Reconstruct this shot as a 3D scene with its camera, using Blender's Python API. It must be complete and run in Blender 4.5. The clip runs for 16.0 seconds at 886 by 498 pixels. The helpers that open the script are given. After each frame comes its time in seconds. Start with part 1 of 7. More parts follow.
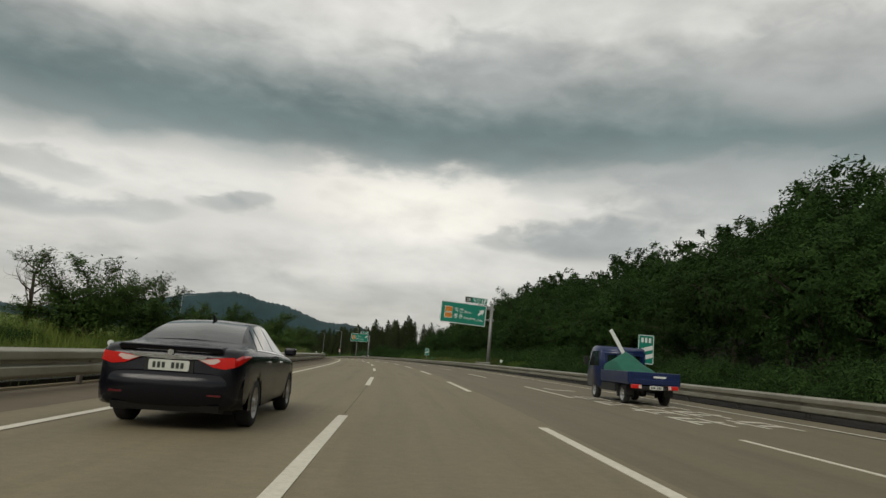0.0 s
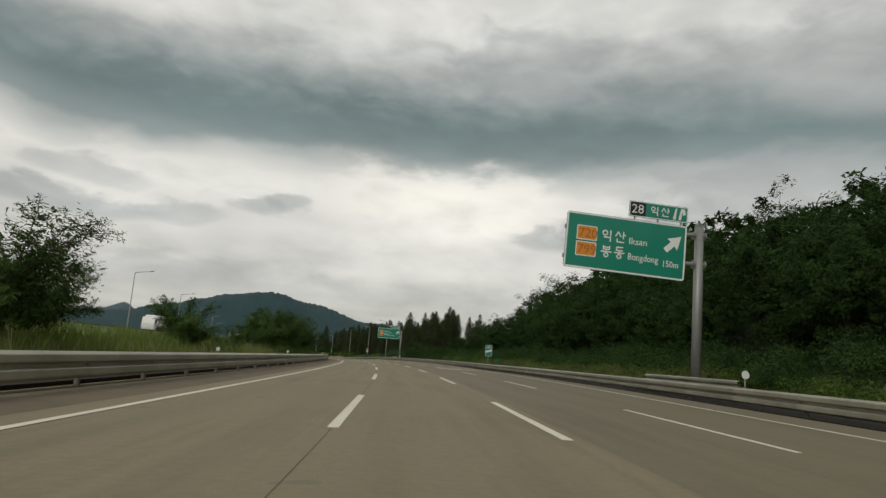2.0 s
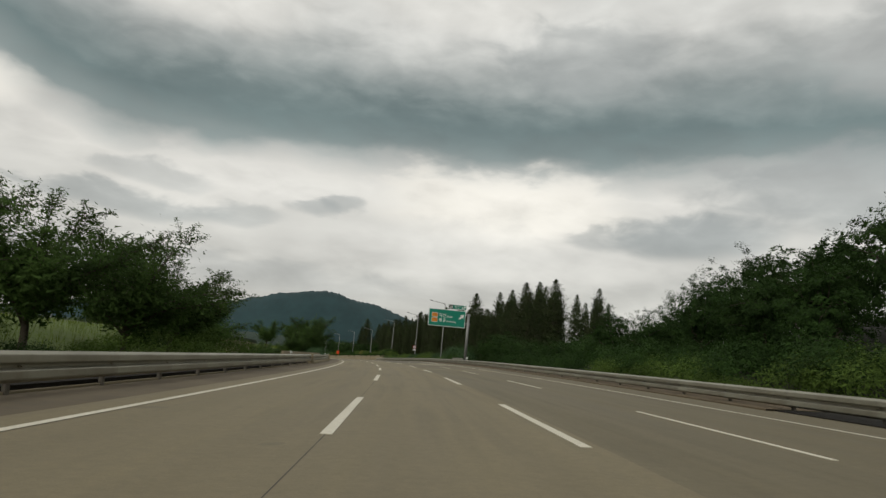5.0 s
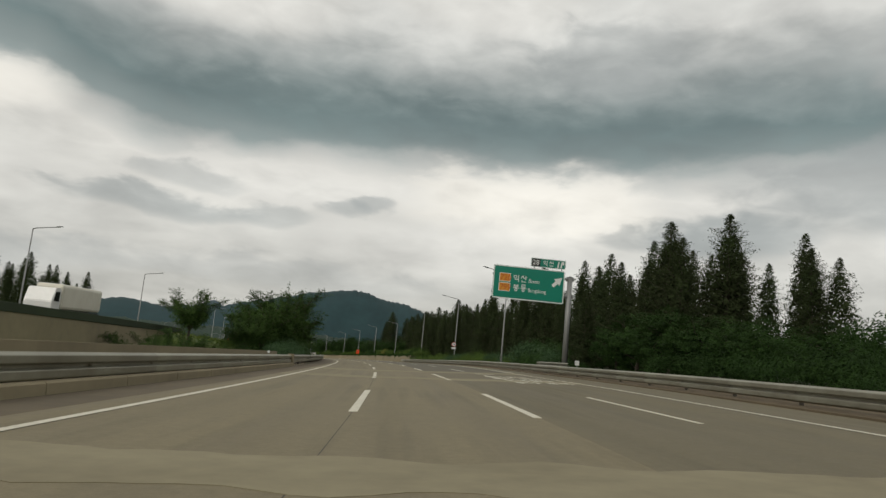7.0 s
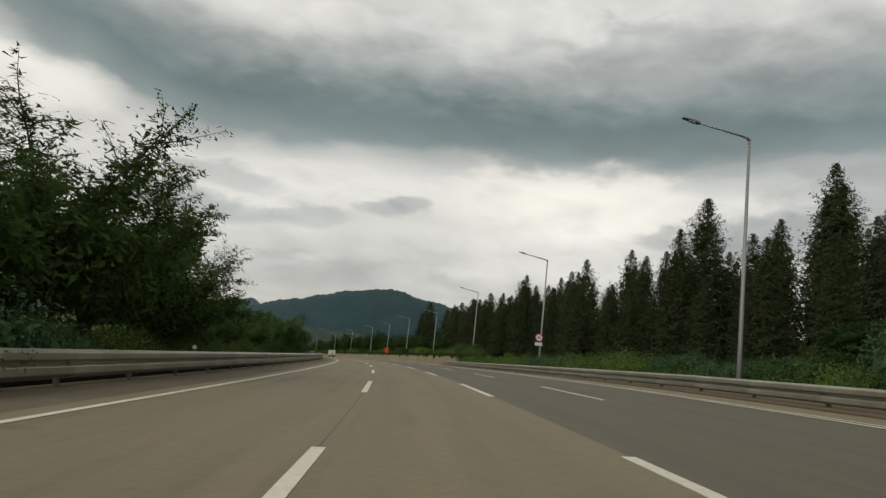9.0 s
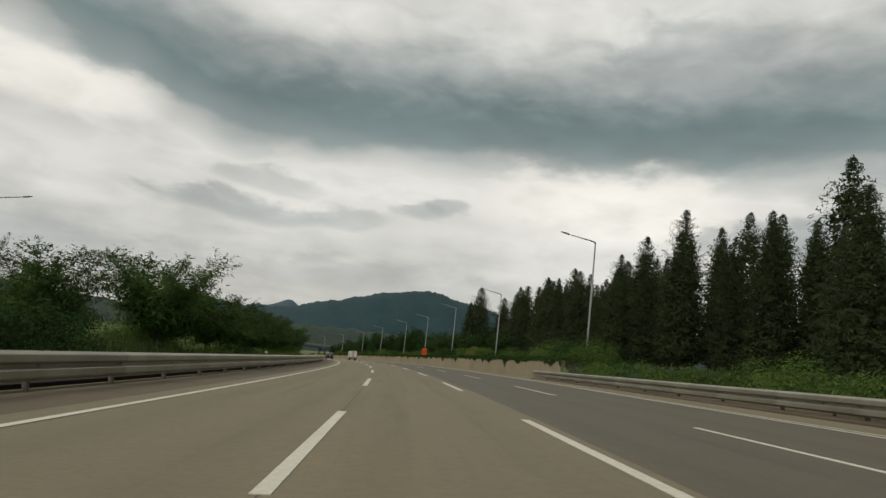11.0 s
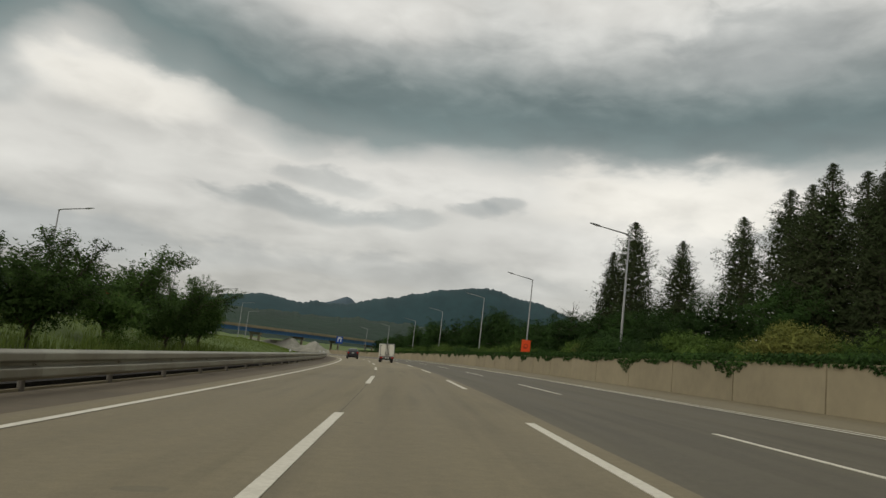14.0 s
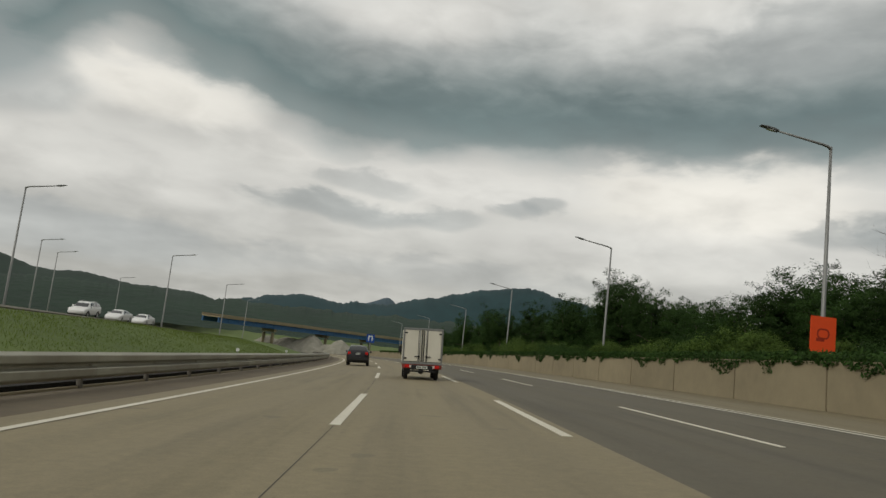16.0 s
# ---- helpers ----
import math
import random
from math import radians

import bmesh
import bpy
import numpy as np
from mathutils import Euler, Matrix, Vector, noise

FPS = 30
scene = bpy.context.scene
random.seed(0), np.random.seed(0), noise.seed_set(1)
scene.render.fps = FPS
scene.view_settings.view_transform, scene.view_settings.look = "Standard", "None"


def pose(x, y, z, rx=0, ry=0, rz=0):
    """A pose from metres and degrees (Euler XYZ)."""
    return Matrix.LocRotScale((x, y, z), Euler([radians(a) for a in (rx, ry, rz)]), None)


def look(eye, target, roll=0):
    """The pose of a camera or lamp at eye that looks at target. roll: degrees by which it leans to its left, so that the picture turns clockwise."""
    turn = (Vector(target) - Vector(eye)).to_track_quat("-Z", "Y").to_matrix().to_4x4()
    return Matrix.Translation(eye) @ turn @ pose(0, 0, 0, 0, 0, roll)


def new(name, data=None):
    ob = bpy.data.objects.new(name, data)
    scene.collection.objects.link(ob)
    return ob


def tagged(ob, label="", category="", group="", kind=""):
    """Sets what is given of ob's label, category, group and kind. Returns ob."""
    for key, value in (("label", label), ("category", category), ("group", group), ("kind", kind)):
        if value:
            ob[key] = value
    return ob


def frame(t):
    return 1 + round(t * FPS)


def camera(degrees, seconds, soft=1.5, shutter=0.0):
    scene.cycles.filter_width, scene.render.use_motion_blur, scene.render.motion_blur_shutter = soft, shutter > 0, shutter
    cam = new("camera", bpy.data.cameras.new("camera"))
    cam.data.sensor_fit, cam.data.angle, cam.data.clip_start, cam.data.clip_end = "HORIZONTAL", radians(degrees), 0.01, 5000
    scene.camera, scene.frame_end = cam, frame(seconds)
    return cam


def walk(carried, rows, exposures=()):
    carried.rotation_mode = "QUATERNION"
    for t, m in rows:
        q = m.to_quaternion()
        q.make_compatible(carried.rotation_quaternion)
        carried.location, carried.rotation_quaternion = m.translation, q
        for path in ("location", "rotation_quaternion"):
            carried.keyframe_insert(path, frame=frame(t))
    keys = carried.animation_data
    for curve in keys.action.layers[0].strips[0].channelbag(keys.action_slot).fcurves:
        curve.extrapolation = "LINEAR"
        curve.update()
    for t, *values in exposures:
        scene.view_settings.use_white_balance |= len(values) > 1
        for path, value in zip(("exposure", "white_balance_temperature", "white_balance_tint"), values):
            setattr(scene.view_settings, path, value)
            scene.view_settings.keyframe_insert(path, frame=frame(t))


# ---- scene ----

# ---- camera and its drive along the expressway ----
cam = camera(66.8, 16.0, soft=1.45)
ROWS = [
    (0.0, 0.0, 0.0, 1.135, -3.2, 8.95, -4.64),
    (0.5, -0.081, 13.051, 1.093, -2.39, 8.97, -4.6),
    (1.0, -0.323, 26.114, 1.035, -1.5, 8.77, -4.41),
    (1.5, -0.727, 39.186, 0.962, -0.73, 8.79, -4.53),
    (2.0, -1.295, 52.266, 0.873, -0.07, 8.71, -4.6),
    (2.5, -2.027, 65.351, 0.768, 0.62, 8.56, -4.49),
    (3.0, -2.924, 78.439, 0.648, 1.3, 8.69, -4.86),
    (3.5, -3.987, 91.529, 0.512, 2.06, 8.68, -4.93),
    (4.0, -5.216, 104.618, 0.36, 2.96, 8.54, -4.83),
    (5.2, -8.848, 136.013, -0.07, 4.72, 8.32, -5.2),
    (6.5, -13.881, 169.969, -0.639, 6.4, 8.17, -5.64),
    (7.0, -16.122, 183.006, -0.886, 6.99, 8.16, -5.34),
    (7.5, -18.535, 196.025, -1.15, 7.75, 8.32, -5.37),
    (8.0, -21.118, 209.025, -1.43, 8.65, 8.2, -5.41),
    (8.5, -23.874, 222.004, -1.727, 9.32, 8.4, -5.89),
    (9.0, -26.802, 234.959, -2.039, 10.01, 7.87, -6.04),
    (10.2, -34.534, 265.939, -2.856, 11.92, 8.03, -6.05),
    (11.5, -44.039, 299.29, -3.849, 14.01, 7.61, -6.41),
    (12.0, -48.008, 312.05, -4.26, 14.81, 7.61, -6.36),
    (12.5, -52.152, 324.769, -4.688, 15.59, 7.42, -6.58),
    (13.0, -56.47, 337.443, -5.133, 16.57, 7.33, -6.51),
    (13.5, -60.964, 350.071, -5.595, 17.36, 7.24, -6.67),
    (14.0, -65.632, 362.65, -6.073, 18.09, 7.09, -6.57),
    (14.5, -70.475, 375.177, -6.568, 18.88, 7.02, -6.81),
    (15.0, -75.493, 387.65, -7.08, 19.72, 6.96, -6.63),
    (15.5, -80.687, 400.066, -7.609, 20.59, 6.9, -6.76),
    (16.0, -86.055, 412.421, -8.155, 21.53, 6.8, -6.52),
]

walk(cam, [(t, pose(x, y, z, 90 + pitch, roll, yaw)) for t, x, y, z, yaw, pitch, roll in ROWS],
     exposures=[(0.0, -0.03, 6610, 9), (3.0, -0.02, 6610, 9), (8.0, -0.02, 6600, 9), (13.0, -0.05, 6590, 9), (16.0, -0.12, 6590, 9)])

# ---- sky and sun: heavy broken overcast ----
SUN_TURN, SUN_RISE = radians(152), radians(36)
world = bpy.data.worlds.new("overcast_sky")
scene.world = world
world.use_nodes = True


class Nodes:
    """Short hand for building a node tree."""

    def __init__(self, tree):
        self.tree = tree
        tree.nodes.clear()

    def add(self, kind, **values):
        n = self.tree.nodes.new(kind)
        for k, v in values.items():
            if k == "op":
                n.operation = v
            elif k == "mode":
                n.data_type = v
        return n

    def link(self, a, b):
        self.tree.links.new(a, b)

    def math(self, op, a, b=None, c=None):
        n = self.add("ShaderNodeMath", op=op)
        for i, v in enumerate((a, b, c)):
            if v is None:
                continue
            if isinstance(v, (int, float)):
                n.inputs[i].default_value = v
            else:
                self.link(v, n.inputs[i])
        return n.outputs[0]

    def noise(self, vec, scale, detail=4.0, rough=0.55, distort=0.0):
        n = self.add("ShaderNodeTexNoise")
        n.inputs["Scale"].default_value = scale
        n.inputs["Detail"].default_value = detail
        n.inputs["Roughness"].default_value = rough
        n.inputs["Distortion"].default_value = distort
        if vec is not None:
            self.link(vec, n.inputs["Vector"])
        return n.outputs["Fac"]

    def ramp(self, fac, stops):
        n = self.add("ShaderNodeValToRGB")
        els = n.color_ramp.elements
        while len(els) < len(stops):
            els.new(0.5)
        for e, (p, c) in zip(els, stops):
            e.position, e.color = p, (*c, 1)
        self.link(fac, n.inputs[0])
        return n.outputs[0]

    def mix(self, fac, a, b, how="MIX"):
        n = self.add("ShaderNodeMix", mode="RGBA")
        n.blend_type = how
        for slot, v in ((0, fac), (6, a), (7, b)):
            if isinstance(v, (int, float)):
                n.inputs[slot].default_value = v
            elif isinstance(v, tuple):
                n.inputs[slot].default_value = (*v, 1)
            else:
                self.link(v, n.inputs[slot])
        return n.outputs[2]


def build_sky():
    k = Nodes(world.node_tree)
    out, back = k.add("ShaderNodeOutputWorld"), k.add("ShaderNodeBackground")
    k.link(back.outputs[0], out.inputs[0])
    way = k.add("ShaderNodeTexCoord").outputs["Generated"]
    sep = k.add("ShaderNodeSeparateXYZ")
    k.link(way, sep.inputs[0])
    x, y, z = sep.outputs
    flat = k.math("SQRT", k.math("ADD", k.math("MULTIPLY", x, x), k.math("MULTIPLY", y, y)))
    rise = k.math("MULTIPLY", k.math("ARCTAN2", z, flat), 180 / math.pi)
    turn = k.math("MULTIPLY", k.math("ARCTAN2", k.math("MULTIPLY", x, -1), y), 180 / math.pi)
    # noise in the cloud deck's own perspective, and noise over turn and height
    lift = k.math("ADD", k.math("MAXIMUM", z, 0.0), 0.13)
    deck = k.add("ShaderNodeCombineXYZ")
    k.link(k.math("DIVIDE", x, lift), deck.inputs[0])
    k.link(k.math("DIVIDE", y, lift), deck.inputs[1])
    flatwise = k.add("ShaderNodeCombineXYZ")
    k.link(k.math("MULTIPLY", turn, 0.055), flatwise.inputs[0])
    k.link(k.math("MULTIPLY", rise, 0.12), flatwise.inputs[1])
    puffs = k.noise(flatwise.outputs[0], 1.5, 6, 0.52, 0.15)
    wisps = k.noise(flatwise.outputs[0], 4.0, 4, 0.5, 0.35)
    rolls = k.noise(deck.outputs[0], 1.15, 4, 0.46, 0.3)

    def centred(v, much):
        return k.math("MULTIPLY", k.math("SUBTRACT", v, 0.5), much)

    def along(stops):
        """A value that changes with the turn; stops are (turn in degrees, value below 40)."""
        c = k.ramp(k.math("DIVIDE", k.math("ADD", turn, 50.0), 120.0), [((a + 50) / 120, (v / 40, v / 40, v / 40)) for a, v in stops])
        c.node.color_ramp.interpolation = "EASE"
        return k.math("MULTIPLY", c, 40.0)

    # the long dark bank: a ragged lower edge, darkest just above it, thinning upwards
    edge = along([(-40, 15.0), (-22, 15.6), (-10, 15.0), (-2, 14.8), (8, 14.7), (18, 15.2), (25, 14.4), (31, 13.6), (37, 15.0), (42, 17.2), (50, 19.0), (60, 13.0)])
    above = k.math("ADD", k.math("SUBTRACT", rise, edge), k.math("ADD", centred(puffs, 4.6), k.math("ADD", centred(wisps, 2.0), centred(rolls, 3.4))))
    layer = k.ramp(k.math("DIVIDE", k.math("ADD", above, 20.0), 50.0), [
        (0.08, (0.50, 0.50, 0.475)), (0.18, (0.585, 0.58, 0.55)), (0.30, (0.70, 0.69, 0.65)), (0.375, (0.76, 0.745, 0.70)), (0.405, (0.54, 0.55, 0.525)),
        (0.435, (0.27, 0.315, 0.308)), (0.475, (0.185, 0.240, 0.238)), (0.525, (0.28, 0.322, 0.316)), (0.57, (0.46, 0.48, 0.465)), (0.625, (0.71, 0.71, 0.68)), (0.80, (0.70, 0.70, 0.67))])

    turn_w = k.math("ADD", turn, k.math("ADD", centred(rolls, 9.0), centred(wisps, 5.0)))
    rise_w = k.math("ADD", rise, k.math("ADD", centred(puffs, 3.2), centred(wisps, 2.2)))

    def blob(at, up, wide, high):
        a = k.math("DIVIDE", k.math("SUBTRACT", turn_w, at), wide)
        b = k.math("DIVIDE", k.math("SUBTRACT", rise_w, up), high)
        r = k.math("ADD", k.math("MULTIPLY", a, a), k.math("MULTIPLY", b, b))
        r = k.math("ADD", r, k.math("ADD", centred(puffs, 1.4), centred(wisps, 1.7)))
        n = k.add("ShaderNodeMapRange")
        n.interpolation_type = "SMOOTHERSTEP"
        k.link(r, n.inputs[0])
        n.inputs[1].default_value, n.inputs[2].default_value = 0.0, 1.9
        n.inputs[3].default_value, n.inputs[4].default_value = 1.0, 0.0
        return n.outputs[0]

    col = layer
    bright, pale, grey_, dark = (1.0, 0.965, 0.885), (0.83, 0.815, 0.77), (0.385, 0.41, 0.405), (0.165, 0.215, 0.213)
    # bright breaks, the dark heart of the bank and the single clouds below it
    for place, tone, much in (((0, 12.0, 11, 3.0), bright, 0.9), ((3, 8.0, 16, 2.4), pale, 0.6), ((20, 12.0, 11, 1.6), pale, 0.55), ((46, 15.8, 7.5, 2.2), bright, 0.75),
                              ((50, 9.5, 14, 2.6), pale, 0.5), ((26, 26, 8, 2.6), pale, 0.7), ((6, 28.5, 8, 2.4), pale, 0.6),
                              ((18, 18.3, 15, 2.0), dark, 0.55), ((-6, 18.5, 14, 2.2), dark, 0.5), ((-6, 24.5, 7, 3.0), grey_, 0.55), ((-27, 14.0, 11, 3.2), grey_, 0.75),
                              ((-15, 10.3, 5.0, 1.9), grey_, 0.85), ((-9, 9.8, 3.0, 0.9), grey_, 0.5), ((16.4, 10.7, 2.1, 0.75), grey_, 0.6), ((13.9, 11.2, 1.9, 0.85), grey_, 0.6), ((31, 9.0, 6.5, 1.0), grey_, 0.7),
                              ((23, 9.4, 3.5, 0.8), grey_, 0.5), ((29.5, 11.4, 4, 0.8), grey_, 0.45), ((52, 4.0, 16, 1.8), (0.47, 0.49, 0.49), 0.7), ((-34, 23.5, 9, 4.0), (0.52, 0.53, 0.515), 0.7), ((58, 14.5, 4, 3), grey_, 0.6), ((24, 4.5, 16, 1.2), (0.50, 0.51, 0.50), 0.5)):
        col = k.mix(k.math("MULTIPLY", blob(*place), much), col, tone)

    shade = k.math("ADD", 0.99, k.math("ADD", centred(wisps, 0.38), k.math("ADD", centred(rolls, 0.42), centred(puffs, 0.5))))
    grey = k.add("ShaderNodeCombineXYZ")
    for i in range(3):
        k.link(shade, grey.inputs[i])
    col = k.mix(1.0, col, grey.outputs[0], "MULTIPLY")
    sky = k.add("ShaderNodeTexSky")
    sky.sky_type, sky.sun_disc, sky.sun_elevation, sky.sun_rotation = "NISHITA", False, SUN_RISE, -SUN_TURN
    haze = k.mix(1.0, sky.outputs[0], (0.09, 0.09, 0.09), "MULTIPLY")
    k.link(k.mix(0.94, haze, col), back.inputs[0])
    back.inputs[1].default_value = 1.0


build_sky()
sun = new("sun", bpy.data.lights.new("sun", "SUN"))
sun.data.energy, sun.data.angle, sun.data.color = 1.15, radians(28), (1.0, 0.95, 0.86)
sun.matrix_world = look((-80 * math.sin(SUN_TURN) * math.cos(SUN_RISE), 80 * math.cos(SUN_TURN) * math.cos(SUN_RISE), 80 * math.sin(SUN_RISE)), (0, 0, 0))

# ---- the line of the road: station s along it, u to its right, h above its banked surface ----
SPEED, BEND, EASE = 26.523, 0.02505, 0.00124
GRADE_0, GRADE_1, BANK_0, BANK_1 = -0.00264, -0.0390, 0.01374, 0.05681
S0, S1 = -200.0, 1300.0
STATIONS = np.arange(S0, S1 + 1, 1.0)
_tau = np.clip(STATIONS, -200, 900) / SPEED
HEAD = BEND * _tau + EASE * 0.05 * _tau ** 2
_grade = GRADE_0 + GRADE_1 * np.clip(STATIONS, -60, 560) / 430
_k0 = int(-S0)


def _sum(v):
    c = np.concatenate([[0], np.cumsum((v[1:] + v[:-1]) / 2)])
    return c - c[_k0]


ROAD_X, ROAD_Y, ROAD_Z = _sum(-np.sin(HEAD)), _sum(np.cos(HEAD)), _sum(_grade)


def bank(s):
    return BANK_0 + (BANK_1 - BANK_0) * np.clip(s, -60, 520) / 430


def head(s):
    return float(np.interp(s, STATIONS, HEAD))


def level(s):
    return float(np.interp(s, STATIONS, ROAD_Z))


def xy(s, u):
    a = head(s)
    return (float(np.interp(s, STATIONS, ROAD_X)) + u * math.cos(a), float(np.interp(s, STATIONS, ROAD_Y)) + u * math.sin(a))


def lift(s, u):
    """Steeper crossfall of the outer lanes where the slip road leaves."""
    return float(np.interp(s, [130, 190, 212, 265, 318, 350], [0, 0.016, 0.024, 0.029, 0.009, 0])) * max(0.0, u + 1)


def at(s, u, h=0.0):
    """World place of a point on (or h above) the banked road plane."""
    return Vector((*xy(s, u), level(s) + u * float(bank(s)) + lift(s, u) + h))


def upright(s, u, h=0.0, turn=0.0, size=1.0):
    """Pose of a plumb thing whose +y looks along the road, h above the road plane."""
    return Matrix.Translation(at(s, u, h)) @ Matrix.Rotation(head(s) + radians(turn), 4, "Z") @ Matrix.Scale(size, 4)


def on_road(s, u, h=0.0, turn=0.0):
    """Pose of a thing that leans with the road: y ahead, z square to the surface."""
    f = (at(s + 0.5, u) - at(s - 0.5, u)).normalized()
    r = at(s, u + 1) - at(s, u)
    n = r.cross(f).normalized()
    r = f.cross(n)
    m = Matrix((r, f, n)).transposed().to_4x4()
    return Matrix.Translation(at(s, u) + n * h) @ m @ Matrix.Rotation(radians(turn), 4, "Z")


def smooth(v, a, b):
    v = min(1.0, max(0.0, (v - a) / (b - a)))
    return v * v * (3 - 2 * v)


WALL_S, WALL_U = 344.0, 14.0


def rail_u(s):
    """Offset of the outer guard rail, a little uneven along its way."""
    return float(np.interp(s, [0, 70, 112, 200, 265, 318, 360], [12.5, 12.0, 12.3, 12.2, 12.4, 12.6, 12.9]))



def ground(s, u):
    """World height of the ground outside the carriageway."""
    z = level(s) + float(bank(s)) * min(14.0, max(-9.0, u)) + lift(s, min(14.0, u))
    if -8.4 < u < (WALL_U if s > WALL_S - 4 else rail_u(s) + 0.45):
        return z - 0.2
    bump = noise.noise(Vector((s * 0.06, u * 0.09, 3.1))) * min(1.0, max(0.0, max(-9 - u, u - 15) / 8))
    if u <= -8.4:
        gap = 1 - smooth(abs(s - 217), 24, 29) if -20.2 < u < -8.6 else 0.0
        z -= 3.2 * gap
        z += 1.75 * smooth(-u, 8.9, 20.5) + 0.03 * min(60.0, max(0.0, -21 - u)) - 0.04
        if u < -21:
            bump *= 0.0 if u > -42 else 1.0
        z += 0.14 * bump
        if u < -60:
            z += 2.0 * bump
    else:
        hill = 1.0 - smooth(s, 175, 235)
        z += hill * (0.30 * min(45.0, max(0.0, u - 15.5)))
        z += (1 - hill) * (0.05 * min(60.0, max(0.0, u - 15)))
        z += 1.5 * smooth(s, WALL_S - 4, WALL_S + 1) * smooth(u, WALL_U, WALL_U + 0.15)
        z += 0.25 * bump
    return z


def on_ground(s, u, turn=0.0, size=1.0, sink=0.0):
    return Matrix.Translation((*xy(s, u), ground(s, u) - sink)) @ Matrix.Rotation(radians(turn), 4, "Z") @ Matrix.Scale(size, 4)

# ---- materials ----
def material(name, base, other=None, rough=0.8, metal=0.0, grain=6.0, broad=0.35, bump=0.25, spread=0.5, depth=0.01, coat=0.0,
             per_piece=0.0, per_island=0.0, spec=0.4, trans=0.0, coords="Object"):
    """A painted, cast or grown surface: two scales of colour change, roughness change and relief."""
    m = bpy.data.materials.new(name)
    m.use_nodes = True
    k = Nodes(m.node_tree)
    out, b = k.add("ShaderNodeOutputMaterial"), k.add("ShaderNodeBsdfPrincipled")
    k.link(b.outputs[0], out.inputs[0])
    vec = k.add("ShaderNodeTexCoord").outputs[coords] if coords == "Object" else k.add("ShaderNodeNewGeometry").outputs["Position"]
    n1, n2 = k.noise(vec, grain, 5, 0.6), k.noise(vec, broad, 3, 0.5)
    other = other or tuple(c * 0.72 for c in base)
    f = k.math("ADD", k.math("MULTIPLY", n1, spread), k.math("MULTIPLY", n2, 1.0 - spread))
    f = k.math("MULTIPLY_ADD", f, 2.2, -0.6)
    n = k.tree.nodes[-1]
    n.use_clamp = True
    col = k.mix(f, other, base)
    if per_piece:
        r = k.add("ShaderNodeObjectInfo").outputs["Random"]
        v = k.math("MULTIPLY_ADD", r, per_piece, 1.0 - per_piece / 2)
        g = k.add("ShaderNodeCombineXYZ")
        for i in range(3):
            k.link(v, g.inputs[i])
        col = k.mix(1.0, col, g.outputs[0], "MULTIPLY")
    if per_island:
        r = k.add("ShaderNodeNewGeometry").outputs["Random Per Island"]
        v = k.math("MULTIPLY_ADD", r, per_island, 1.0 - per_island / 2)
        g = k.add("ShaderNodeCombineXYZ")
        for i in range(3):
            k.link(v, g.inputs[i])
        col = k.mix(1.0, col, g.outputs[0], "MULTIPLY")
    k.link(col, b.inputs["Base Color"])
    k.link(k.math("MULTIPLY_ADD", n1, 0.25, rough - 0.12), b.inputs["Roughness"])
    b.inputs["Metallic"].default_value = metal
    b.inputs["Specular IOR Level"].default_value = spec
    b.inputs["Coat Weight"].default_value = coat
    b.inputs["Coat Roughness"].default_value = 0.06
    if trans:
        t, s = k.add("ShaderNodeBsdfTranslucent"), k.add("ShaderNodeMixShader")
        k.link(col, t.inputs[0])
        s.inputs[0].default_value = trans
        k.link(b.outputs[0], s.inputs[1])
        k.link(t.outputs[0], s.inputs[2])
        k.link(s.outputs[0], out.inputs[0])
    if bump:
        p = k.add("ShaderNodeBump")
        p.inputs["Strength"].default_value, p.inputs["Distance"].default_value = bump, depth
        k.link(n1, p.inputs["Height"])
        k.link(p.outputs[0], b.inputs["Normal"])
    return m


def glass_material(name, tint, rough=0.03):
    m = bpy.data.materials.new(name)
    m.use_nodes = True
    b = m.node_tree.nodes["Principled BSDF"]
    b.inputs["Base Color"].default_value = (*tint, 1)
    b.inputs["Roughness"].default_value = rough
    b.inputs["Specular IOR Level"].default_value = 0.7
    b.inputs["Coat Weight"].default_value = 0.6
    b.inputs["Coat Roughness"].default_value = 0.02
    return m


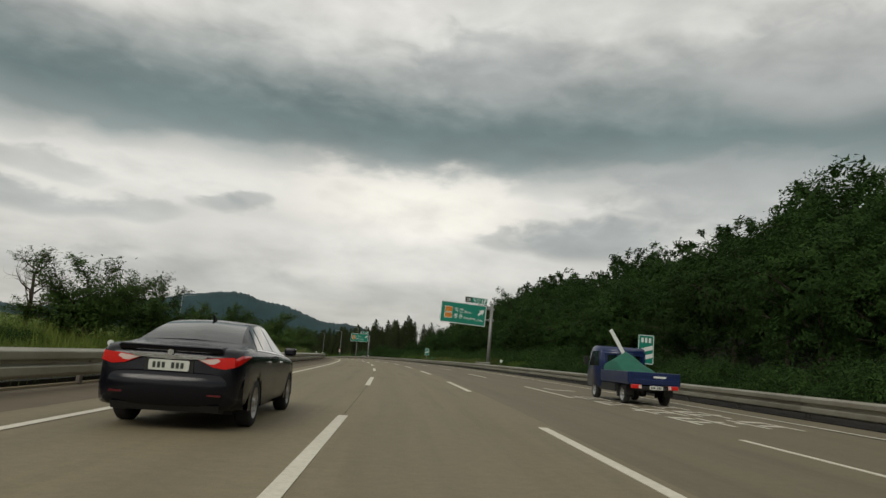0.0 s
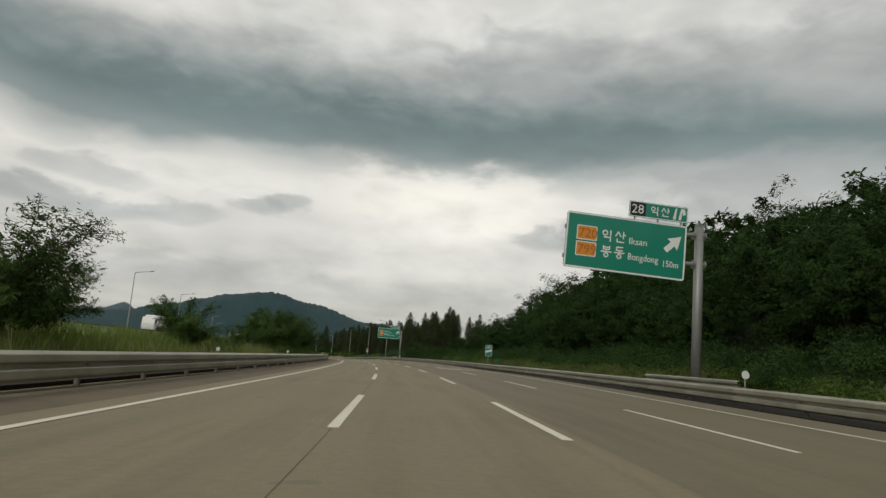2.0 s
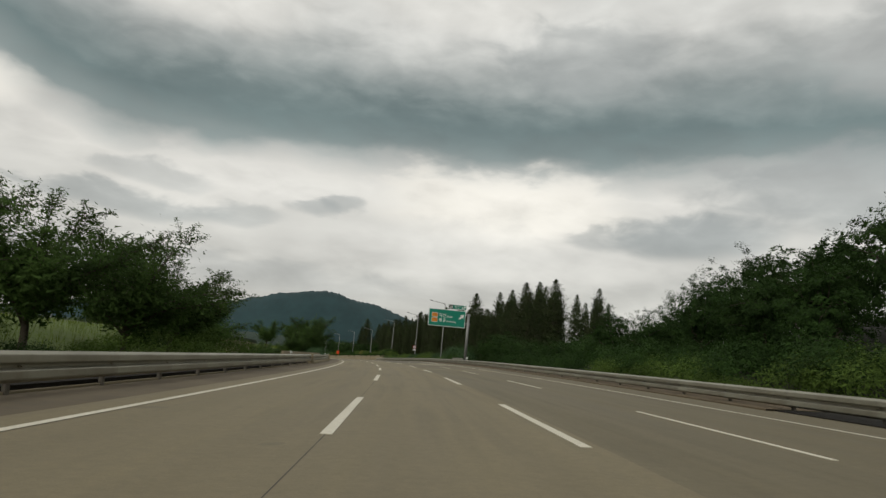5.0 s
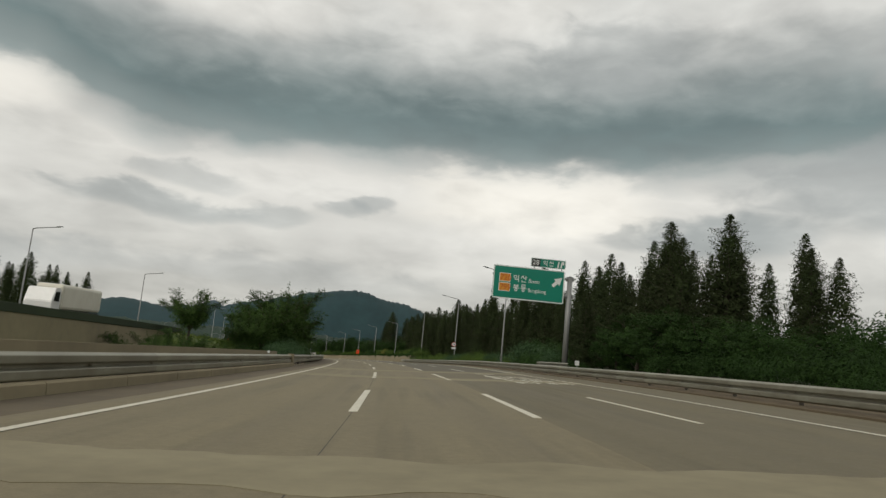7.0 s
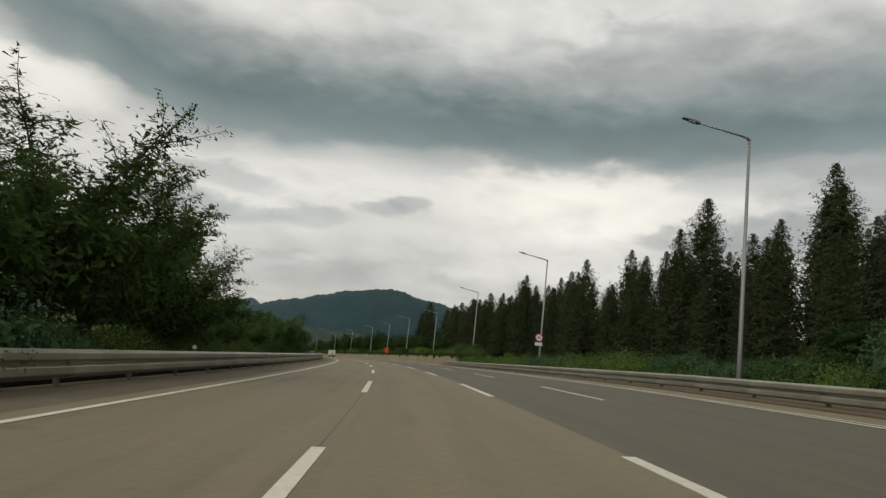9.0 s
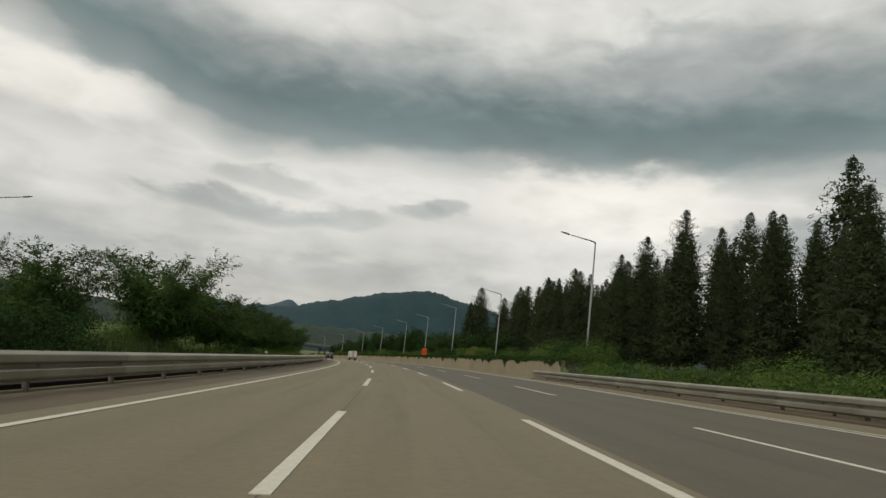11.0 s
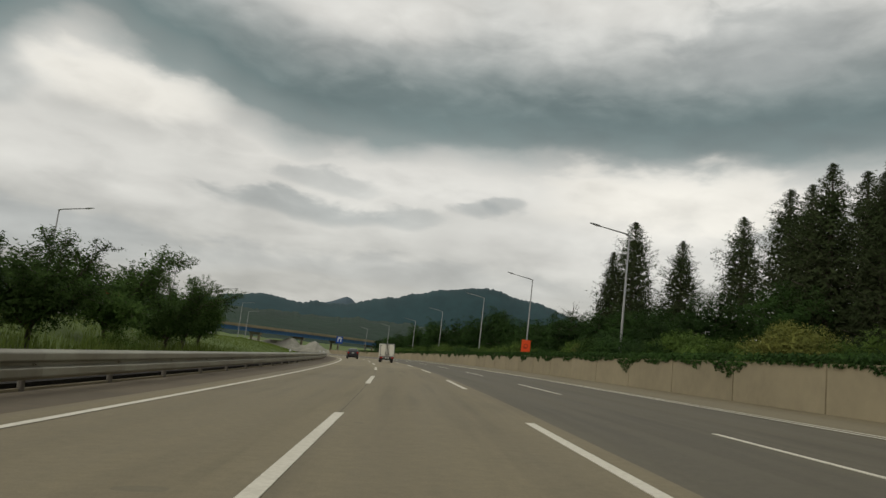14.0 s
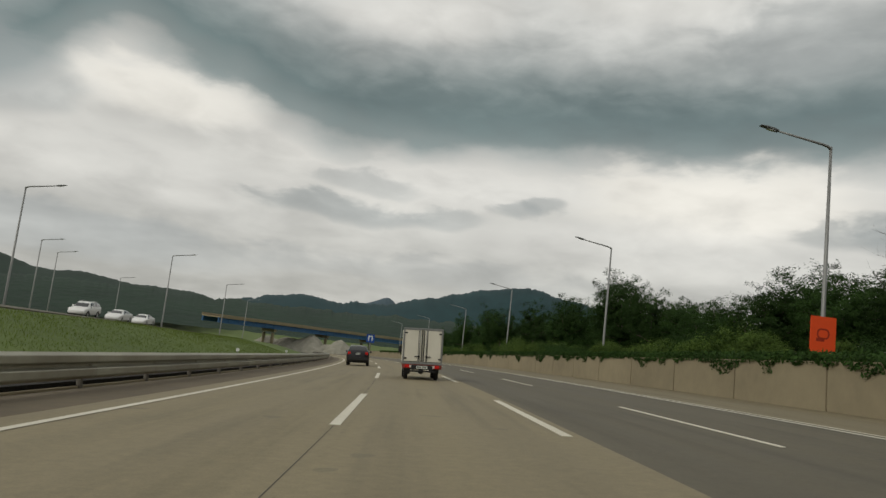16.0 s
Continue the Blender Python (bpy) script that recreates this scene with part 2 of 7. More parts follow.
def pavement_material(name, base, other, wear=0.25):
    """Worn carriageway: aggregate, long wheel-track stains that run with the road, oil spots and, for slabs, sawn joints.
    UV: u across the road in metres, v along it in metres."""
    m = bpy.data.materials.new(name)
    m.use_nodes = True
    k = Nodes(m.node_tree)
    out, b = k.add("ShaderNodeOutputMaterial"), k.add("ShaderNodeBsdfPrincipled")
    k.link(b.outputs[0], out.inputs[0])
    uv = k.add("ShaderNodeUVMap")
    uv.uv_map = "road"
    sep = k.add("ShaderNodeSeparateXYZ")
    k.link(uv.outputs[0], sep.inputs[0])
    long = k.add("ShaderNodeCombineXYZ")
    k.link(sep.outputs[0], long.inputs[0])
    k.link(k.math("MULTIPLY", sep.outputs[1], 0.035), long.inputs[1])
    track = k.noise(long.outputs[0], 0.9, 3, 0.5)
    patch = k.noise(uv.outputs[0], 0.12, 3, 0.55)
    grit = k.noise(uv.outputs[0], 38.0, 3, 0.6)
    mott = k.noise(uv.outputs[0], 1.6, 5, 0.6)
    f = k.math("ADD", k.math("MULTIPLY", track, 0.5), k.math("ADD", k.math("MULTIPLY", patch, 0.25), k.math("MULTIPLY", mott, 0.25)))
    f = k.math("MULTIPLY_ADD", f, 3.0, -1.0)
    k.tree.nodes[-1].use_clamp = True
    col = k.mix(f, other, base)
    # tyre dust and old drips in long blotches
    dust = k.noise(long.outputs[0], 2.3, 4, 0.55)
    col = k.mix(k.math("MULTIPLY", k.math("MAXIMUM", k.math("SUBTRACT", k.math("MULTIPLY", k.math("ADD", dust, patch), 0.5), 0.50), 0.0), 2.6), col, tuple(c * 0.5 for c in other))
    # polished wheel paths, darker, two to a lane
    wave = k.math("SINE", k.math("MULTIPLY", k.math("ADD", sep.outputs[0], 0.55), 2 * math.pi / 1.79))
    wheel = k.math("MULTIPLY", k.math("MAXIMUM", wave, 0.0), k.math("MULTIPLY", track, wear))
    col = k.mix(wheel, col, tuple(c * 0.55 for c in other))
    spots = k.noise(uv.outputs[0], 0.8, 2, 0.4)
    spot = k.math("MULTIPLY", k.math("GREATER_THAN", spots, 0.73), 0.25)
    col = k.mix(spot, col, (0.05, 0.05, 0.045))
    g = k.add("ShaderNodeCombineXYZ")
    v = k.math("MULTIPLY_ADD", k.math("ADD", grit, k.noise(uv.outputs[0], 7.0, 4, 0.65)), 0.45, 0.55)
    for i in range(3):
        k.link(v, g.inputs[i])
    col = k.mix(1.0, col, g.outputs[0], "MULTIPLY")
    k.link(col, b.inputs["Base Color"])
    k.link(k.math("MULTIPLY_ADD", track, 0.25, 0.62), b.inputs["Roughness"])
    b.inputs["Specular IOR Level"].default_value = 0.35
    p = k.add("ShaderNodeBump")
    p.inputs["Strength"].default_value, p.inputs["Distance"].default_value = 0.35, 0.004
    k.link(grit, p.inputs["Height"])
    k.link(p.outputs[0], b.inputs["Normal"])
    return m


M_CONCRETE_ROAD = pavement_material("grooved_concrete_paving", (0.200, 0.169, 0.101), (0.156, 0.131, 0.080))
M_CONCRETE_PALE = pavement_material("fresher_concrete_paving", (0.232, 0.197, 0.120), (0.186, 0.157, 0.096))
M_ASPHALT = pavement_material("worn_asphalt", (0.118, 0.105, 0.072), (0.090, 0.080, 0.056))
M_ASPHALT_PALE = pavement_material("pale_worn_asphalt", (0.158, 0.135, 0.083), (0.124, 0.106, 0.066))
M_GUTTER = material("stained_gutter_concrete", (0.145, 0.117, 0.076), (0.078, 0.062, 0.042), 0.9, grain=3.0, coords="World")
M_PAINT = material("worn_white_road_paint", (0.68, 0.65, 0.55), (0.46, 0.43, 0.34), 0.7, grain=14.0, spread=0.7, coords="World", bump=0.1)
M_JOINT = material("dark_joint_sealant", (0.07, 0.062, 0.05), None, 0.85)
M_JOINT_PATCH = material("pale_joint_concrete", (0.275, 0.245, 0.158), (0.165, 0.14, 0.087), 0.9, grain=2.2, broad=0.45, coords="World", bump=0.15)
M_STEEL = material("weathered_galvanised_steel", (0.37, 0.36, 0.29), (0.20, 0.18, 0.135), 0.45, 0.65, grain=2.2, broad=0.25, per_piece=0.18, bump=0.06)
M_POST = material("dull_galvanised_post", (0.24, 0.23, 0.20), (0.12, 0.10, 0.08), 0.65, 0.5, grain=8.0)
M_POLE = material("galvanised_lamp_pole", (0.27, 0.275, 0.27), (0.20, 0.20, 0.19), 0.5, 0.45, grain=5.0, bump=0.05)
M_LAMP = material("grey_lamp_housing", (0.16, 0.17, 0.17), None, 0.5, 0.3, grain=20.0)
M_LENS = glass_material("clouded_lamp_lens", (0.55, 0.56, 0.55), 0.15)
M_CONCRETE = material("weathered_wall_concrete", (0.31, 0.262, 0.168), (0.20, 0.168, 0.108), 0.9, grain=1.6, broad=0.22, spread=0.45, coords="World", per_piece=0.10)
M_SOIL = material("rough_grass_and_earth", (0.115, 0.160, 0.034), (0.055, 0.085, 0.019), 0.95, grain=1.3, broad=0.07, coords="World", depth=0.2, bump=0.7)
# forest floor whose near-black colour holds the shade under the trees
M_SHADED_FLOOR = material("shade_toned_forest_floor", (0.026, 0.028, 0.013), (0.014, 0.013, 0.008), 0.95, grain=1.3, coords="World", depth=0.15, bump=0.6)
M_GRASS = material("tall_verge_grass", (0.16, 0.21, 0.035), (0.075, 0.115, 0.022), 0.8, grain=0.8, broad=0.1, per_island=0.5, bump=0.0, coords="World", trans=0.35)
# darker copy of the verge grass, shade painted into its colour
M_GRASS_SHADED = material("shade_toned_verge_grass", (0.075, 0.105, 0.024), (0.035, 0.052, 0.014), 0.85, grain=0.8, broad=0.1, per_island=0.5, bump=0.0, coords="World", trans=0.3)
M_MOSS = material("mossy_wall_top", (0.045, 0.062, 0.032), (0.03, 0.04, 0.022), 0.95, grain=1.5, broad=0.3, coords="World")
M_REED = material("pale_reed_plumes", (0.28, 0.25, 0.15), (0.18, 0.17, 0.09), 0.85, bump=0.0, per_island=0.5, trans=0.3)
M_LEAF = material("broad_leaf_foliage", (0.043, 0.086, 0.019), (0.014, 0.033, 0.009), 0.8, grain=0.9, broad=0.3, per_island=0.6, per_piece=0.4, bump=0.0, trans=0.3, spec=0.12)
M_LEAF_MEDIAN = material("feathery_cherry_foliage", (0.080, 0.138, 0.032), (0.030, 0.058, 0.016), 0.8, grain=0.9, broad=0.3, per_island=0.55, per_piece=0.35, bump=0.0, trans=0.35, spec=0.12)
M_LEAF_DULL = material("dull_blue_green_shrub_foliage", (0.082, 0.145, 0.062), (0.038, 0.072, 0.034), 0.8, grain=1.4, broad=0.5, per_island=0.5, per_piece=0.3, bump=0.0, trans=0.2, spec=0.12)
M_LEAF_OLIVE = material("pale_olive_grass_mound", (0.135, 0.165, 0.050), (0.070, 0.092, 0.028), 0.85, grain=1.4, broad=0.5, per_island=0.45, per_piece=0.3, bump=0.0, trans=0.3, spec=0.1)
M_LEAF_YELLOW = material("yellowing_shrub_foliage", (0.20, 0.20, 0.05), (0.085, 0.105, 0.028), 0.8, grain=1.4, broad=0.5, per_island=0.5, per_piece=0.3, bump=0.0, trans=0.3, spec=0.12)
M_LEAF_PALE = material("fresh_scrub_foliage", (0.112, 0.175, 0.036), (0.046, 0.080, 0.018), 0.8, grain=0.9, broad=0.3, per_island=0.7, per_piece=0.4, bump=0.0, trans=0.3, spec=0.12)
M_NEEDLE = material("redwood_foliage", (0.054, 0.082, 0.031), (0.036, 0.040, 0.019), 0.85, grain=0.7, broad=0.2, per_island=0.5, per_piece=0.35, bump=0.0, trans=0.3, spec=0.1)
M_BARK = material("grey_brown_bark", (0.11, 0.09, 0.07), (0.05, 0.04, 0.03), 0.95, grain=9.0, depth=0.03, bump=0.8)
# wooded slopes with the blue of distance haze mixed into the base colour
M_FAR = material("haze_tinted_mountain_side", (0.026, 0.060, 0.066), (0.012, 0.031, 0.036), 0.95, grain=0.03, broad=0.006, bump=0.0, coords="World")
M_WOOD = material("dark_far_woodland", (0.020, 0.044, 0.026), (0.009, 0.021, 0.014), 0.95, grain=0.12, broad=0.02, bump=0.6, depth=3.0, coords="World")
M_HILL = material("near_wooded_hill", (0.018, 0.042, 0.026), (0.005, 0.014, 0.010), 0.95, grain=0.05, broad=0.012, bump=0.0, coords="World")
M_DIRT = material("dry_brown_roadside_dirt", (0.150, 0.115, 0.070), (0.075, 0.056, 0.034), 0.95, grain=2.5, broad=0.3, coords="World", depth=0.05, bump=0.7)
# bare soil blackened to carry the shadow below the rail beams
M_SHADOWED_SOIL = material("shadow_toned_verge_soil", (0.012, 0.010, 0.007), (0.007, 0.006, 0.004), 0.95, grain=4.0, coords="World", depth=0.05, bump=0.6)
M_RUBBLE = material("pale_quarry_rubble", (0.36, 0.34, 0.29), (0.16, 0.16, 0.12), 0.95, grain=0.35, broad=0.06, coords="World", depth=0.5, bump=0.8)
# farther peak, its haze painted as a paler blue base colour
M_FAR_PEAK = material("haze_tinted_distant_mountain", (0.055, 0.085, 0.105), (0.045, 0.072, 0.09), 0.95, grain=0.01, broad=0.003, bump=0.0, coords="World")
M_SIGN = material("green_retroreflective_sheeting", (0.004, 0.20, 0.135), (0.003, 0.175, 0.118), 0.42, grain=1.5, bump=0.0, coat=0.2)
M_SIGN_WHITE = material("white_retroreflective_sheeting", (0.72, 0.74, 0.72), (0.62, 0.64, 0.62), 0.45, grain=1.5, bump=0.0)
M_SIGN_BLACK = material("black_sign_sheeting", (0.015, 0.015, 0.015), None, 0.4, bump=0.0)
M_SIGN_ORANGE = material("orange_route_panel", (0.62, 0.26, 0.03), (0.55, 0.22, 0.02), 0.45, bump=0.0)
M_SIGN_RED = material("red_route_digits", (0.50, 0.12, 0.03), None, 0.5, bump=0.0)
M_SIGN_BLUE = material("blue_sign_sheeting", (0.01, 0.07, 0.36), None, 0.45, bump=0.0)
M_ORANGE = material("fluorescent_orange_board", (0.80, 0.085, 0.015), (0.70, 0.07, 0.012), 0.55, bump=0.0)
M_BLUE_STEEL = material("blue_painted_girder", (0.03, 0.11, 0.25), (0.024, 0.08, 0.18), 0.6, grain=0.6, coords="World", bump=0.05)


# ---- mesh helpers ----
def mesh_of(bm, name, mat, flat=True):
    me = bpy.data.meshes.new(name)
    bm.normal_update()
    bm.to_mesh(me)
    bm.free()
    for m in (mat if isinstance(mat, (list, tuple)) else [mat]):
        me.materials.append(m)
    if not flat:
        me.polygons.foreach_set("use_smooth", [True] * len(me.polygons))
    return me


def part(name, bm, mat, parent=None, label="", smooth_faces=False):
    """Links a bmesh as one mesh object under a thing or a part."""
    ob = new(name, mesh_of(bm, name, mat, not smooth_faces))
    ob.parent = parent
    return tagged(ob, label)


def piece(name, me, parent, m=None, label=""):
    """An object of its own on shared mesh data."""
    ob = new(name, me)
    ob.parent = parent
    if m is not None:
        ob.matrix_basis = m
    return tagged(ob, label)


def thing(name, m, label, category, group="", kind=""):
    ob = new(name)
    ob.matrix_basis = m
    return tagged(ob, label, category, group, kind)


def box(bm, x0, x1, y0, y1, z0, z1, bevel=0.0):
    vs = [bm.verts.new((x, y, z)) for x in (x0, x1) for y in (y0, y1) for z in (z0, z1)]
    fs = [bm.faces.new([vs[i] for i in q]) for q in ((0, 1, 3, 2), (4, 6, 7, 5), (0, 4, 5, 1), (2, 3, 7, 6), (0, 2, 6, 4), (1, 5, 7, 3))]
    if bevel:
        es = {e for f in fs for e in f.edges}
        bmesh.ops.bevel(bm, geom=list(es), offset=bevel, segments=2, affect="EDGES", profile=0.5)
    return bm


def tube(bm, points, radii, sides=8, caps=True):
    """A round rod along points, tapering through radii."""
    rings = []
    for i, p in enumerate(points):
        p = Vector(p)
        d = (Vector(points[min(i + 1, len(points) - 1)]) - Vector(points[max(i - 1, 0)])).normalized()
        a = d.orthogonal().normalized() if abs(d.z) > 0.95 else d.cross(Vector((0, 0, 1))).normalized()
        b = d.cross(a)
        rings.append([bm.verts.new(p + float(radii[i]) * (math.cos(w) * a + math.sin(w) * b)) for w in (2 * math.pi * j / sides for j in range(sides))])
    for r, q in zip(rings, rings[1:]):
        for j in range(sides):
            bm.faces.new((r[j], r[(j + 1) % sides], q[(j + 1) % sides], q[j]))
    if caps:
        bm.faces.new(rings[0][::-1])
        bm.faces.new(rings[-1])
    return bm


def prism(bm, outline, lo, hi, axis="x"):
    """A flat outline of (a, b) pushed from lo to hi along an axis; for x the outline is (y, z), for y (x, z), for z (x, y)."""
    def place(a, b, c):
        return {"x": (c, a, b), "y": (a, c, b), "z": (a, b, c)}[axis]
    v0 = [bm.verts.new(place(a, b, lo)) for a, b in outline]
    v1 = [bm.verts.new(place(a, b, hi)) for a, b in outline]
    bm.faces.new(v0)
    bm.faces.new(v1[::-1])
    n = len(outline)
    for i in range(n):
        bm.faces.new((v0[i], v1[i], v1[(i + 1) % n], v0[(i + 1) % n]))
    bmesh.ops.recalc_face_normals(bm, faces=bm.faces[:])
    return bm


def text_mesh(words, size, mat, name="lettering", thick=0.004, shear=1.0):
    """Lettering as mesh data, standing in the xz plane and facing -y, left edge at x = 0."""
    c = bpy.data.curves.new(name, "FONT")
    c.body, c.size, c.extrude, c.resolution_u = words, size, thick, 2
    ob = bpy.data.objects.new(name, c)
    me = bpy.data.meshes.new_from_object(ob)
    bpy.data.objects.remove(ob)
    me.transform(Matrix.Rotation(radians(90), 4, "X") @ Matrix.Diagonal((shear, 1, 1, 1)))
    me.materials.append(mat)
    return me

# ---- ground, carriageway and what is built along it ----
def strip(name, mat, us, s_from, s_to, step, h, label, category, kind="structure", follow=None, skirt=0.0, parent=None):
    """A ribbon along the road between offsets us, with road coordinates as its UV map."""
    n = int(round((s_to - s_from) / step)) + 1
    verts, faces, uvs = [], [], []
    us = list(us)
    cols = len(us)
    for i in range(n):
        s = s_from + (s_to - s_from) * i / (n - 1)
        for u in us:
            uu = u(s) if callable(u) else u
            p = at(s, uu, h)
            if follow:
                p.z = follow(s, uu) + h
            verts.append(p)
            uvs.append((uu, s))
    for i in range(n - 1):
        for j in range(cols - 1):
            a = i * cols + j
            faces.append((a, a + 1, a + cols + 1, a + cols))
    if skirt:
        base = len(verts)
        for k in list(range(0, n * cols, cols)) + list(range(cols - 1, n * cols, cols)):
            verts.append(verts[k] - Vector((0, 0, skirt)))
            uvs.append(uvs[k])
        for i in range(n - 1):
            a, b = i * cols, base + i
            faces.append((a, a + cols, b + 1, b))
            a, b = i * cols + cols - 1, base + n + i
            faces.append((a, b, b + 1, a + cols))
    me = bpy.data.meshes.new(name)
    me.from_pydata(verts, [], faces)
    me.materials.append(mat)
    layer = me.uv_layers.new(name="road")
    loops = np.empty(len(me.loops), dtype=np.int32)
    me.loops.foreach_get("vertex_index", loops)
    layer.data.foreach_set("uv", np.array(uvs, dtype=np.float32)[loops].ravel())
    ob = new(name, me)
    ob.parent = parent
    return tagged(ob, label, category, "", kind)


def build_ground():
    us = [-420, -330, -260, -200, -160, -130, -105, -85, -70, -58, -50, -43, -38, -34, -30, -26, -23, -21.5, -20.3, -20.1, -19, -17.5, -16, -14.5, -13, -12, -11, -10,
          -9.2, -8.5, -8.3, 0, 6, 12.2, 12.9, 13.4, 13.99, 14.15, 15, 16, 17.5, 19, 21, 23, 26, 29, 32, 36, 40, 45, 50, 56, 63, 72, 84, 100, 120, 150, 190, 240, 300, 380]
    ss = list(np.arange(-120, 640, 5.0)) + list(np.arange(640, 1250, 20.0))
    cols, rows = len(us), len(ss)
    verts = []
    for s in ss:
        for u in us:
            verts.append((*xy(s, u), ground(s, u)))
    faces, soft = [], []
    for i in range(rows - 1):
        for j in range(cols - 1):
            a = i * cols + j
            faces.append((a, a + 1, a + cols + 1, a + cols))
            # the floor with shade in its colour lies under the outer trees and scrub
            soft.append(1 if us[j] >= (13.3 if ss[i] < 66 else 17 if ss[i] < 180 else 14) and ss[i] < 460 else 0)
    # the rim is drawn out to the horizon
    rim = [j for j in range(cols)] + [i * cols + cols - 1 for i in range(1, rows)] + [(rows - 1) * cols + j for j in range(cols - 2, -1, -1)] + [i * cols for i in range(rows - 2, 0, -1)]
    mid = Vector((-60, 350, 0))
    base = len(verts)
    for k in rim:
        d = (Vector(verts[k]) - mid)
        d.z = 0
        d.normalize()
        verts.append(mid + d * 4600 + Vector((0, 0, -20)))
    for a in range(len(rim)):
        b = (a + 1) % len(rim)
        faces.append((rim[a], base + a, base + b, rim[b]))
        soft.append(0)
    me = bpy.data.meshes.new("ground")
    me.from_pydata(verts, [], faces)
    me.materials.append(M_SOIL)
    me.materials.append(M_SHADED_FLOOR)
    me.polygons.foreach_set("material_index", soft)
    me.polygons.foreach_set("use_smooth", [True] * len(me.polygons))
    me.update()
    tagged(new("ground", me), "rough green verge and wooded ground beside the expressway", "ground", "", "structure")


build_ground()
road = strip("road", M_CONCRETE_ROAD, [-5.3, -3, -1, 0, 2.85], -110, 424, 3, 0.0, "beige worn concrete carriageway of the expressway", "road", skirt=0.3)
strip("road", M_CONCRETE_PALE, [-5.3, -3, -1, 0, 2.85], 424, 900, 4, 0.0, "paler newer concrete carriageway of the expressway", "road", skirt=0.3)
strip("auxiliary_lane", M_ASPHALT_PALE, [2.85, 6, 9.6], -110, 236, 4, 0.0, "slightly greyer worn outer lanes of the expressway", "road", skirt=0.3)
strip("auxiliary_lane", M_ASPHALT, [2.85, 6, 9.6], 236, 900, 4, 0.0, "greyer worn asphalt outer lanes of the expressway", "road", skirt=0.3)
strip("shoulder", M_GUTTER, [-7.15, -6.2, -5.3], -110, 900, 4, -0.015, "brown-stained concrete gutter below the guard rail", "shoulder", skirt=0.25)
strip("kerb", M_CONCRETE, [-7.28, -7.15], -110, 900, 4, 0.035, "narrow worn concrete kerb under the guard rail", "kerb", skirt=0.3)
# raised soil strip that fills the gap below the beam with painted shadow
strip("verge_soil", M_SHADOWED_SOIL, [-9.7, -8.6, -7.5, -7.28], -110, 900, 4, 0.13, "bare soil under the guard rail, the rail's shadow in its colour", "verge", skirt=0.3)
strip("hard_shoulder", M_ASPHALT_PALE, [9.6, 11.2, lambda s: rail_u(s) + 0.5], -110, 250, 4, -0.008, "dusty shoulder beside the guard rail", "shoulder", skirt=0.25)
strip("hard_shoulder", M_CONCRETE_ROAD, [9.6, 11.2, lambda s: rail_u(s) + 0.5], 250, WALL_S + 4, 4, -0.008, "pale dusty shoulder beside the guard rail", "shoulder", skirt=0.25)
strip("hard_shoulder", M_CONCRETE_ROAD, [9.6, 11.5, WALL_U], WALL_S + 4, 900, 4, -0.008, "pale dusty shoulder at the foot of the wall", "shoulder", skirt=0.25)
# soil with the outer rail's shadow painted into it
strip("verge_soil", M_SHADOWED_SOIL, [lambda s: rail_u(s) - 0.45, lambda s: rail_u(s) + 0.1, lambda s: rail_u(s) + 1.6], -110, 152, 4, 0.03, "bare soil under the outer guard rail, the rail's shadow in its colour", "verge", skirt=0.2)
strip("verge_soil", M_DIRT, [lambda s: rail_u(s) - 0.75, lambda s: rail_u(s) - 0.2, lambda s: rail_u(s) + 1.6], 152, WALL_S + 2, 4, 0.05, "dry brown dirt drifted under the outer guard rail", "verge", skirt=0.2)
opposite = strip("opposite_road", M_ASPHALT, [-37.5, -33, -29, -25, -21.5], -110, 640, 5, 0.08, "grey carriageway of oncoming traffic beyond the median", "road", follow=ground, skirt=0.3)

# solid edge lines and dashed lane lines
PAINT = 0.009
LINES = {  # offsets of the painted lines at stations along the road
    "edge": ([0, 70, 180, 250, 320, 360, 440], [-4.4, -4.63, -4.5, -4.75, -4.63, -4.55, -4.63]),
    "left": ([0, 70, 150, 190, 260, 315, 360, 440], [-0.9, -0.98, -1.0, -0.80, -0.86, -1.08, -1.08, -1.0]),
    "right": ([0, 70, 150, 190, 262, 318, 380, 440], [2.62, 2.55, 2.6, 2.8, 2.8, 2.47, 2.42, 2.58]),
    "outer": ([0, 70, 110, 187, 265, 318, 344, 380, 440], [6.25, 6.15, 6.2, 6.1, 6.1, 5.97, 6.1, 5.9, 6.0]),
    "verge": ([15, 67, 112, 196, 228, 250, 317, 345, 371, 400, 450], [10.4, 9.5, 10.1, 9.0, 9.2, 9.8, 9.6, 10.2, 10.1, 9.5, 9.25])}


def line_u(name, s, off=0.0):
    return float(np.interp(s, *LINES[name])) + off


def line_strip(line, off, wide, s_from, s_to, label):
    strip("edge_line", M_PAINT, [lambda s: line_u(line, s, off - wide / 2), lambda s: line_u(line, s, off + wide / 2)], s_from, s_to, 4, PAINT, label, "", "", parent=road)


line_strip("edge", 0, 0.16, -60, 860, "long worn white edge line")
line_strip("verge", 0, 0.15, -60, 860, "long worn white edge line")
line_strip("verge", 0.34, 0.11, 236, 560, "second thin white edge line")


def dash_mesh(wide):
    bm = bmesh.new()
    for i in range(4):
        box(bm, -wide / 2, wide / 2, -4 + 2 * i, -2 + 2 * i, -0.004, PAINT)
    bmesh.ops.remove_doubles(bm, verts=bm.verts[:], dist=0.001)
    return mesh_of(bm, "lane_dash", M_PAINT)


DASH_WIDE, DASH_THIN = dash_mesh(0.17), dash_mesh(0.11)
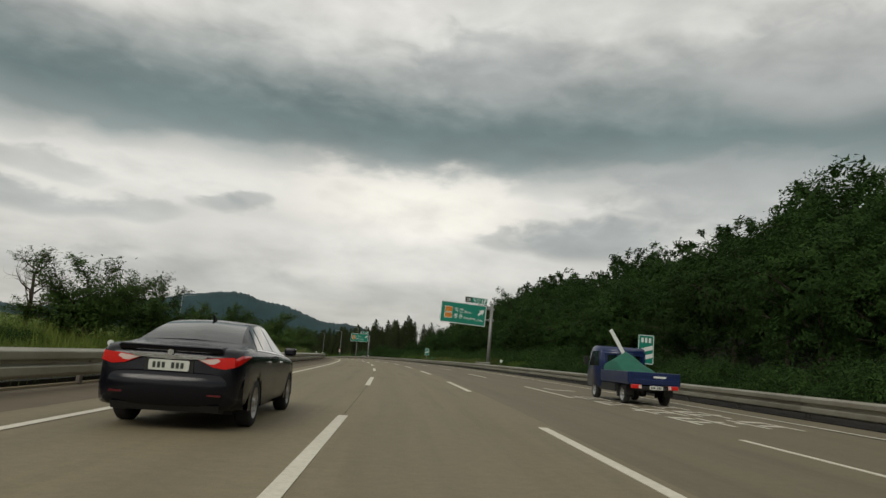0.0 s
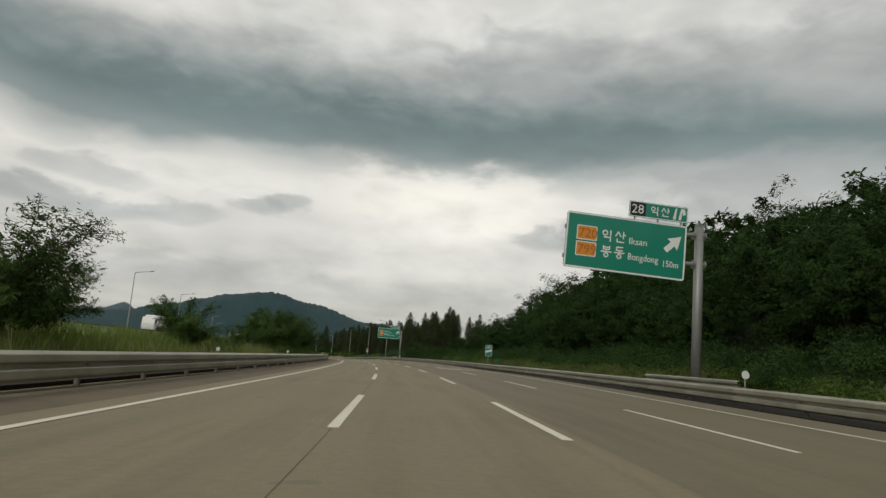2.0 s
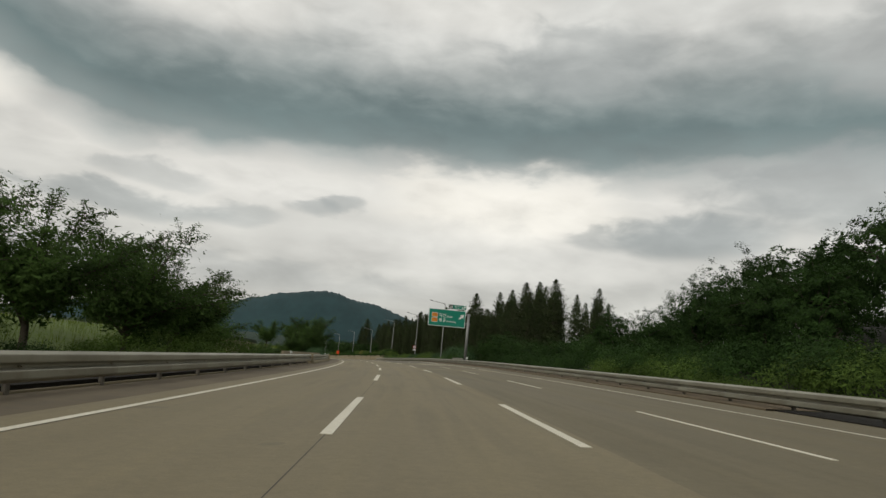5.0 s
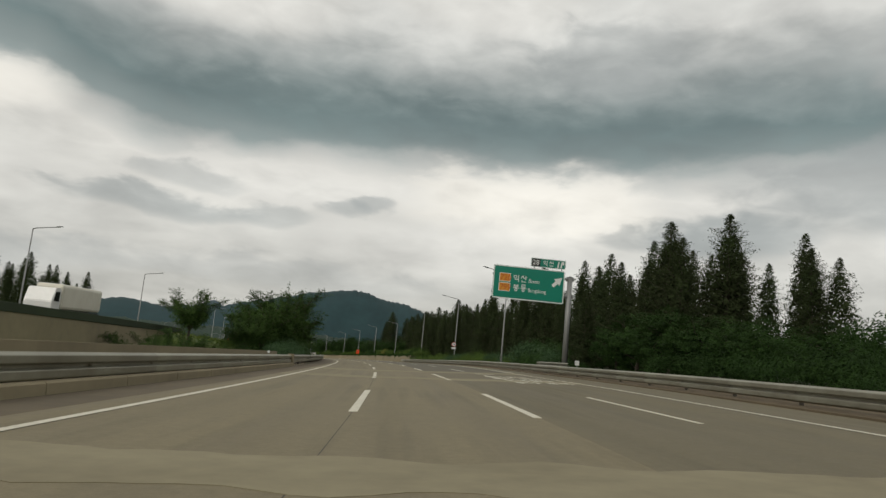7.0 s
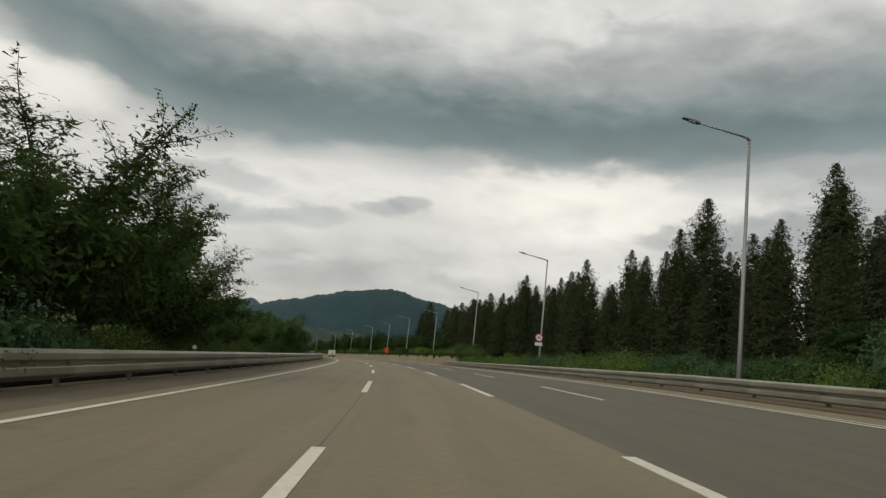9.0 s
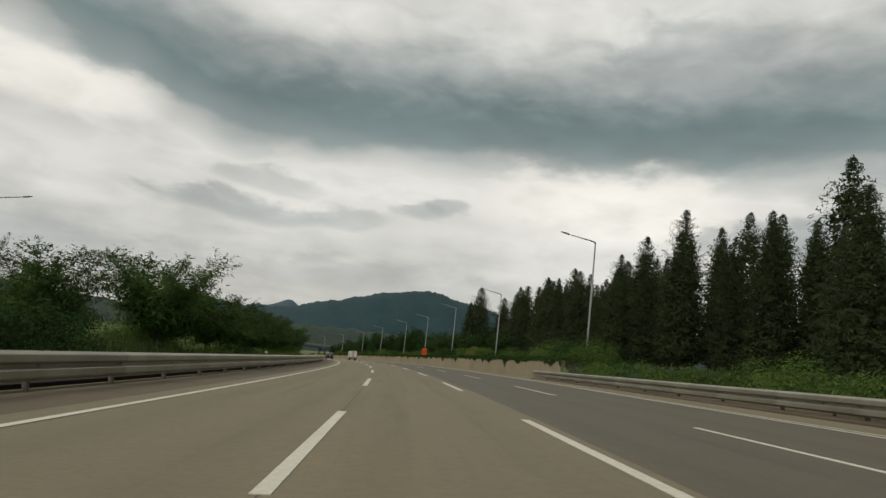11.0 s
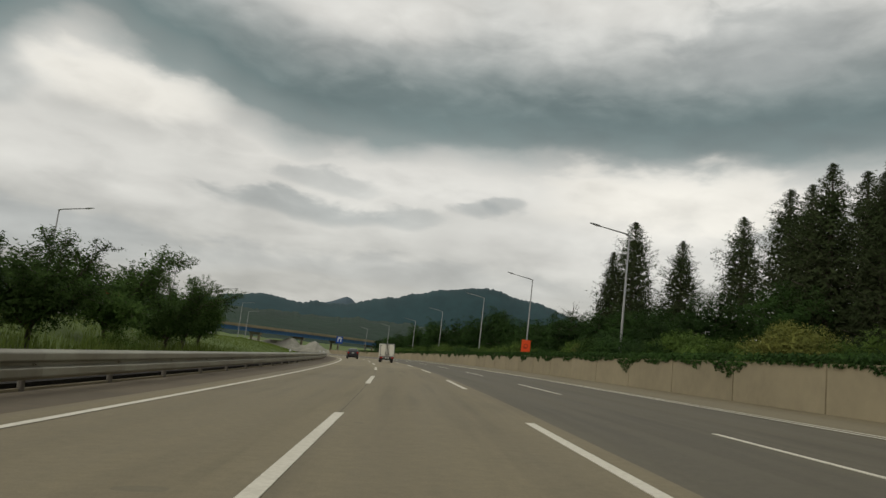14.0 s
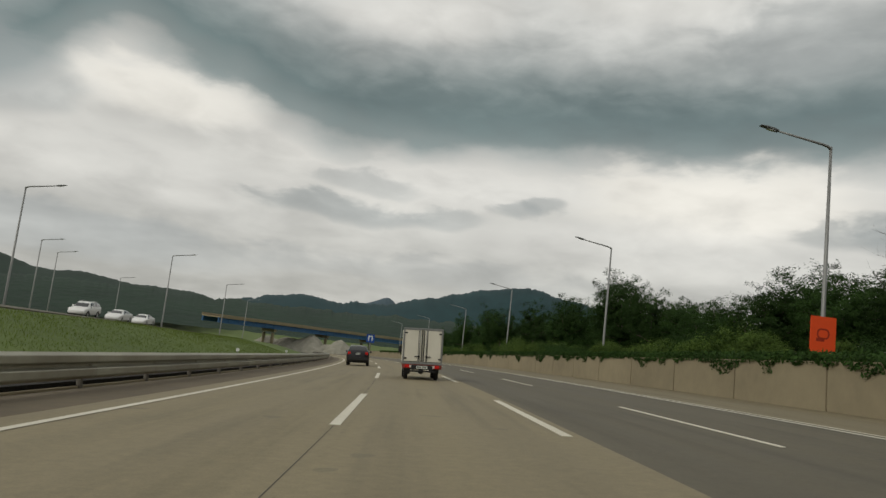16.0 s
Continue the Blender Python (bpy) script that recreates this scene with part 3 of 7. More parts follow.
for line, me in (("left", DASH_WIDE), ("right", DASH_WIDE), ("outer", DASH_THIN)):
    for i in range(-3, 36):
        s = float(np.interp(i, [-3, 0, 8, 9, 10, 11, 12, 16, 22, 36], [-46.3, 12.2, 168.2, 187.6, 205.4, 227.2, 245.2, 323.4, 443.0, 722.0])) - 4.1
        lean = math.degrees(math.atan((line_u(line, s - 4) - line_u(line, s + 4)) / 8))
        piece("lane_dash", me, road, on_road(s, line_u(line, s), 0, lean))


# remnants of an older dash before the bridge joint
for line in ("left", "right"):
    piece("lane_dash", DASH_WIDE, road, on_road(217.6, line_u(line, 217.6)) @ Matrix.Diagonal((1, 0.2, 1, 1)), "short remnant of a lane dash")


# worn lettering on the outer lane, too foreshortened to read
def lane_letters(s, u, strokes):
    bm = bmesh.new()
    for x0, y0, x1, y1, w in strokes:
        a, b = Vector((x0, y0, 0)), Vector((x1, y1, 0))
        d = (b - a).normalized()
        q = Vector((-d.y, d.x, 0)) * w / 2
        vs = [bm.verts.new(p + Vector((0, 0, 0.008))) for p in (a - q, b - q, b + q, a + q)]
        bm.faces.new(vs)
    bmesh.ops.recalc_face_normals(bm, faces=bm.faces[:])
    part("lane_lettering", bm, M_PAINT, road, "worn white lettering bars").matrix_basis = on_road(s, u)


GLYPH_A = [(-0.8, 0, -0.8, 3.6, 0.16), (-0.5, 3.4, 0.5, 3.4, 0.5), (0.6, 0.2, 0.6, 3.5, 0.16), (-0.7, 1.5, 0.6, 1.5, 0.45)]
GLYPH_B = [(-0.8, 0.2, 0.8, 0.2, 0.5), (-0.35, 0.3, -0.35, 3.0, 0.16), (0.4, 0.3, 0.4, 3.2, 0.16), (-0.8, 2.0, 0.8, 2.0, 0.4), (-0.8, 3.2, 0.2, 3.3, 0.4)]
SYLLABLE = [(-0.5, 0, -0.5, 1.7, 0.13), (-0.5, 1.55, 0.1, 1.55, 0.4), (0.3, 0, 0.3, 1.8, 0.13), (-0.5, 0.7, 0.1, 0.7, 0.32), (0.3, 0.95, 0.55, 0.95, 0.32)]
for s, u in ((15.0, 8.1), (119.0, 7.9), (215.0, 7.3)):
    for row in range(4):
        for side in (-0.75, 0.65):
            flip = -1 if (row + (side > 0)) % 2 else 1
            lane_letters(s + 2.7 * row, u + side - 0.12 * row, [(a * flip, b * 1.15, c * flip, d * 1.15, w) for a, b, c, d, w in SYLLABLE])
    lane_letters(s + 14.5, u - 0.6, [(-0.5, 0, -0.5, 1.8, 0.14), (-0.5, 0.2, 0.5, 0.2, 0.45)])

# long seam under the left lane line, and the joints of the small bridge
strip("lane_seam", M_JOINT, [lambda s: line_u("left", s, -0.007), lambda s: line_u("left", s, 0.007)], -60, 700, 4, 0.002, "dark sealed seam between concrete slabs", "", "", parent=road)


def joint_patch(s0, s1, seed):
    """A ragged band of pale repair concrete right across the carriageway, with its gap."""
    us = np.linspace(-5.28, 9.5, 50)
    verts, rims, faces = [], [], []
    for u in us:
        for s in (s0 + 0.35 * noise.noise(Vector((u * 0.9, seed, 0))) + 0.12 * noise.noise(Vector((u * 4, seed, 3))), s1 + 0.35 * noise.noise(Vector((u * 0.9, seed, 9))) + 0.12 * noise.noise(Vector((u * 4, seed, 5)))):
            verts.append(at(s, u, 0.006))
            rims.append(at(s, u, -0.03))
    for i in range(len(us) - 1):
        k, n = 2 * i, 2 * len(us)
        faces += [(k, k + 2, k + 3, k + 1), (k, n + k, n + k + 2, k + 2), (k + 1, k + 3, n + k + 3, n + k + 1)]
    me = bpy.data.meshes.new("bridge_joint")
    me.from_pydata(verts + rims, [], faces)
    me.materials.append(M_JOINT_PATCH)
    piece("bridge_joint", me, road, None, "pale patched expansion joint")


for i, (s0, s1) in enumerate(((189.6, 191.4), (216.4, 219.4), (230.5, 234.0))):
    joint_patch(s0, s1, 7.3 * i)


# guard rails: two-ridge beams on blocked-out posts
def beam_mesh(low, high, length):
    # two flat-faced ridges with a sharp groove between them
    prof = [(x, low + (high - low) * f) for f, x in ((0.0, 0.035), (0.03, 0.05), (0.10, 0.122), (0.14, 0.130), (0.36, 0.130), (0.40, 0.122), (0.455, 0.018), (0.48, 0.008),
                                                     (0.54, 0.008), (0.57, 0.018), (0.625, 0.122), (0.66, 0.130), (0.86, 0.130), (0.90, 0.120), (0.975, 0.03), (1.0, 0.012))]
    bm = bmesh.new()
    back = [(a - 0.006, b) for a, b in prof]
    loop = prof + back[::-1]
    ends = []
    for y in (-length / 2, length / 2 + 0.12):
        ends.append([bm.verts.new((a + (0.006 if y > 0 else 0), y, b)) for a, b in loop])
    m = len(loop)
    for i in range(m):
        bm.faces.new((ends[0][i], ends[0][(i + 1) % m], ends[1][(i + 1) % m], ends[1][i]))
    bmesh.ops.recalc_face_normals(bm, faces=bm.faces[:])
    for y in (-length / 2 + 0.06, length / 2 - 0.05):
        for f in (0.5,):
            z = low + (high - low) * f
            tube(bm, [(0.0, y, z), (0.05, y, z)], [0.018, 0.014], 6)
    return mesh_of(bm, "rail_beam", M_STEEL)


def post_mesh(top, low):
    bm = bmesh.new()
    tube(bm, [(-0.16, 0, -0.5), (-0.16, 0, top)], [0.07, 0.07], 10)
    box(bm, -0.13, 0.02, -0.05, 0.05, low + 0.04, top - 0.06, 0.01)
    return mesh_of(bm, "rail_post", M_POST)


def rail_line(name, u, low, high, s_from, s_to, faces_right, label):
    rail = thing(name, Matrix(), label, "guard rail", "guard rails", "structure")
    bm_, pm_ = beam_mesh(low, high, 4.0), post_mesh(high - 0.02, low)
    turn = 0 if faces_right else 180
    n = int((s_to - s_from) / 4)
    for i in range(n):
        s = s_from + 4 * i
        u0, u1, u2 = (u, u, u) if not callable(u) else (u(s), u(s + 2), u(s + 4))
        lean = math.degrees(math.atan((u0 - u2) / 4))
        piece("rail_beam", bm_, rail, on_road(s + 2, u1, 0, turn + lean))
        piece("rail_post", pm_, rail, on_road(s, u0, 0, turn))
    return rail


rail_line("guard_rail", -7.0, 0.21, 0.79, -24, 640, True, "long grey galvanised guard rail along the median")
rail_line("guard_rail", rail_u, 0.15, 0.67, -24, WALL_S + 5, False, "long grey galvanised guard rail before the wooded slope")


def short_rail(s, u, h0, h1, panels):
    rail = thing("guard_rail", Matrix(), "short grey rail shielding the foot of the sign post", "guard rail", "guard rails")
    bm_, pm_ = beam_mesh(h0, h1, 3.0), post_mesh(h1 - 0.02, h0)
    for i in range(panels):
        piece("rail_beam", bm_, rail, on_road(s + 3 * i, u, 0, 180))
        piece("rail_post", pm_, rail, on_road(s + 3 * i, u, 0, 180))


short_rail(78.5, 12.75, 0.52, 0.90, 3)
short_rail(234.0, 13.2, 0.52, 0.90, 3)


# retaining wall on the outer side, in cast panels
def retaining_wall():
    wall = thing("retaining_wall", Matrix(), "long stained beige concrete retaining wall under creepers", "wall", "", "structure")
    bm = bmesh.new()
    prism(bm, [(-0.10, -0.4), (-0.10, 0.02), (0.0, 1.62), (0.32, 1.62), (0.32, -0.4)], -3.0, 3.0, "y")
    me = mesh_of(bm, "wall_panel", M_CONCRETE)
    for i in range(int((760 - WALL_S) / 6)):
        piece("wall_panel", me, wall, on_road(WALL_S + 6 * i + 3, WALL_U))
    strip("wall_core", M_CONCRETE, [WALL_U + 0.05, WALL_U + 0.3], WALL_S, 756, 4, 1.58, "", "", "", skirt=1.8, parent=wall)


retaining_wall()


def median_barrier(s_from, s_to, u, low, high, label):
    wall = thing("concrete_barrier", Matrix(), label, "barrier", "", "structure")
    bm = bmesh.new()
    prism(bm, [(-0.25, low), (0.25, low), (0.12, low + 0.3), (0.1, high), (-0.1, high), (-0.12, low + 0.3)], -1.99, 1.99, "y")
    me = mesh_of(bm, "barrier_block", M_CONCRETE)
    for i in range(int((s_to - s_from) / 4)):
        piece("barrier_block", me, wall, on_road(s_from + 4 * i + 2, u))


median_barrier(184, 236, -8.3, -0.3, 0.98, "weathered concrete parapet of the small bridge")


def bridge_kerb():
    """Raised concrete kerb that carries the rail over the small bridge, with a pier at each end."""
    kerb = thing("bridge_kerb", Matrix(), "raised worn concrete kerb under the bridge rail", "kerb", "", "structure")
    bm = bmesh.new()
    prism(bm, [(-0.75, -0.3), (0.12, -0.3), (0.10, 0.20), (0.06, 0.24), (-0.75, 0.24)], -1.97, 1.97, "y")
    me = mesh_of(bm, "kerb_block", M_CONCRETE)
    for i in range(10):
        piece("kerb_block", me, kerb, on_road(195.5 + 4 * i, -6.75))
    bm = bmesh.new()
    box(bm, -0.22, 0.17, -0.3, 0.3, -0.3, 0.86, 0.03)
    pier = mesh_of(bm, "end_pier", M_CONCRETE)
    for s in (193.2, 234.2):
        piece("end_pier", pier, kerb, on_road(s, -6.9), "short pale concrete end pier")


bridge_kerb()


def far_parapet():
    wall = thing("bridge_wall", Matrix(), "tall weathered concrete side wall of the opposite carriageway", "wall", "", "structure")
    bm = bmesh.new()
    prism(bm, [(-0.2, -4.0), (0.2, -4.0), (0.16, 2.22), (-0.2, 2.22)], -2.97, 2.97, "y")
    me = mesh_of(bm, "wall_panel", M_CONCRETE)
    bm = bmesh.new()
    box(bm, -0.26, 0.22, -3.0, 3.0, 2.22, 2.72, 0.03)
    top = mesh_of(bm, "coping", M_MOSS)
    for i in range(12):
        panel = piece("wall_panel", me, wall, on_road(184 + 6 * i, -19.75))
        piece("coping", top, panel)


far_parapet()


# mountains round the valley
MAIN_RIDGE = [1.3, 0.35, 1.39, 0.76, 1.19, 1.8, 1.41, 2.36, 1.7, 1.85, 1.45, 1.12, 1.09, 0.41, 0.92, 0.2, 1.05, 0.46, 0.56]
def ridge(name, mat, dist, turns, peaks, foot, label, deep=500, jag=0.10, eye=(-50, 220, -4)):
    """A wooded ridge: peaks are (turn, spread, rise), in degrees as seen from the road."""
    a0, a1 = turns
    n, rows = 420, 9
    verts, faces = [], []
    for i in range(n):
        a = a0 + (a1 - a0) * i / (n - 1)
        el = sum(h * math.exp(-((a - c) / w) ** 2) for c, w, h in peaks)
        calm = dist * math.tan(radians(max(el * smooth(min(a - a0, a1 - a), 0, 1.5), -1))) + eye[2]
        el += jag * (noise.noise(Vector((a * 0.9, dist * 0.01, 0))) + 0.6 * noise.noise(Vector((a * 3.7, 4, dist * 0.01)) * 1.5) + 0.22 * noise.noise(Vector((a * 11.0, 9, 1))) + 0.08 * noise.noise(Vector((a * 34.0, 2, 1))))
        el *= smooth(min(a - a0, a1 - a), 0, 1.5)
        top = dist * math.tan(radians(max(el, -1))) + eye[2]
        for j in range(rows):
            f = j / (rows - 1)
            d = dist - deep * (1 - f) if f < 0.8 else dist + deep * 0.5 * (f - 0.8)
            lift = math.sin(min(1, f / 0.8) * math.pi / 2) if f <= 0.8 else 1 - 2.0 * (f - 0.8)
            z = foot + (calm - foot) * lift + (top - calm) * lift ** 5
            z += 0.05 * (top - foot) * noise.noise(Vector((a * 0.7, f * 3, dist))) * (1 - lift)
            verts.append((eye[0] - d * math.sin(radians(a)), eye[1] + d * math.cos(radians(a)), z))
    for i in range(n - 1):
        for j in range(rows - 1):
            k = i * rows + j
            faces.append((k, k + 1, k + rows + 1, k + rows))
    me = bpy.data.meshes.new(name)
    me.from_pydata(verts, [], faces)
    me.materials.append(mat)
    me.polygons.foreach_set("use_smooth", [True] * len(me.polygons))
    tagged(new(name, me), label, "mountain", "", "structure")


ridge("mountain", M_FAR, 4300, (-3, 39), [(c, 2.2, h) for c, h in zip(range(0, 37, 2), MAIN_RIDGE)], -25, "dark wooded mountain with a broad summit, tinted blue-green for haze", jag=0.17)
ridge("mountain", M_FAR_PEAK, 4650, (21, 31), [(25.7, 0.8, 0.45), (25.9, 2.3, 1.2), (28.5, 3, 0.6)], -25, "distant peak tinted pale blue for haze", jag=0.02)
ridge("mountain", M_HILL, 1500, (36, 88), [(38, 3, 0.25), (41, 3, 0.3), (45, 2.4, 0.75), (50, 2.6, 1.0), (56, 5, 1.7), (66, 8, 2.2), (78, 6, 2.0)], -14, "dark green wooded hillside beyond the opposite carriageway", deep=420, jag=0.10)
ridge("mountain", M_HILL, 1500, (-95, 0), [(-60, 30, 3.4), (-20, 18, 1.6), (-85, 8, 3.0)], -25, "dark wooded hills behind the tree line")
ridge("far_wood", M_WOOD, 640, (12, 62), [(20, 9, 0.55), (34, 10, 0.35), (50, 10, 0.5)], -24, "belt of dark woodland across the valley", deep=190, jag=0.22, eye=(-86, 412, -8.2))


def rubble_bank():
    """Pale tipped stone under the far bridge."""
    verts, faces = [], []
    a, b = Vector((-246.0, 618.0)), Vector((-204.0, 646.0))
    n, rows = 40, 9
    for i in range(n):
        f = i / (n - 1)
        p = a.lerp(b, f)
        tall = 7.0 * math.sin(math.pi * min(1, max(0, f))) ** 0.6 * (0.75 + 0.4 * noise.noise(Vector((f * 9, 0, 4))))
        for j in range(rows):
            g = j / (rows - 1)
            z = -22.5 + tall * math.sin(g * math.pi / 2) + 0.7 * noise.noise(Vector((f * 30, g * 6, 2)))
            verts.append((p.x - 9 * (1 - g) * -0.4, p.y - 9 * (1 - g), z))
    for i in range(n - 1):
        for j in range(rows - 1):
            k = i * rows + j
            faces.append((k, k + rows, k + rows + 1, k + 1))
    me = bpy.data.meshes.new("rubble_bank")
    me.from_pydata(verts, [], faces)
    me.materials.append(M_RUBBLE)
    tagged(new("rubble_bank", me), "pale heap of tipped stone below the bridge", "rubble", "", "structure")


rubble_bank()
# ---- trees and scrub ----
RNG = np.random.default_rng(7)


def leaf_mesh(name, centers, outward, size, mat, long=1.0, droop=0.0, simple=False):
    """Many small folded leaf sprays round centers; outward gives the way each one faces."""
    n = len(centers)
    nrm = outward + RNG.normal(0, 0.55, (n, 3))
    nrm /= np.linalg.norm(nrm, axis=1)[:, None]
    ref = RNG.normal(0, 1, (n, 3))
    ref[:, 2] -= droop
    a = np.cross(nrm, ref)
    a /= np.linalg.norm(a, axis=1)[:, None] + 1e-9
    b = np.cross(nrm, a)
    sz = size * RNG.uniform(0.55, 1.35, n)[:, None]
    fold = nrm * sz * RNG.uniform(-0.35, 0.35, n)[:, None]
    v = np.empty((n, 4, 3))
    v[:, 0] = centers - b * sz * long
    v[:, 1] = centers + a * sz * 0.55 + fold
    v[:, 2] = centers + b * sz * long
    v[:, 3] = centers - a * sz * 0.55 + fold
    if simple:
        v = np.stack([v[:, 0], v[:, 1] * 0.6 + v[:, 2] * 0.4, v[:, 3] * 0.6 + v[:, 2] * 0.4], axis=1)
        v, tri = v.reshape(-1, 3), np.arange(n * 3, dtype=np.int32)
        me = bpy.data.meshes.new(name)
        me.vertices.add(len(v))
        me.vertices.foreach_set("co", v.astype(np.float32).ravel())
        me.loops.add(len(tri))
        me.loops.foreach_set("vertex_index", tri)
        me.polygons.add(len(tri) // 3)
        me.polygons.foreach_set("loop_start", np.arange(len(tri) // 3, dtype=np.int32) * 3)
        me.polygons.foreach_set("loop_total", np.full(len(tri) // 3, 3, dtype=np.int32))
        me.materials.append(mat)
        me.update()
        return me
    me = bpy.data.meshes.new(name)
    me.vertices.add(n * 4)
    me.vertices.foreach_set("co", v.astype(np.float32).ravel())
    idx = np.arange(n)[:, None] * 4
    tri = np.concatenate([idx + [0, 1, 2], idx + [0, 2, 3]], axis=1).astype(np.int32).ravel()
    me.loops.add(len(tri))
    me.loops.foreach_set("vertex_index", tri)
    me.polygons.add(n * 2)
    me.polygons.foreach_set("loop_start", np.arange(n * 2, dtype=np.int32) * 3)
    me.polygons.foreach_set("loop_total", np.full(n * 2, 3, dtype=np.int32))
    me.materials.append(mat)
    me.update()
    return me


def limb(bm, p, d, length, r, wobble, tips, depth):
    pts, rad = [p.copy()], [r]
    steps = 4
    for i in range(steps):
        d = (d + Vector(RNG.normal(0, wobble, 3)) + Vector((0, 0, 0.06))).normalized()
        p = p + d * length / steps
        pts.append(p.copy())
        rad.append(r * (1 - 0.7 * (i + 1) / steps))
        if depth and i >= 1:
            e = (d + Vector(RNG.normal(0, 0.75, 3))).normalized()
            limb(bm, p, e, length * 0.55, rad[-1] * 0.7, wobble, tips, depth - 1)
    tips += pts[2:]
    tube(bm, pts, rad, 4, False)


def broad_tree(height, wide, stem, clumps, leaves, size, mat, up_share=0.75, branchy=8, simple=True):
    """Trunk and crown meshes of a broad-leaved tree standing at the origin."""
    bm = bmesh.new()
    top = height * 0.6
    lean = RNG.normal(0, 0.03, 2)
    pts = [(lean[0] * z, lean[1] * z, z) for z in np.linspace(-0.5, top, 6)]
    tube(bm, pts, list(np.linspace(stem, stem * 0.4, 6)), 8, False)
    tips = []
    for i in range(branchy):
        z = height * RNG.uniform(0.12, 0.6)
        w = 2 * math.pi * (i + RNG.uniform(0, 0.7)) / branchy
        up = RNG.uniform(0.2, 0.9)
        limb(bm, Vector((lean[0] * z, lean[1] * z, z)), Vector((math.cos(w), math.sin(w), up)).normalized(), wide * RNG.uniform(0.6, 0.95), stem * 0.4, 0.18, tips, 1)
    trunk = mesh_of(bm, "trunk", M_BARK, False)
    # clumps: round the limb tips and over an uneven shell
    cs = []
    for i in range(clumps):
        if tips and RNG.random() < 0.5:
            t = tips[int(RNG.integers(len(tips)))]
            c = np.array(t) + RNG.normal(0, 0.3, 3)
        else:
            d = RNG.normal(0, 1, 3)
            d /= np.linalg.norm(d)
            d[2] = abs(d[2]) if RNG.random() < up_share else d[2]
            lump = 1 + 0.22 * noise.noise(Vector(d * 2.3 + height))
            c = np.array([d[0] * wide * lump, d[1] * wide * lump, height * 0.52 + d[2] * height * 0.44 * lump]) * RNG.uniform(0.82, 1.0)
        cs.append(c)
    cs = np.array(cs)
    k = leaves // clumps
    mid = np.array([0, 0, height * 0.45])
    rad = RNG.uniform(0.35, 0.85, clumps) * wide * 0.27
    off = RNG.normal(0, 1, (clumps, k, 3))
    off /= np.linalg.norm(off, axis=2)[:, :, None]
    off *= RNG.uniform(0.35, 1.1, (clumps, k, 1)) * rad[:, None, None]
    off[:, :, 2] *= 0.7
    pts = (cs[:, None] + off).reshape(-1, 3)
    # upright and sideways shoots that break the outline
    sh = []
    for c in cs[RNG.random(clumps) < 0.45]:
        d = (c - mid) / np.linalg.norm(c - mid) + RNG.normal(0, 0.25, 3) + [0, 0, 0.35]
        d /= np.linalg.norm(d)
        ln = wide * RNG.uniform(0.08, 0.19)
        for f in np.linspace(0.0, 1, 9):
            sh.append(c + d * ln * f + RNG.normal(0, 0.05 + 0.07 * (1 - f), 3))
    # larger sprays fill the inside
    inner = RNG.normal(0, 1, (leaves // 16, 3))
    inner *= (RNG.uniform(0.2, 0.68, (len(inner), 1)) / np.linalg.norm(inner, axis=1)[:, None])
    inner = inner * [wide, wide, height * 0.44] + [0, 0, height * 0.52]
    fine = len(pts) + len(sh)
    pts = np.concatenate([pts, np.array(sh), inner])
    sizes = np.full((len(pts), 1), size)
    sizes[fine:] = size * 2.4
    keep = pts[:, 2] > height * 0.06
    pts, sizes = pts[keep], sizes[keep]
    face = pts - mid
    face /= np.linalg.norm(face, axis=1)[:, None]
    face[:, 2] += 0.45
    return trunk, leaf_mesh("crown", pts, face, sizes, mat, 1.15, 0.0, simple)


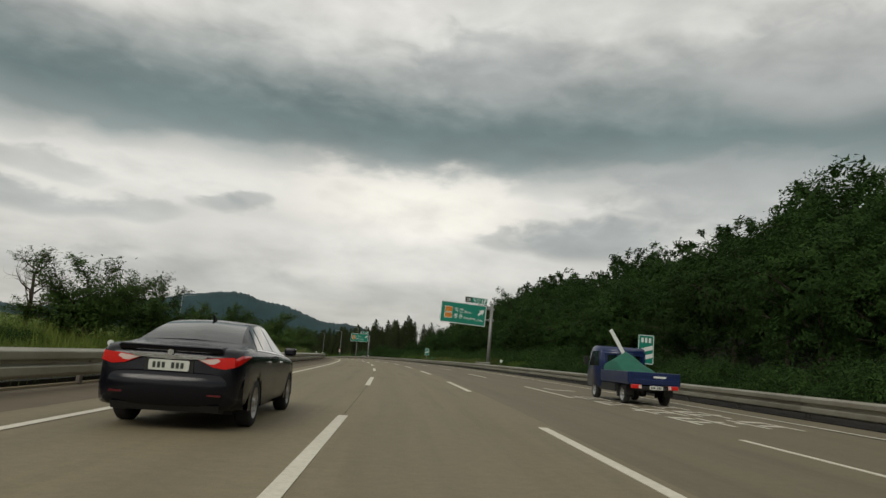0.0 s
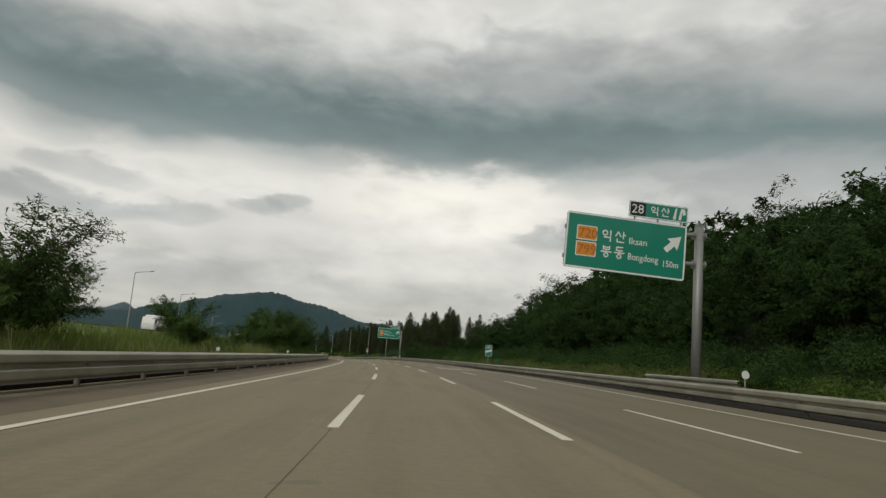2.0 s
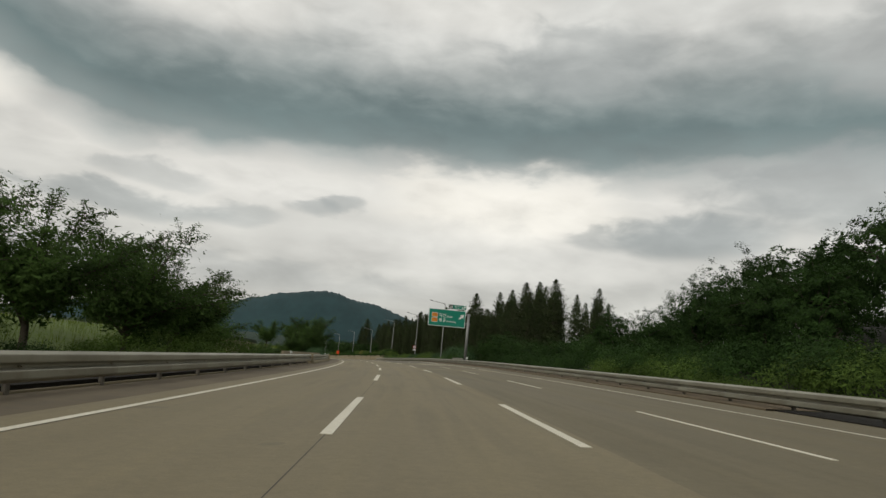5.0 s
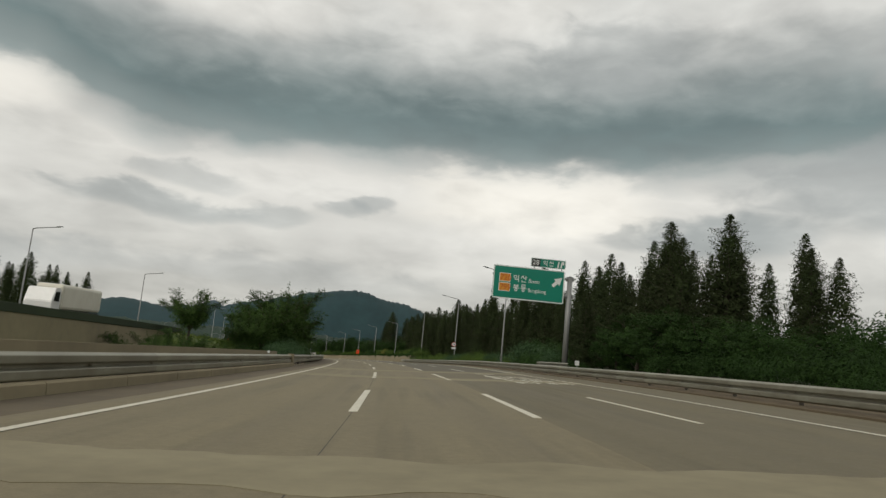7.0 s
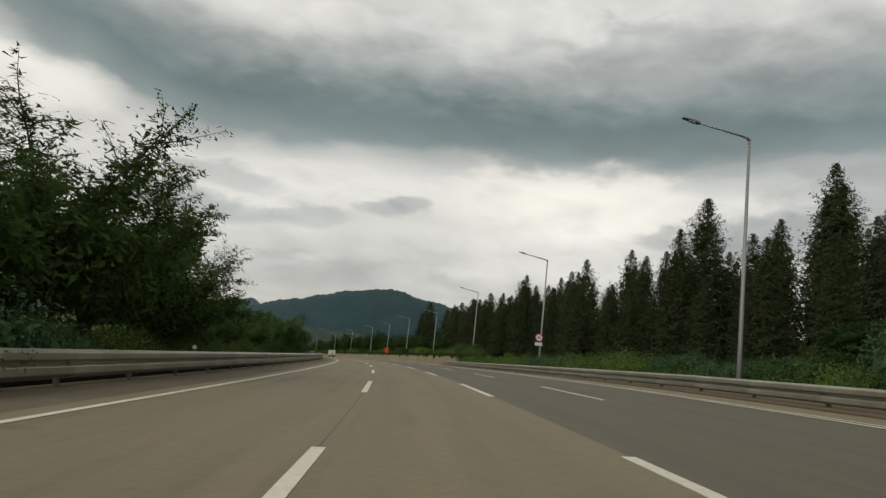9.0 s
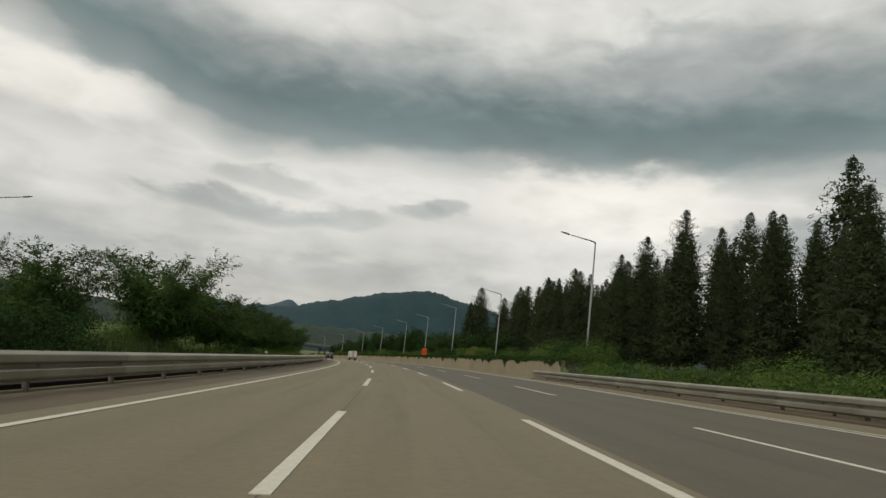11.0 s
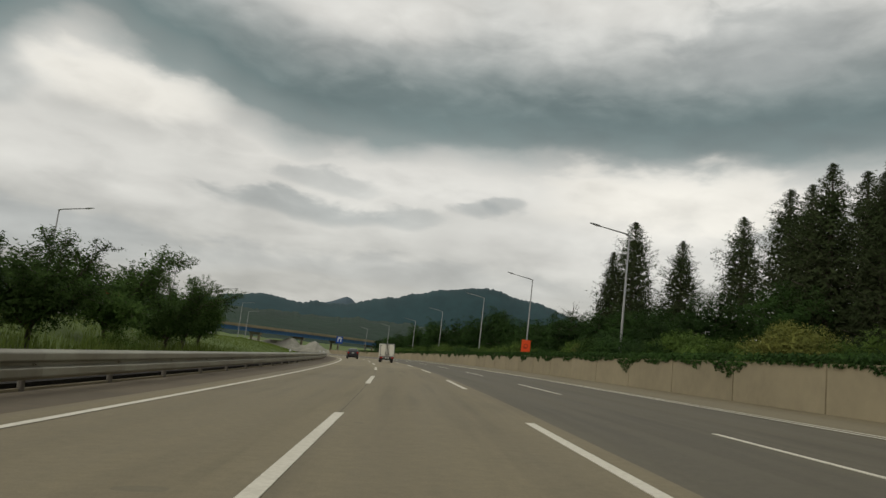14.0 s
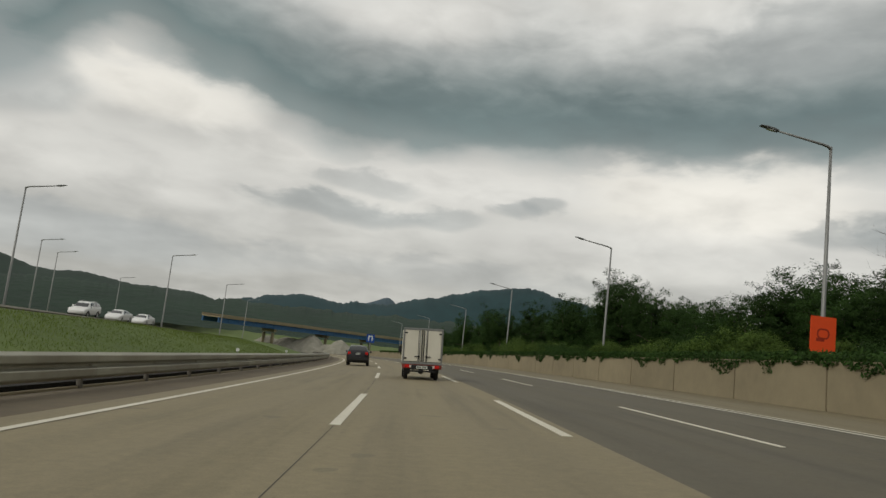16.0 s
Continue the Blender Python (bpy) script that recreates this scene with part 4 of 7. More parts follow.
def cherry_tree(height, wide, forks, leaves, size, mat):
    """Vase-shaped roadside tree: a short stem, spreading limbs and long leafy shoots that fan outwards."""
    bm = bmesh.new()
    fork = height * 0.2
    tube(bm, [(0, 0, -0.4), (0.02, 0.0, fork * 0.5), (0.0, 0.03, fork * 1.1)], [0.15, 0.12, 0.11], 8, False)
    shoots, mids = [], []
    for i in range(forks):
        w = 2 * math.pi * (i + RNG.uniform(-0.25, 0.25)) / forks
        rise = RNG.uniform(0.35, 2.2)
        d = Vector((math.cos(w), math.sin(w), rise)).normalized()
        reach = 0.80 * min(wide / max(0.2, math.hypot(d.x, d.y)), (height - fork) / max(0.2, d.z))
        q, pts = Vector((0, 0, fork * RNG.uniform(0.7, 1.1))), []
        for j in range(6):
            pts.append(q.copy())
            q = q + d * reach / 5
            d = (d + Vector(RNG.normal(0, 0.10, 3)) + Vector((0, 0, -0.03))).normalized()
        tube(bm, pts, [0.075, 0.062, 0.05, 0.038, 0.026, 0.012], 5, False)
        mids += pts[2:]
        for j in range(1, 6):
            for _ in range(5 if j > 2 else 3):
                e = Vector((pts[j].x, pts[j].y, 0)).normalized() if j else d
                e = (e * RNG.uniform(0.2, 1.2) + d * 0.5 + Vector(RNG.normal(0, 0.55, 3)) + Vector((0, 0, RNG.uniform(0.0, 0.6)))).normalized()
                ln = wide * RNG.uniform(0.22, 0.46)
                a, line = pts[j].copy(), [pts[j].copy()]
                for _k in range(3):
                    a = a + e * ln / 3
                    e = (e + Vector(RNG.normal(0, 0.14, 3)) + Vector((0, 0, -0.02))).normalized()
                    line.append(a.copy())
                tube(bm, line, [0.018, 0.013, 0.009, 0.004], 3, False)
                shoots.append(np.array(line))
    trunk = mesh_of(bm, "trunk", M_BARK, False)
    # leaves crowd along the shoots and thin out to their tips
    per = int(leaves * 0.78) // len(shoots)
    cs = []
    for line in shoots:
        f = RNG.random(per) ** 0.8 * 3
        k = np.minimum(f.astype(int), 2)
        c = line[k] + (line[k + 1] - line[k]) * (f - k)[:, None]
        cs.append(c + RNG.normal(0, 1, (per, 3)) * (0.17 - 0.036 * f)[:, None] * [1, 1, 0.7] * wide / 2.9)
    m = np.array(mids)
    inner = m[RNG.integers(len(m), size=leaves // 5)] + RNG.normal(0, 0.3, (leaves // 5, 3)) * wide / 2.9
    low = RNG.normal(0, 1, (leaves // 5, 3))
    low *= RNG.uniform(0.3, 1.0, (len(low), 1)) / np.linalg.norm(low, axis=1)[:, None]
    low = low * [wide * 0.74, wide * 0.74, height * 0.30] + [0, 0, height * 0.44]
    pts = np.concatenate(cs + [inner, low])
    sizes = np.full((len(pts), 1), size)
    sizes[-len(inner) - len(low):] = size * 1.55
    keep = pts[:, 2] > height * 0.10
    pts, sizes = pts[keep], sizes[keep]
    face = pts - [0, 0, height * 0.4]
    face /= np.linalg.norm(face, axis=1)[:, None]
    face[:, 2] += 0.6
    return trunk, leaf_mesh("crown", pts, face, sizes, mat, 1.3, 0.0, True)


def redwood(height, wide, leaves, size):
    """Narrow conical deciduous conifer: straight stem, tiers of feathery branches, ragged spire."""
    bm = bmesh.new()
    tube(bm, [(0, 0, -0.5), (0, 0, height * 0.35), (0, 0, height * 0.97)], [0.24, 0.17, 0.03], 8, False)
    pts, face, sizes = [], [], []
    n = 300
    per = leaves // n
    for i in range(n):
        f = 0.04 + 0.95 * (i / n) ** 0.9
        z = height * f
        w = i * 2.399 + RNG.normal(0, 0.3)
        tuft = 0.75 + 0.35 * noise.noise(Vector((math.cos(w) * 1.3, math.sin(w) * 1.3, f * 9 + wide * 7)))
        env = wide * (1 - f ** 2.3) ** 0.95 * tuft * (0.62 + 0.62 * RNG.random()) + 0.02
        if f < 0.15:
            env *= 0.5 + 0.5 * f / 0.15
        rise = 0.2 + 0.9 * f
        d = np.array([math.cos(w), math.sin(w), rise])
        end = np.array([0, 0, z]) + d * env
        if i % 2 == 0:
            tube(bm, [(0, 0, z), tuple(end)], [0.045 * (1 - f) + 0.012, 0.006], 4, False)
        q = RNG.uniform(0.12, 1.0, per) ** 0.7
        p = np.array([0, 0, z]) + d * env * q[:, None]
        spread = 0.05 + 0.13 * env * (1.05 - 0.75 * q)
        p = p + RNG.normal(0, 1, (per, 3)) * spread[:, None] * [1, 1, 0.7]
        pts.append(p)
        sizes.append(np.full((per, 1), size * (0.30 + 0.80 * (1 - f) ** 0.6)))
        face.append(np.tile([math.cos(w) * 0.6, math.sin(w) * 0.6, 0.7], (per, 1)))
    trunk = mesh_of(bm, "trunk", M_BARK, False)
    # wide dark boughs inside close the lower crown
    m = leaves // 6
    f = 0.05 + 0.80 * RNG.random(m) ** 1.1
    w = RNG.uniform(0, 2 * math.pi, m)
    r = wide * (1 - f ** 2.3) * np.minimum(1, f / 0.1) * 0.58 * np.sqrt(RNG.uniform(0.1, 1, m))
    pts.append(np.stack([np.cos(w) * r, np.sin(w) * r, height * f], -1))
    sizes.append(size * (1.3 + 1.0 * (1 - f))[:, None])
    face.append(np.stack([np.cos(w), np.sin(w), np.full(m, 0.3)], -1))
    return trunk, leaf_mesh("crown", np.concatenate(pts), np.concatenate(face), np.concatenate(sizes), M_NEEDLE, 1.25, 0.4, True)


def rounded_shrub(height, wide, leaves, size, mat):
    """Dense clipped-looking shrub of merging round cushions."""
    k = 15
    w = RNG.uniform(0, 2 * math.pi, k)
    r = np.sqrt(RNG.uniform(0, 1, k)) * wide * 0.62
    rad = wide * RNG.uniform(0.34, 0.5, k)
    cs = np.stack([np.cos(w) * r, np.sin(w) * r, np.maximum(height * 0.12, (height - rad) * (1 - 0.75 * (r / wide) ** 2) * RNG.uniform(0.55, 1.0, k))], -1)
    per = leaves // k
    off = RNG.normal(0, 1, (k, per, 3))
    off /= np.linalg.norm(off, axis=2)[:, :, None]
    far = RNG.uniform(0.78, 1.06, (k, per, 1))
    pts = (cs[:, None] + off * far * rad[:, None, None]).reshape(-1, 3)
    inside = (cs[:, None] + off[:, :per // 7] * 0.6 * rad[:, None, None]).reshape(-1, 3)
    face = np.concatenate([off.reshape(-1, 3), off[:, :per // 7].reshape(-1, 3)])
    sizes = np.concatenate([np.full((len(pts), 1), size), np.full((len(inside), 1), size * 3.2)])
    pts = np.concatenate([pts, inside])
    pts[:, 2] = np.maximum(pts[:, 2], 0.02)
    return leaf_mesh("foliage", pts, face, sizes, mat, 1.3, 0.0, True)


def bush(height, wide, leaves, size, mat):
    k = 26
    w = RNG.uniform(0, 2 * math.pi, k)
    r = np.sqrt(RNG.uniform(0, 1, k)) * wide
    cs = np.stack([np.cos(w) * r, np.sin(w) * r, height * (0.25 + 0.6 * (1 - (r / wide) ** 2) * RNG.uniform(0.5, 1.0, k))], -1)
    per = leaves // k
    off = RNG.normal(0, 1, (k, per, 3))
    off /= np.linalg.norm(off, axis=2)[:, :, None]
    pts = (cs[:, None] + off * RNG.uniform(0.4, 1.1, (k, per, 1)) * wide * 0.34 * [1, 1, 0.8]).reshape(-1, 3)
    sh = []
    for c in cs:
        for f in np.linspace(0.3, 1, 6):
            sh.append(c + np.array([0, 0, 0.3 * height]) * f + RNG.normal(0, 0.06, 3) + f * RNG.normal(0, 0.02, 3))
    pts = np.concatenate([pts, np.array(sh)])
    pts[:, 2] = np.maximum(pts[:, 2], 0.02)
    face = pts - [0, 0, height * 0.2]
    face /= np.linalg.norm(face, axis=1)[:, None]
    face[:, 2] += 0.4
    return leaf_mesh("foliage", pts, face, size, mat, 1.3, 0.0, True)


BROAD = [broad_tree(10, 3.6, 0.22, 230, 12500, 0.155, M_LEAF, 0.2), broad_tree(10, 3.1, 0.18, 220, 12000, 0.15, M_LEAF, 0.2, branchy=10),
         broad_tree(10, 4.2, 0.25, 240, 13000, 0.16, M_LEAF, 0.3), broad_tree(10, 3.4, 0.2, 220, 12000, 0.155, M_LEAF, 0.2, branchy=12)]
BACK = [broad_tree(10, 3.9, 0.2, 120, 3600, 0.33, M_LEAF, 0.3), broad_tree(10, 3.4, 0.2, 120, 3600, 0.32, M_LEAF, 0.3)]
MEDIAN_TREE = [cherry_tree(6, 3.1, 11, 21000, 0.080, M_LEAF_MEDIAN), cherry_tree(6, 2.8, 10, 20000, 0.078, M_LEAF_MEDIAN), cherry_tree(6, 3.4, 12, 22000, 0.082, M_LEAF_MEDIAN)]
CONIFER = [redwood(15, 2.9, 15000, 0.135), redwood(15, 2.6, 15000, 0.13), redwood(15, 3.2, 15500, 0.138), redwood(15, 2.8, 15000, 0.133)]
CONIFER_BACK = [redwood(15, 3.0, 6000, 0.21), redwood(15, 2.7, 6000, 0.205), redwood(15, 3.2, 6000, 0.215)]
BUSH = [bush(2.0, 1.9, 2700, 0.085, M_LEAF), bush(2.0, 2.0, 2700, 0.085, M_LEAF_PALE), bush(1.5, 2.2, 2700, 0.085, M_LEAF_PALE)]
CUSHION = [rounded_shrub(2.0, 1.7, 7000, 0.045, M_LEAF_DULL), rounded_shrub(2.0, 1.9, 7000, 0.047, M_LEAF_DULL)]
MOUND = [rounded_shrub(1.3, 2.1, 6000, 0.055, M_LEAF_OLIVE), rounded_shrub(1.2, 1.8, 6000, 0.055, M_LEAF_OLIVE)]
PALE = [rounded_shrub(2.0, 1.8, 5000, 0.062, M_LEAF_PALE), rounded_shrub(1.7, 1.9, 5000, 0.062, M_LEAF_PALE)]
YELLOW = rounded_shrub(2.0, 1.8, 5000, 0.06, M_LEAF_YELLOW)


def make_tree(meshes, m, label, category, group):
    t = thing("tree", m, label, category, group)
    piece("trunk", meshes[0], t)
    piece("crown", meshes[1], t)
    return t


def plant(kind, s, u, height, native, label, category, group, squash=1.0):
    me = kind[int(RNG.integers(len(kind)))]
    f = height / native
    m = on_ground(s, u, RNG.uniform(0, 360), 1.0, 0.1) @ Matrix.Diagonal((f * squash, f * squash, f, 1))
    if kind is BACK or kind is CONIFER_BACK:
        FAR_ROWS[0 if kind is BACK else 1].append((me[1], m))
        return None
    return make_tree(me, m, label, category, group)


FAR_ROWS = ([], [])


def joined_rows(name, rows, mat, label):
    """The crowns of the rear rows, which nobody could tell apart, in one mesh."""
    co, tri, base = [], [], 0
    for me, m in rows:
        n = len(me.vertices)
        v = np.empty(n * 3, dtype=np.float32)
        me.vertices.foreach_get("co", v)
        r = np.array(m.to_3x3())
        co.append(v.reshape(-1, 3) @ r.T + np.array(m.translation))
        k = np.empty(len(me.loops), dtype=np.int32)
        me.loops.foreach_get("vertex_index", k)
        tri.append(k + base)
        base += n
    co, tri = np.concatenate(co), np.concatenate(tri)
    me = bpy.data.meshes.new(name)
    me.vertices.add(len(co))
    me.vertices.foreach_set("co", co.astype(np.float32).ravel())
    me.loops.add(len(tri))
    me.loops.foreach_set("vertex_index", tri.astype(np.int32))
    me.polygons.add(len(tri) // 3)
    me.polygons.foreach_set("loop_start", np.arange(len(tri) // 3, dtype=np.int32) * 3)
    me.polygons.foreach_set("loop_total", np.full(len(tri) // 3, 3, dtype=np.int32))
    me.materials.append(mat)
    me.update()
    tagged(new(name, me), label, "scrub" if name == "underbrush" else "trees", "", "stuff")


# the wooded slope on the outer side
for u, gap, low, high in ((20.5, 5.5, 7, 9.5), (25, 5.5, 9.5, 12), (31, 7, 11, 14), (39, 9, 12, 15)):
    s = -14 + RNG.uniform(0, 4)
    while s < 192 - (u - 20) * 0.6:
        fall = (1 - 0.4 * smooth(s, 130, 195)) * (0.80 + 0.10 * smooth(s, 40, 100) + 0.08 * smooth(s, 100, 130) + 0.18 * (1 - smooth(s, 42, 62)))
        plant(BROAD if u < 28 else BACK, s + RNG.uniform(-1.5, 1.5), u + RNG.uniform(-1.6, 1.6), RNG.uniform(low, high) * fall, 10, "dense dark green broad-leaved tree on the wooded slope", "tree", "trees of the wooded slope")
        s += gap * RNG.uniform(0.85, 1.2)

# rows of dawn redwoods
for u, gap, low, high, s_from, s_to in ((25.5, 5.4, 8.5, 12.5, 240, 300), (26.5, 5.0, 9.5, 13, 300, 410), (31, 5.0, 11.5, 14.5, 240, 414), (37, 5.5, 13, 17, 236, 410)):
    s = s_from + RNG.uniform(0, 3)
    while s < s_to:
        plant(CONIFER if u < 28 else CONIFER_BACK, s + RNG.uniform(-1, 1), u + RNG.uniform(-1.2, 1.2), RNG.uniform(low, high) * (1.18 if RNG.random() < 0.16 else 1.0) * (0.76 if s < 252 and u > 34 else 1.0), 15, "tall dark pointed redwood in a close row", "tree", "redwoods", 1.2)
        s += gap * RNG.uniform(0.8, 1.25)
for s, u, h in ((451, 30.0, 18.0), (453, 28.2, 14.3), (449, 35.4, 15.8), (432, 33, 15.0), (425, 33, 16.0), (421, 37, 17), (242, 24.8, 14.3), (240, 29.3, 14.8), (238, 35.7, 11.9), (298, 29.6, 17.8), (287, 35.3, 16.8), (403, 34.4, 17.0), (394, 39.9, 17.5), (417, 29.5, 14.0), (412, 27.5, 14.0), (407, 31, 15.5), (413.5, 33.5, 16.0)):
    plant(CONIFER, s, u, h, 15, "tall dark pointed redwood standing apart", "tree", "redwoods", 1.4)

# young broad-leaved trees in front of the redwoods
for s, u, h in ((236.5, 18.2, 4.6), (231.5, 17.8, 5.3), (226.5, 18.0, 5.0), (221.5, 17.6, 4.3), (216.5, 17.8, 3.8), (211, 18.2, 3.2), (262.5, 18.3, 3.6), (258.5, 18.9, 3.9), (205, 19, 3.4)):
    plant(BROAD, s, u, h, 10, "rounded dark young tree behind the guard rail", "tree", "young trees", 1.5)

# conifers beyond the opposite carriageway
for i in range(16):
    s, u, h = 283 + 2.7 * i, -52 - 4.0 * (i % 2), 8.4 + 1.6 * math.sin(i * 1.9)
    plant(CONIFER_BACK, s, u, h, 15, "dark pointed redwood beyond the opposite carriageway", "tree", "far redwoods", 1.15)

# mixed trees behind the retaining wall
for s, u, h in ((459, 27.5, 6.4), (463, 26.2, 5.6), (456, 24.8, 5.2)):
    plant(BROAD, s, u, h, 10, "dense dark tree behind the concrete wall", "tree", "trees behind the wall", 1.2)
for u, gap, low, high, s_from, s_to in ((24, 6.5, 4.5, 6.5, 412, 640), (30, 7.5, 6, 8.5, 455, 640), (38, 9, 7, 10, 452, 660)):
    s = s_from
    while s < s_to:
        plant(BROAD, s, u + RNG.uniform(-2, 2), RNG.uniform(low, high), 10, "leafy green tree behind the concrete wall", "tree", "trees behind the wall", 1.15)
        s += gap * RNG.uniform(0.8, 1.3)
for s, u, h in ((489, 22.3, 9.8), (493, 24, 9.4), (499, 26, 9.5), (482, 22.4, 7.4), (508, 23, 9.0), (514, 26, 9.4), (524, 23, 9.5), (540, 22, 9.5), (556, 24, 10.5), (570, 22, 10)):
    plant(BROAD, s, u, h, 10, "taller dark tree behind the concrete wall", "tree", "trees behind the wall", 0.85)

joined_rows("rear_wood", FAR_ROWS[0], M_LEAF, "dense dark broad-leaved wood behind the front trees")
joined_rows("rear_redwoods", FAR_ROWS[1], M_NEEDLE, "close rows of dark redwoods behind the front row")

# median trees and shrubs
MEDIAN = [(29, -12.8, 4.2), (36.5, -12.8, 3.9), (45, -13.2, 3.2), (52.5, -12.8, 4.0), (73.5, -12.6, 4.9), (79, -14, 3.6), (95, -13, 3.7), (115, -13.6, 2.4), (121, -13, 3.5), (126, -12.6, 4.8), (131.5, -12.6, 5.4),
          (136.5, -12.8, 5.9), (142, -12.8, 4.9), (147.5, -12.5, 5.2), (155, -12.8, 6.0), (163, -12.5, 6.2), (170, -12.6, 5.6), (177, -12.8, 4.6), (233, -17.6, 3.4), (237, -17, 3.6), (240.5, -16.5, 4.4), (246, -17.3, 4.6), (236, -13.6, 2.7), (242, -13, 3.9), (247.5, -12.6, 4.0), (252, -11.8, 5.7), (257, -11.2, 8.0),
          (262, -11.2, 7.8), (267.5, -11.3, 7.2), (272.5, -11.8, 6.2), (277.5, -12.3, 5.0), (284.5, -12.8, 3.6), (291.5, -12.8, 3.6), (298, -13, 4.2), (306, -12.5, 4.2), (315, -13, 4.0), (326.5, -12.3, 5.8), (331.5, -13.2, 5.2), (337, -12.3, 4.5), (343.5, -12.8, 4.8),
          (350.5, -12.5, 4.5), (357, -12.6, 4.8), (363.5, -12.4, 4.7), (369, -13, 4.4), (376, -13, 4.8), (386, -12.6, 4.0), (394, -12.4, 4.4), (402, -13.2, 5.0), (408, -12.3, 4.3), (413, -12.8, 4.8), (418, -13.2, 4.3)]

for s, u, h in MEDIAN:
    plant(MEDIAN_TREE, s, u, h, 6, "spreading feathery green tree in the grassy median", "tree", "median trees", 1.12)


UNDERBRUSH = {}


def underbrush(me, m):
    """Scrub that nobody could tell apart, kept to be joined by its foliage."""
    UNDERBRUSH.setdefault(me.materials[0].name, (me.materials[0], []))[1].append((me, m))


def shrub(me, m, label, group):
    b = tagged(new("shrub", me), label, "shrub", group)
    b.matrix_basis = m
    return b


s = -8
while s < 360:
    r = RNG.random()
    if not (225 < s < 240):
        shrub(BUSH[0 if 186 < s < 256 or s < 66 else (1 if r < 0.6 else (2 if r < 0.9 else 0))], on_ground(s, 15.2 + RNG.uniform(0, 2.2), RNG.uniform(0, 360), RNG.uniform(0.6, 1.1) * (0.8 if 68 < s < 146 else 1.0)), "low leafy shrub at the foot of the trees", "verge shrubs")
    s += RNG.uniform(1.6, 3.4)
for s_lo, s_hi, gap in ((2, 66, 4.4), (96, 184, 3.2), (238, 330, 2.6), (330, 416, 9.0)):
    s = s_lo
    while s < s_hi:
        r = RNG.random()
        shrub(BUSH[1 if r < 0.4 else (2 if r < 0.6 else 0)], on_ground(s, -10.2 - RNG.uniform(0, 4.5), RNG.uniform(0, 360), RNG.uniform(0.45, 1.05)), "low leafy shrub in the grassy median", "median shrubs")
        s += gap * RNG.uniform(0.6, 1.4)
# pale mounds of tall grass behind the outer rail
s = 84.0
while s < 146:
    shrub(MOUND[int(RNG.integers(2))], on_ground(s, 14.7 + RNG.uniform(0, 1.6), RNG.uniform(0, 360), RNG.uniform(0.85, 1.35), 0.1), "rounded pale olive mound of tall grass behind the rail", "grass mounds")
    s += RNG.uniform(2.2, 4.6)
# dense rounded shrubs: some lean over the median rail, others stand before the redwoods
for s, u, h in ((238.8, -9.3, 1.9), (243.3, -9.0, 2.25), (246.4, -9.6, 2.2), (249.3, -9.0, 2.75), (252.6, -9.8, 2.3), (255.5, -9.6, 2.0)):
    shrub(CUSHION[int(s) % 2], on_ground(s, u, 37 * s, h / 2, 0.1), "dense rounded blue-green shrub leaning over the guard rail", "median shrubs")
s = 246.0
while s < 338:
    big = 1.55 if 254 < s < 259 else 1.0
    shrub(CUSHION[int(RNG.integers(2))], on_ground(s, 15.9 + RNG.uniform(0, 1.5), RNG.uniform(0, 360), RNG.uniform(0.75, 1.2) * big * (1.0 if s < 312 else 0.75)), "dense rounded blue-green shrub before the redwoods", "verge shrubs")
    s += RNG.uniform(2.2, 4.6)
for s, u, h in ((399, 17.3, 2.4), (402, 17.6, 1.9), (366, 17.8, 1.6), (431, 18.2, 2.0)):
    shrub(YELLOW, on_ground(s, u, 53 * s, h / 2, 0.1), "yellow-green leafy shrub above the retaining wall", "wall shrubs")
# tall thicket filling the dip between the slope and the redwoods
for i in range(40):
    underbrush(BUSH[0], on_ground(184 + 1.45 * i + RNG.uniform(-0.6, 0.6), 24 + 4.5 * (i % 4) + RNG.uniform(-1, 1), RNG.uniform(0, 360), 1.6 + 0.35 * math.sin(i * 2.3)))
for i in range(46):
    underbrush(BUSH[0], on_ground(-8 + 1.65 * i + RNG.uniform(-0.6, 0.6), 14.3 + 1.7 * (i % 3) + RNG.uniform(-0.3, 0.4), RNG.uniform(0, 360), RNG.uniform(0.55, 0.95)))
s = 338
while s < 600:
    r = RNG.random()
    kind, m = PALE[int(8 * r) % 2] if r < 0.55 else BUSH[1 if r < 0.7 else 0], on_ground(s, (18.9 if 440 < s < 453 else 16.2) + RNG.uniform(0, 3.6), RNG.uniform(0, 360), RNG.uniform(0.55, 1.25))
    if s < 470:
        shrub(kind, m, "bright leafy shrub above the retaining wall", "wall shrubs")
    else:
        underbrush(kind, m)
    s += RNG.uniform(1.5, 3.2)
for i in range(60):
    underbrush(BUSH[0], on_ground(62 + 2.1 * i + RNG.uniform(-0.8, 0.8), 16.8 + 1.3 * (i % 3) + RNG.uniform(-0.4, 0.4), RNG.uniform(0, 360), RNG.uniform(0.9, 1.35)))
for mat, rows in UNDERBRUSH.values():
    joined_rows("underbrush", rows, mat, "dense leafy scrub under and between the trees")

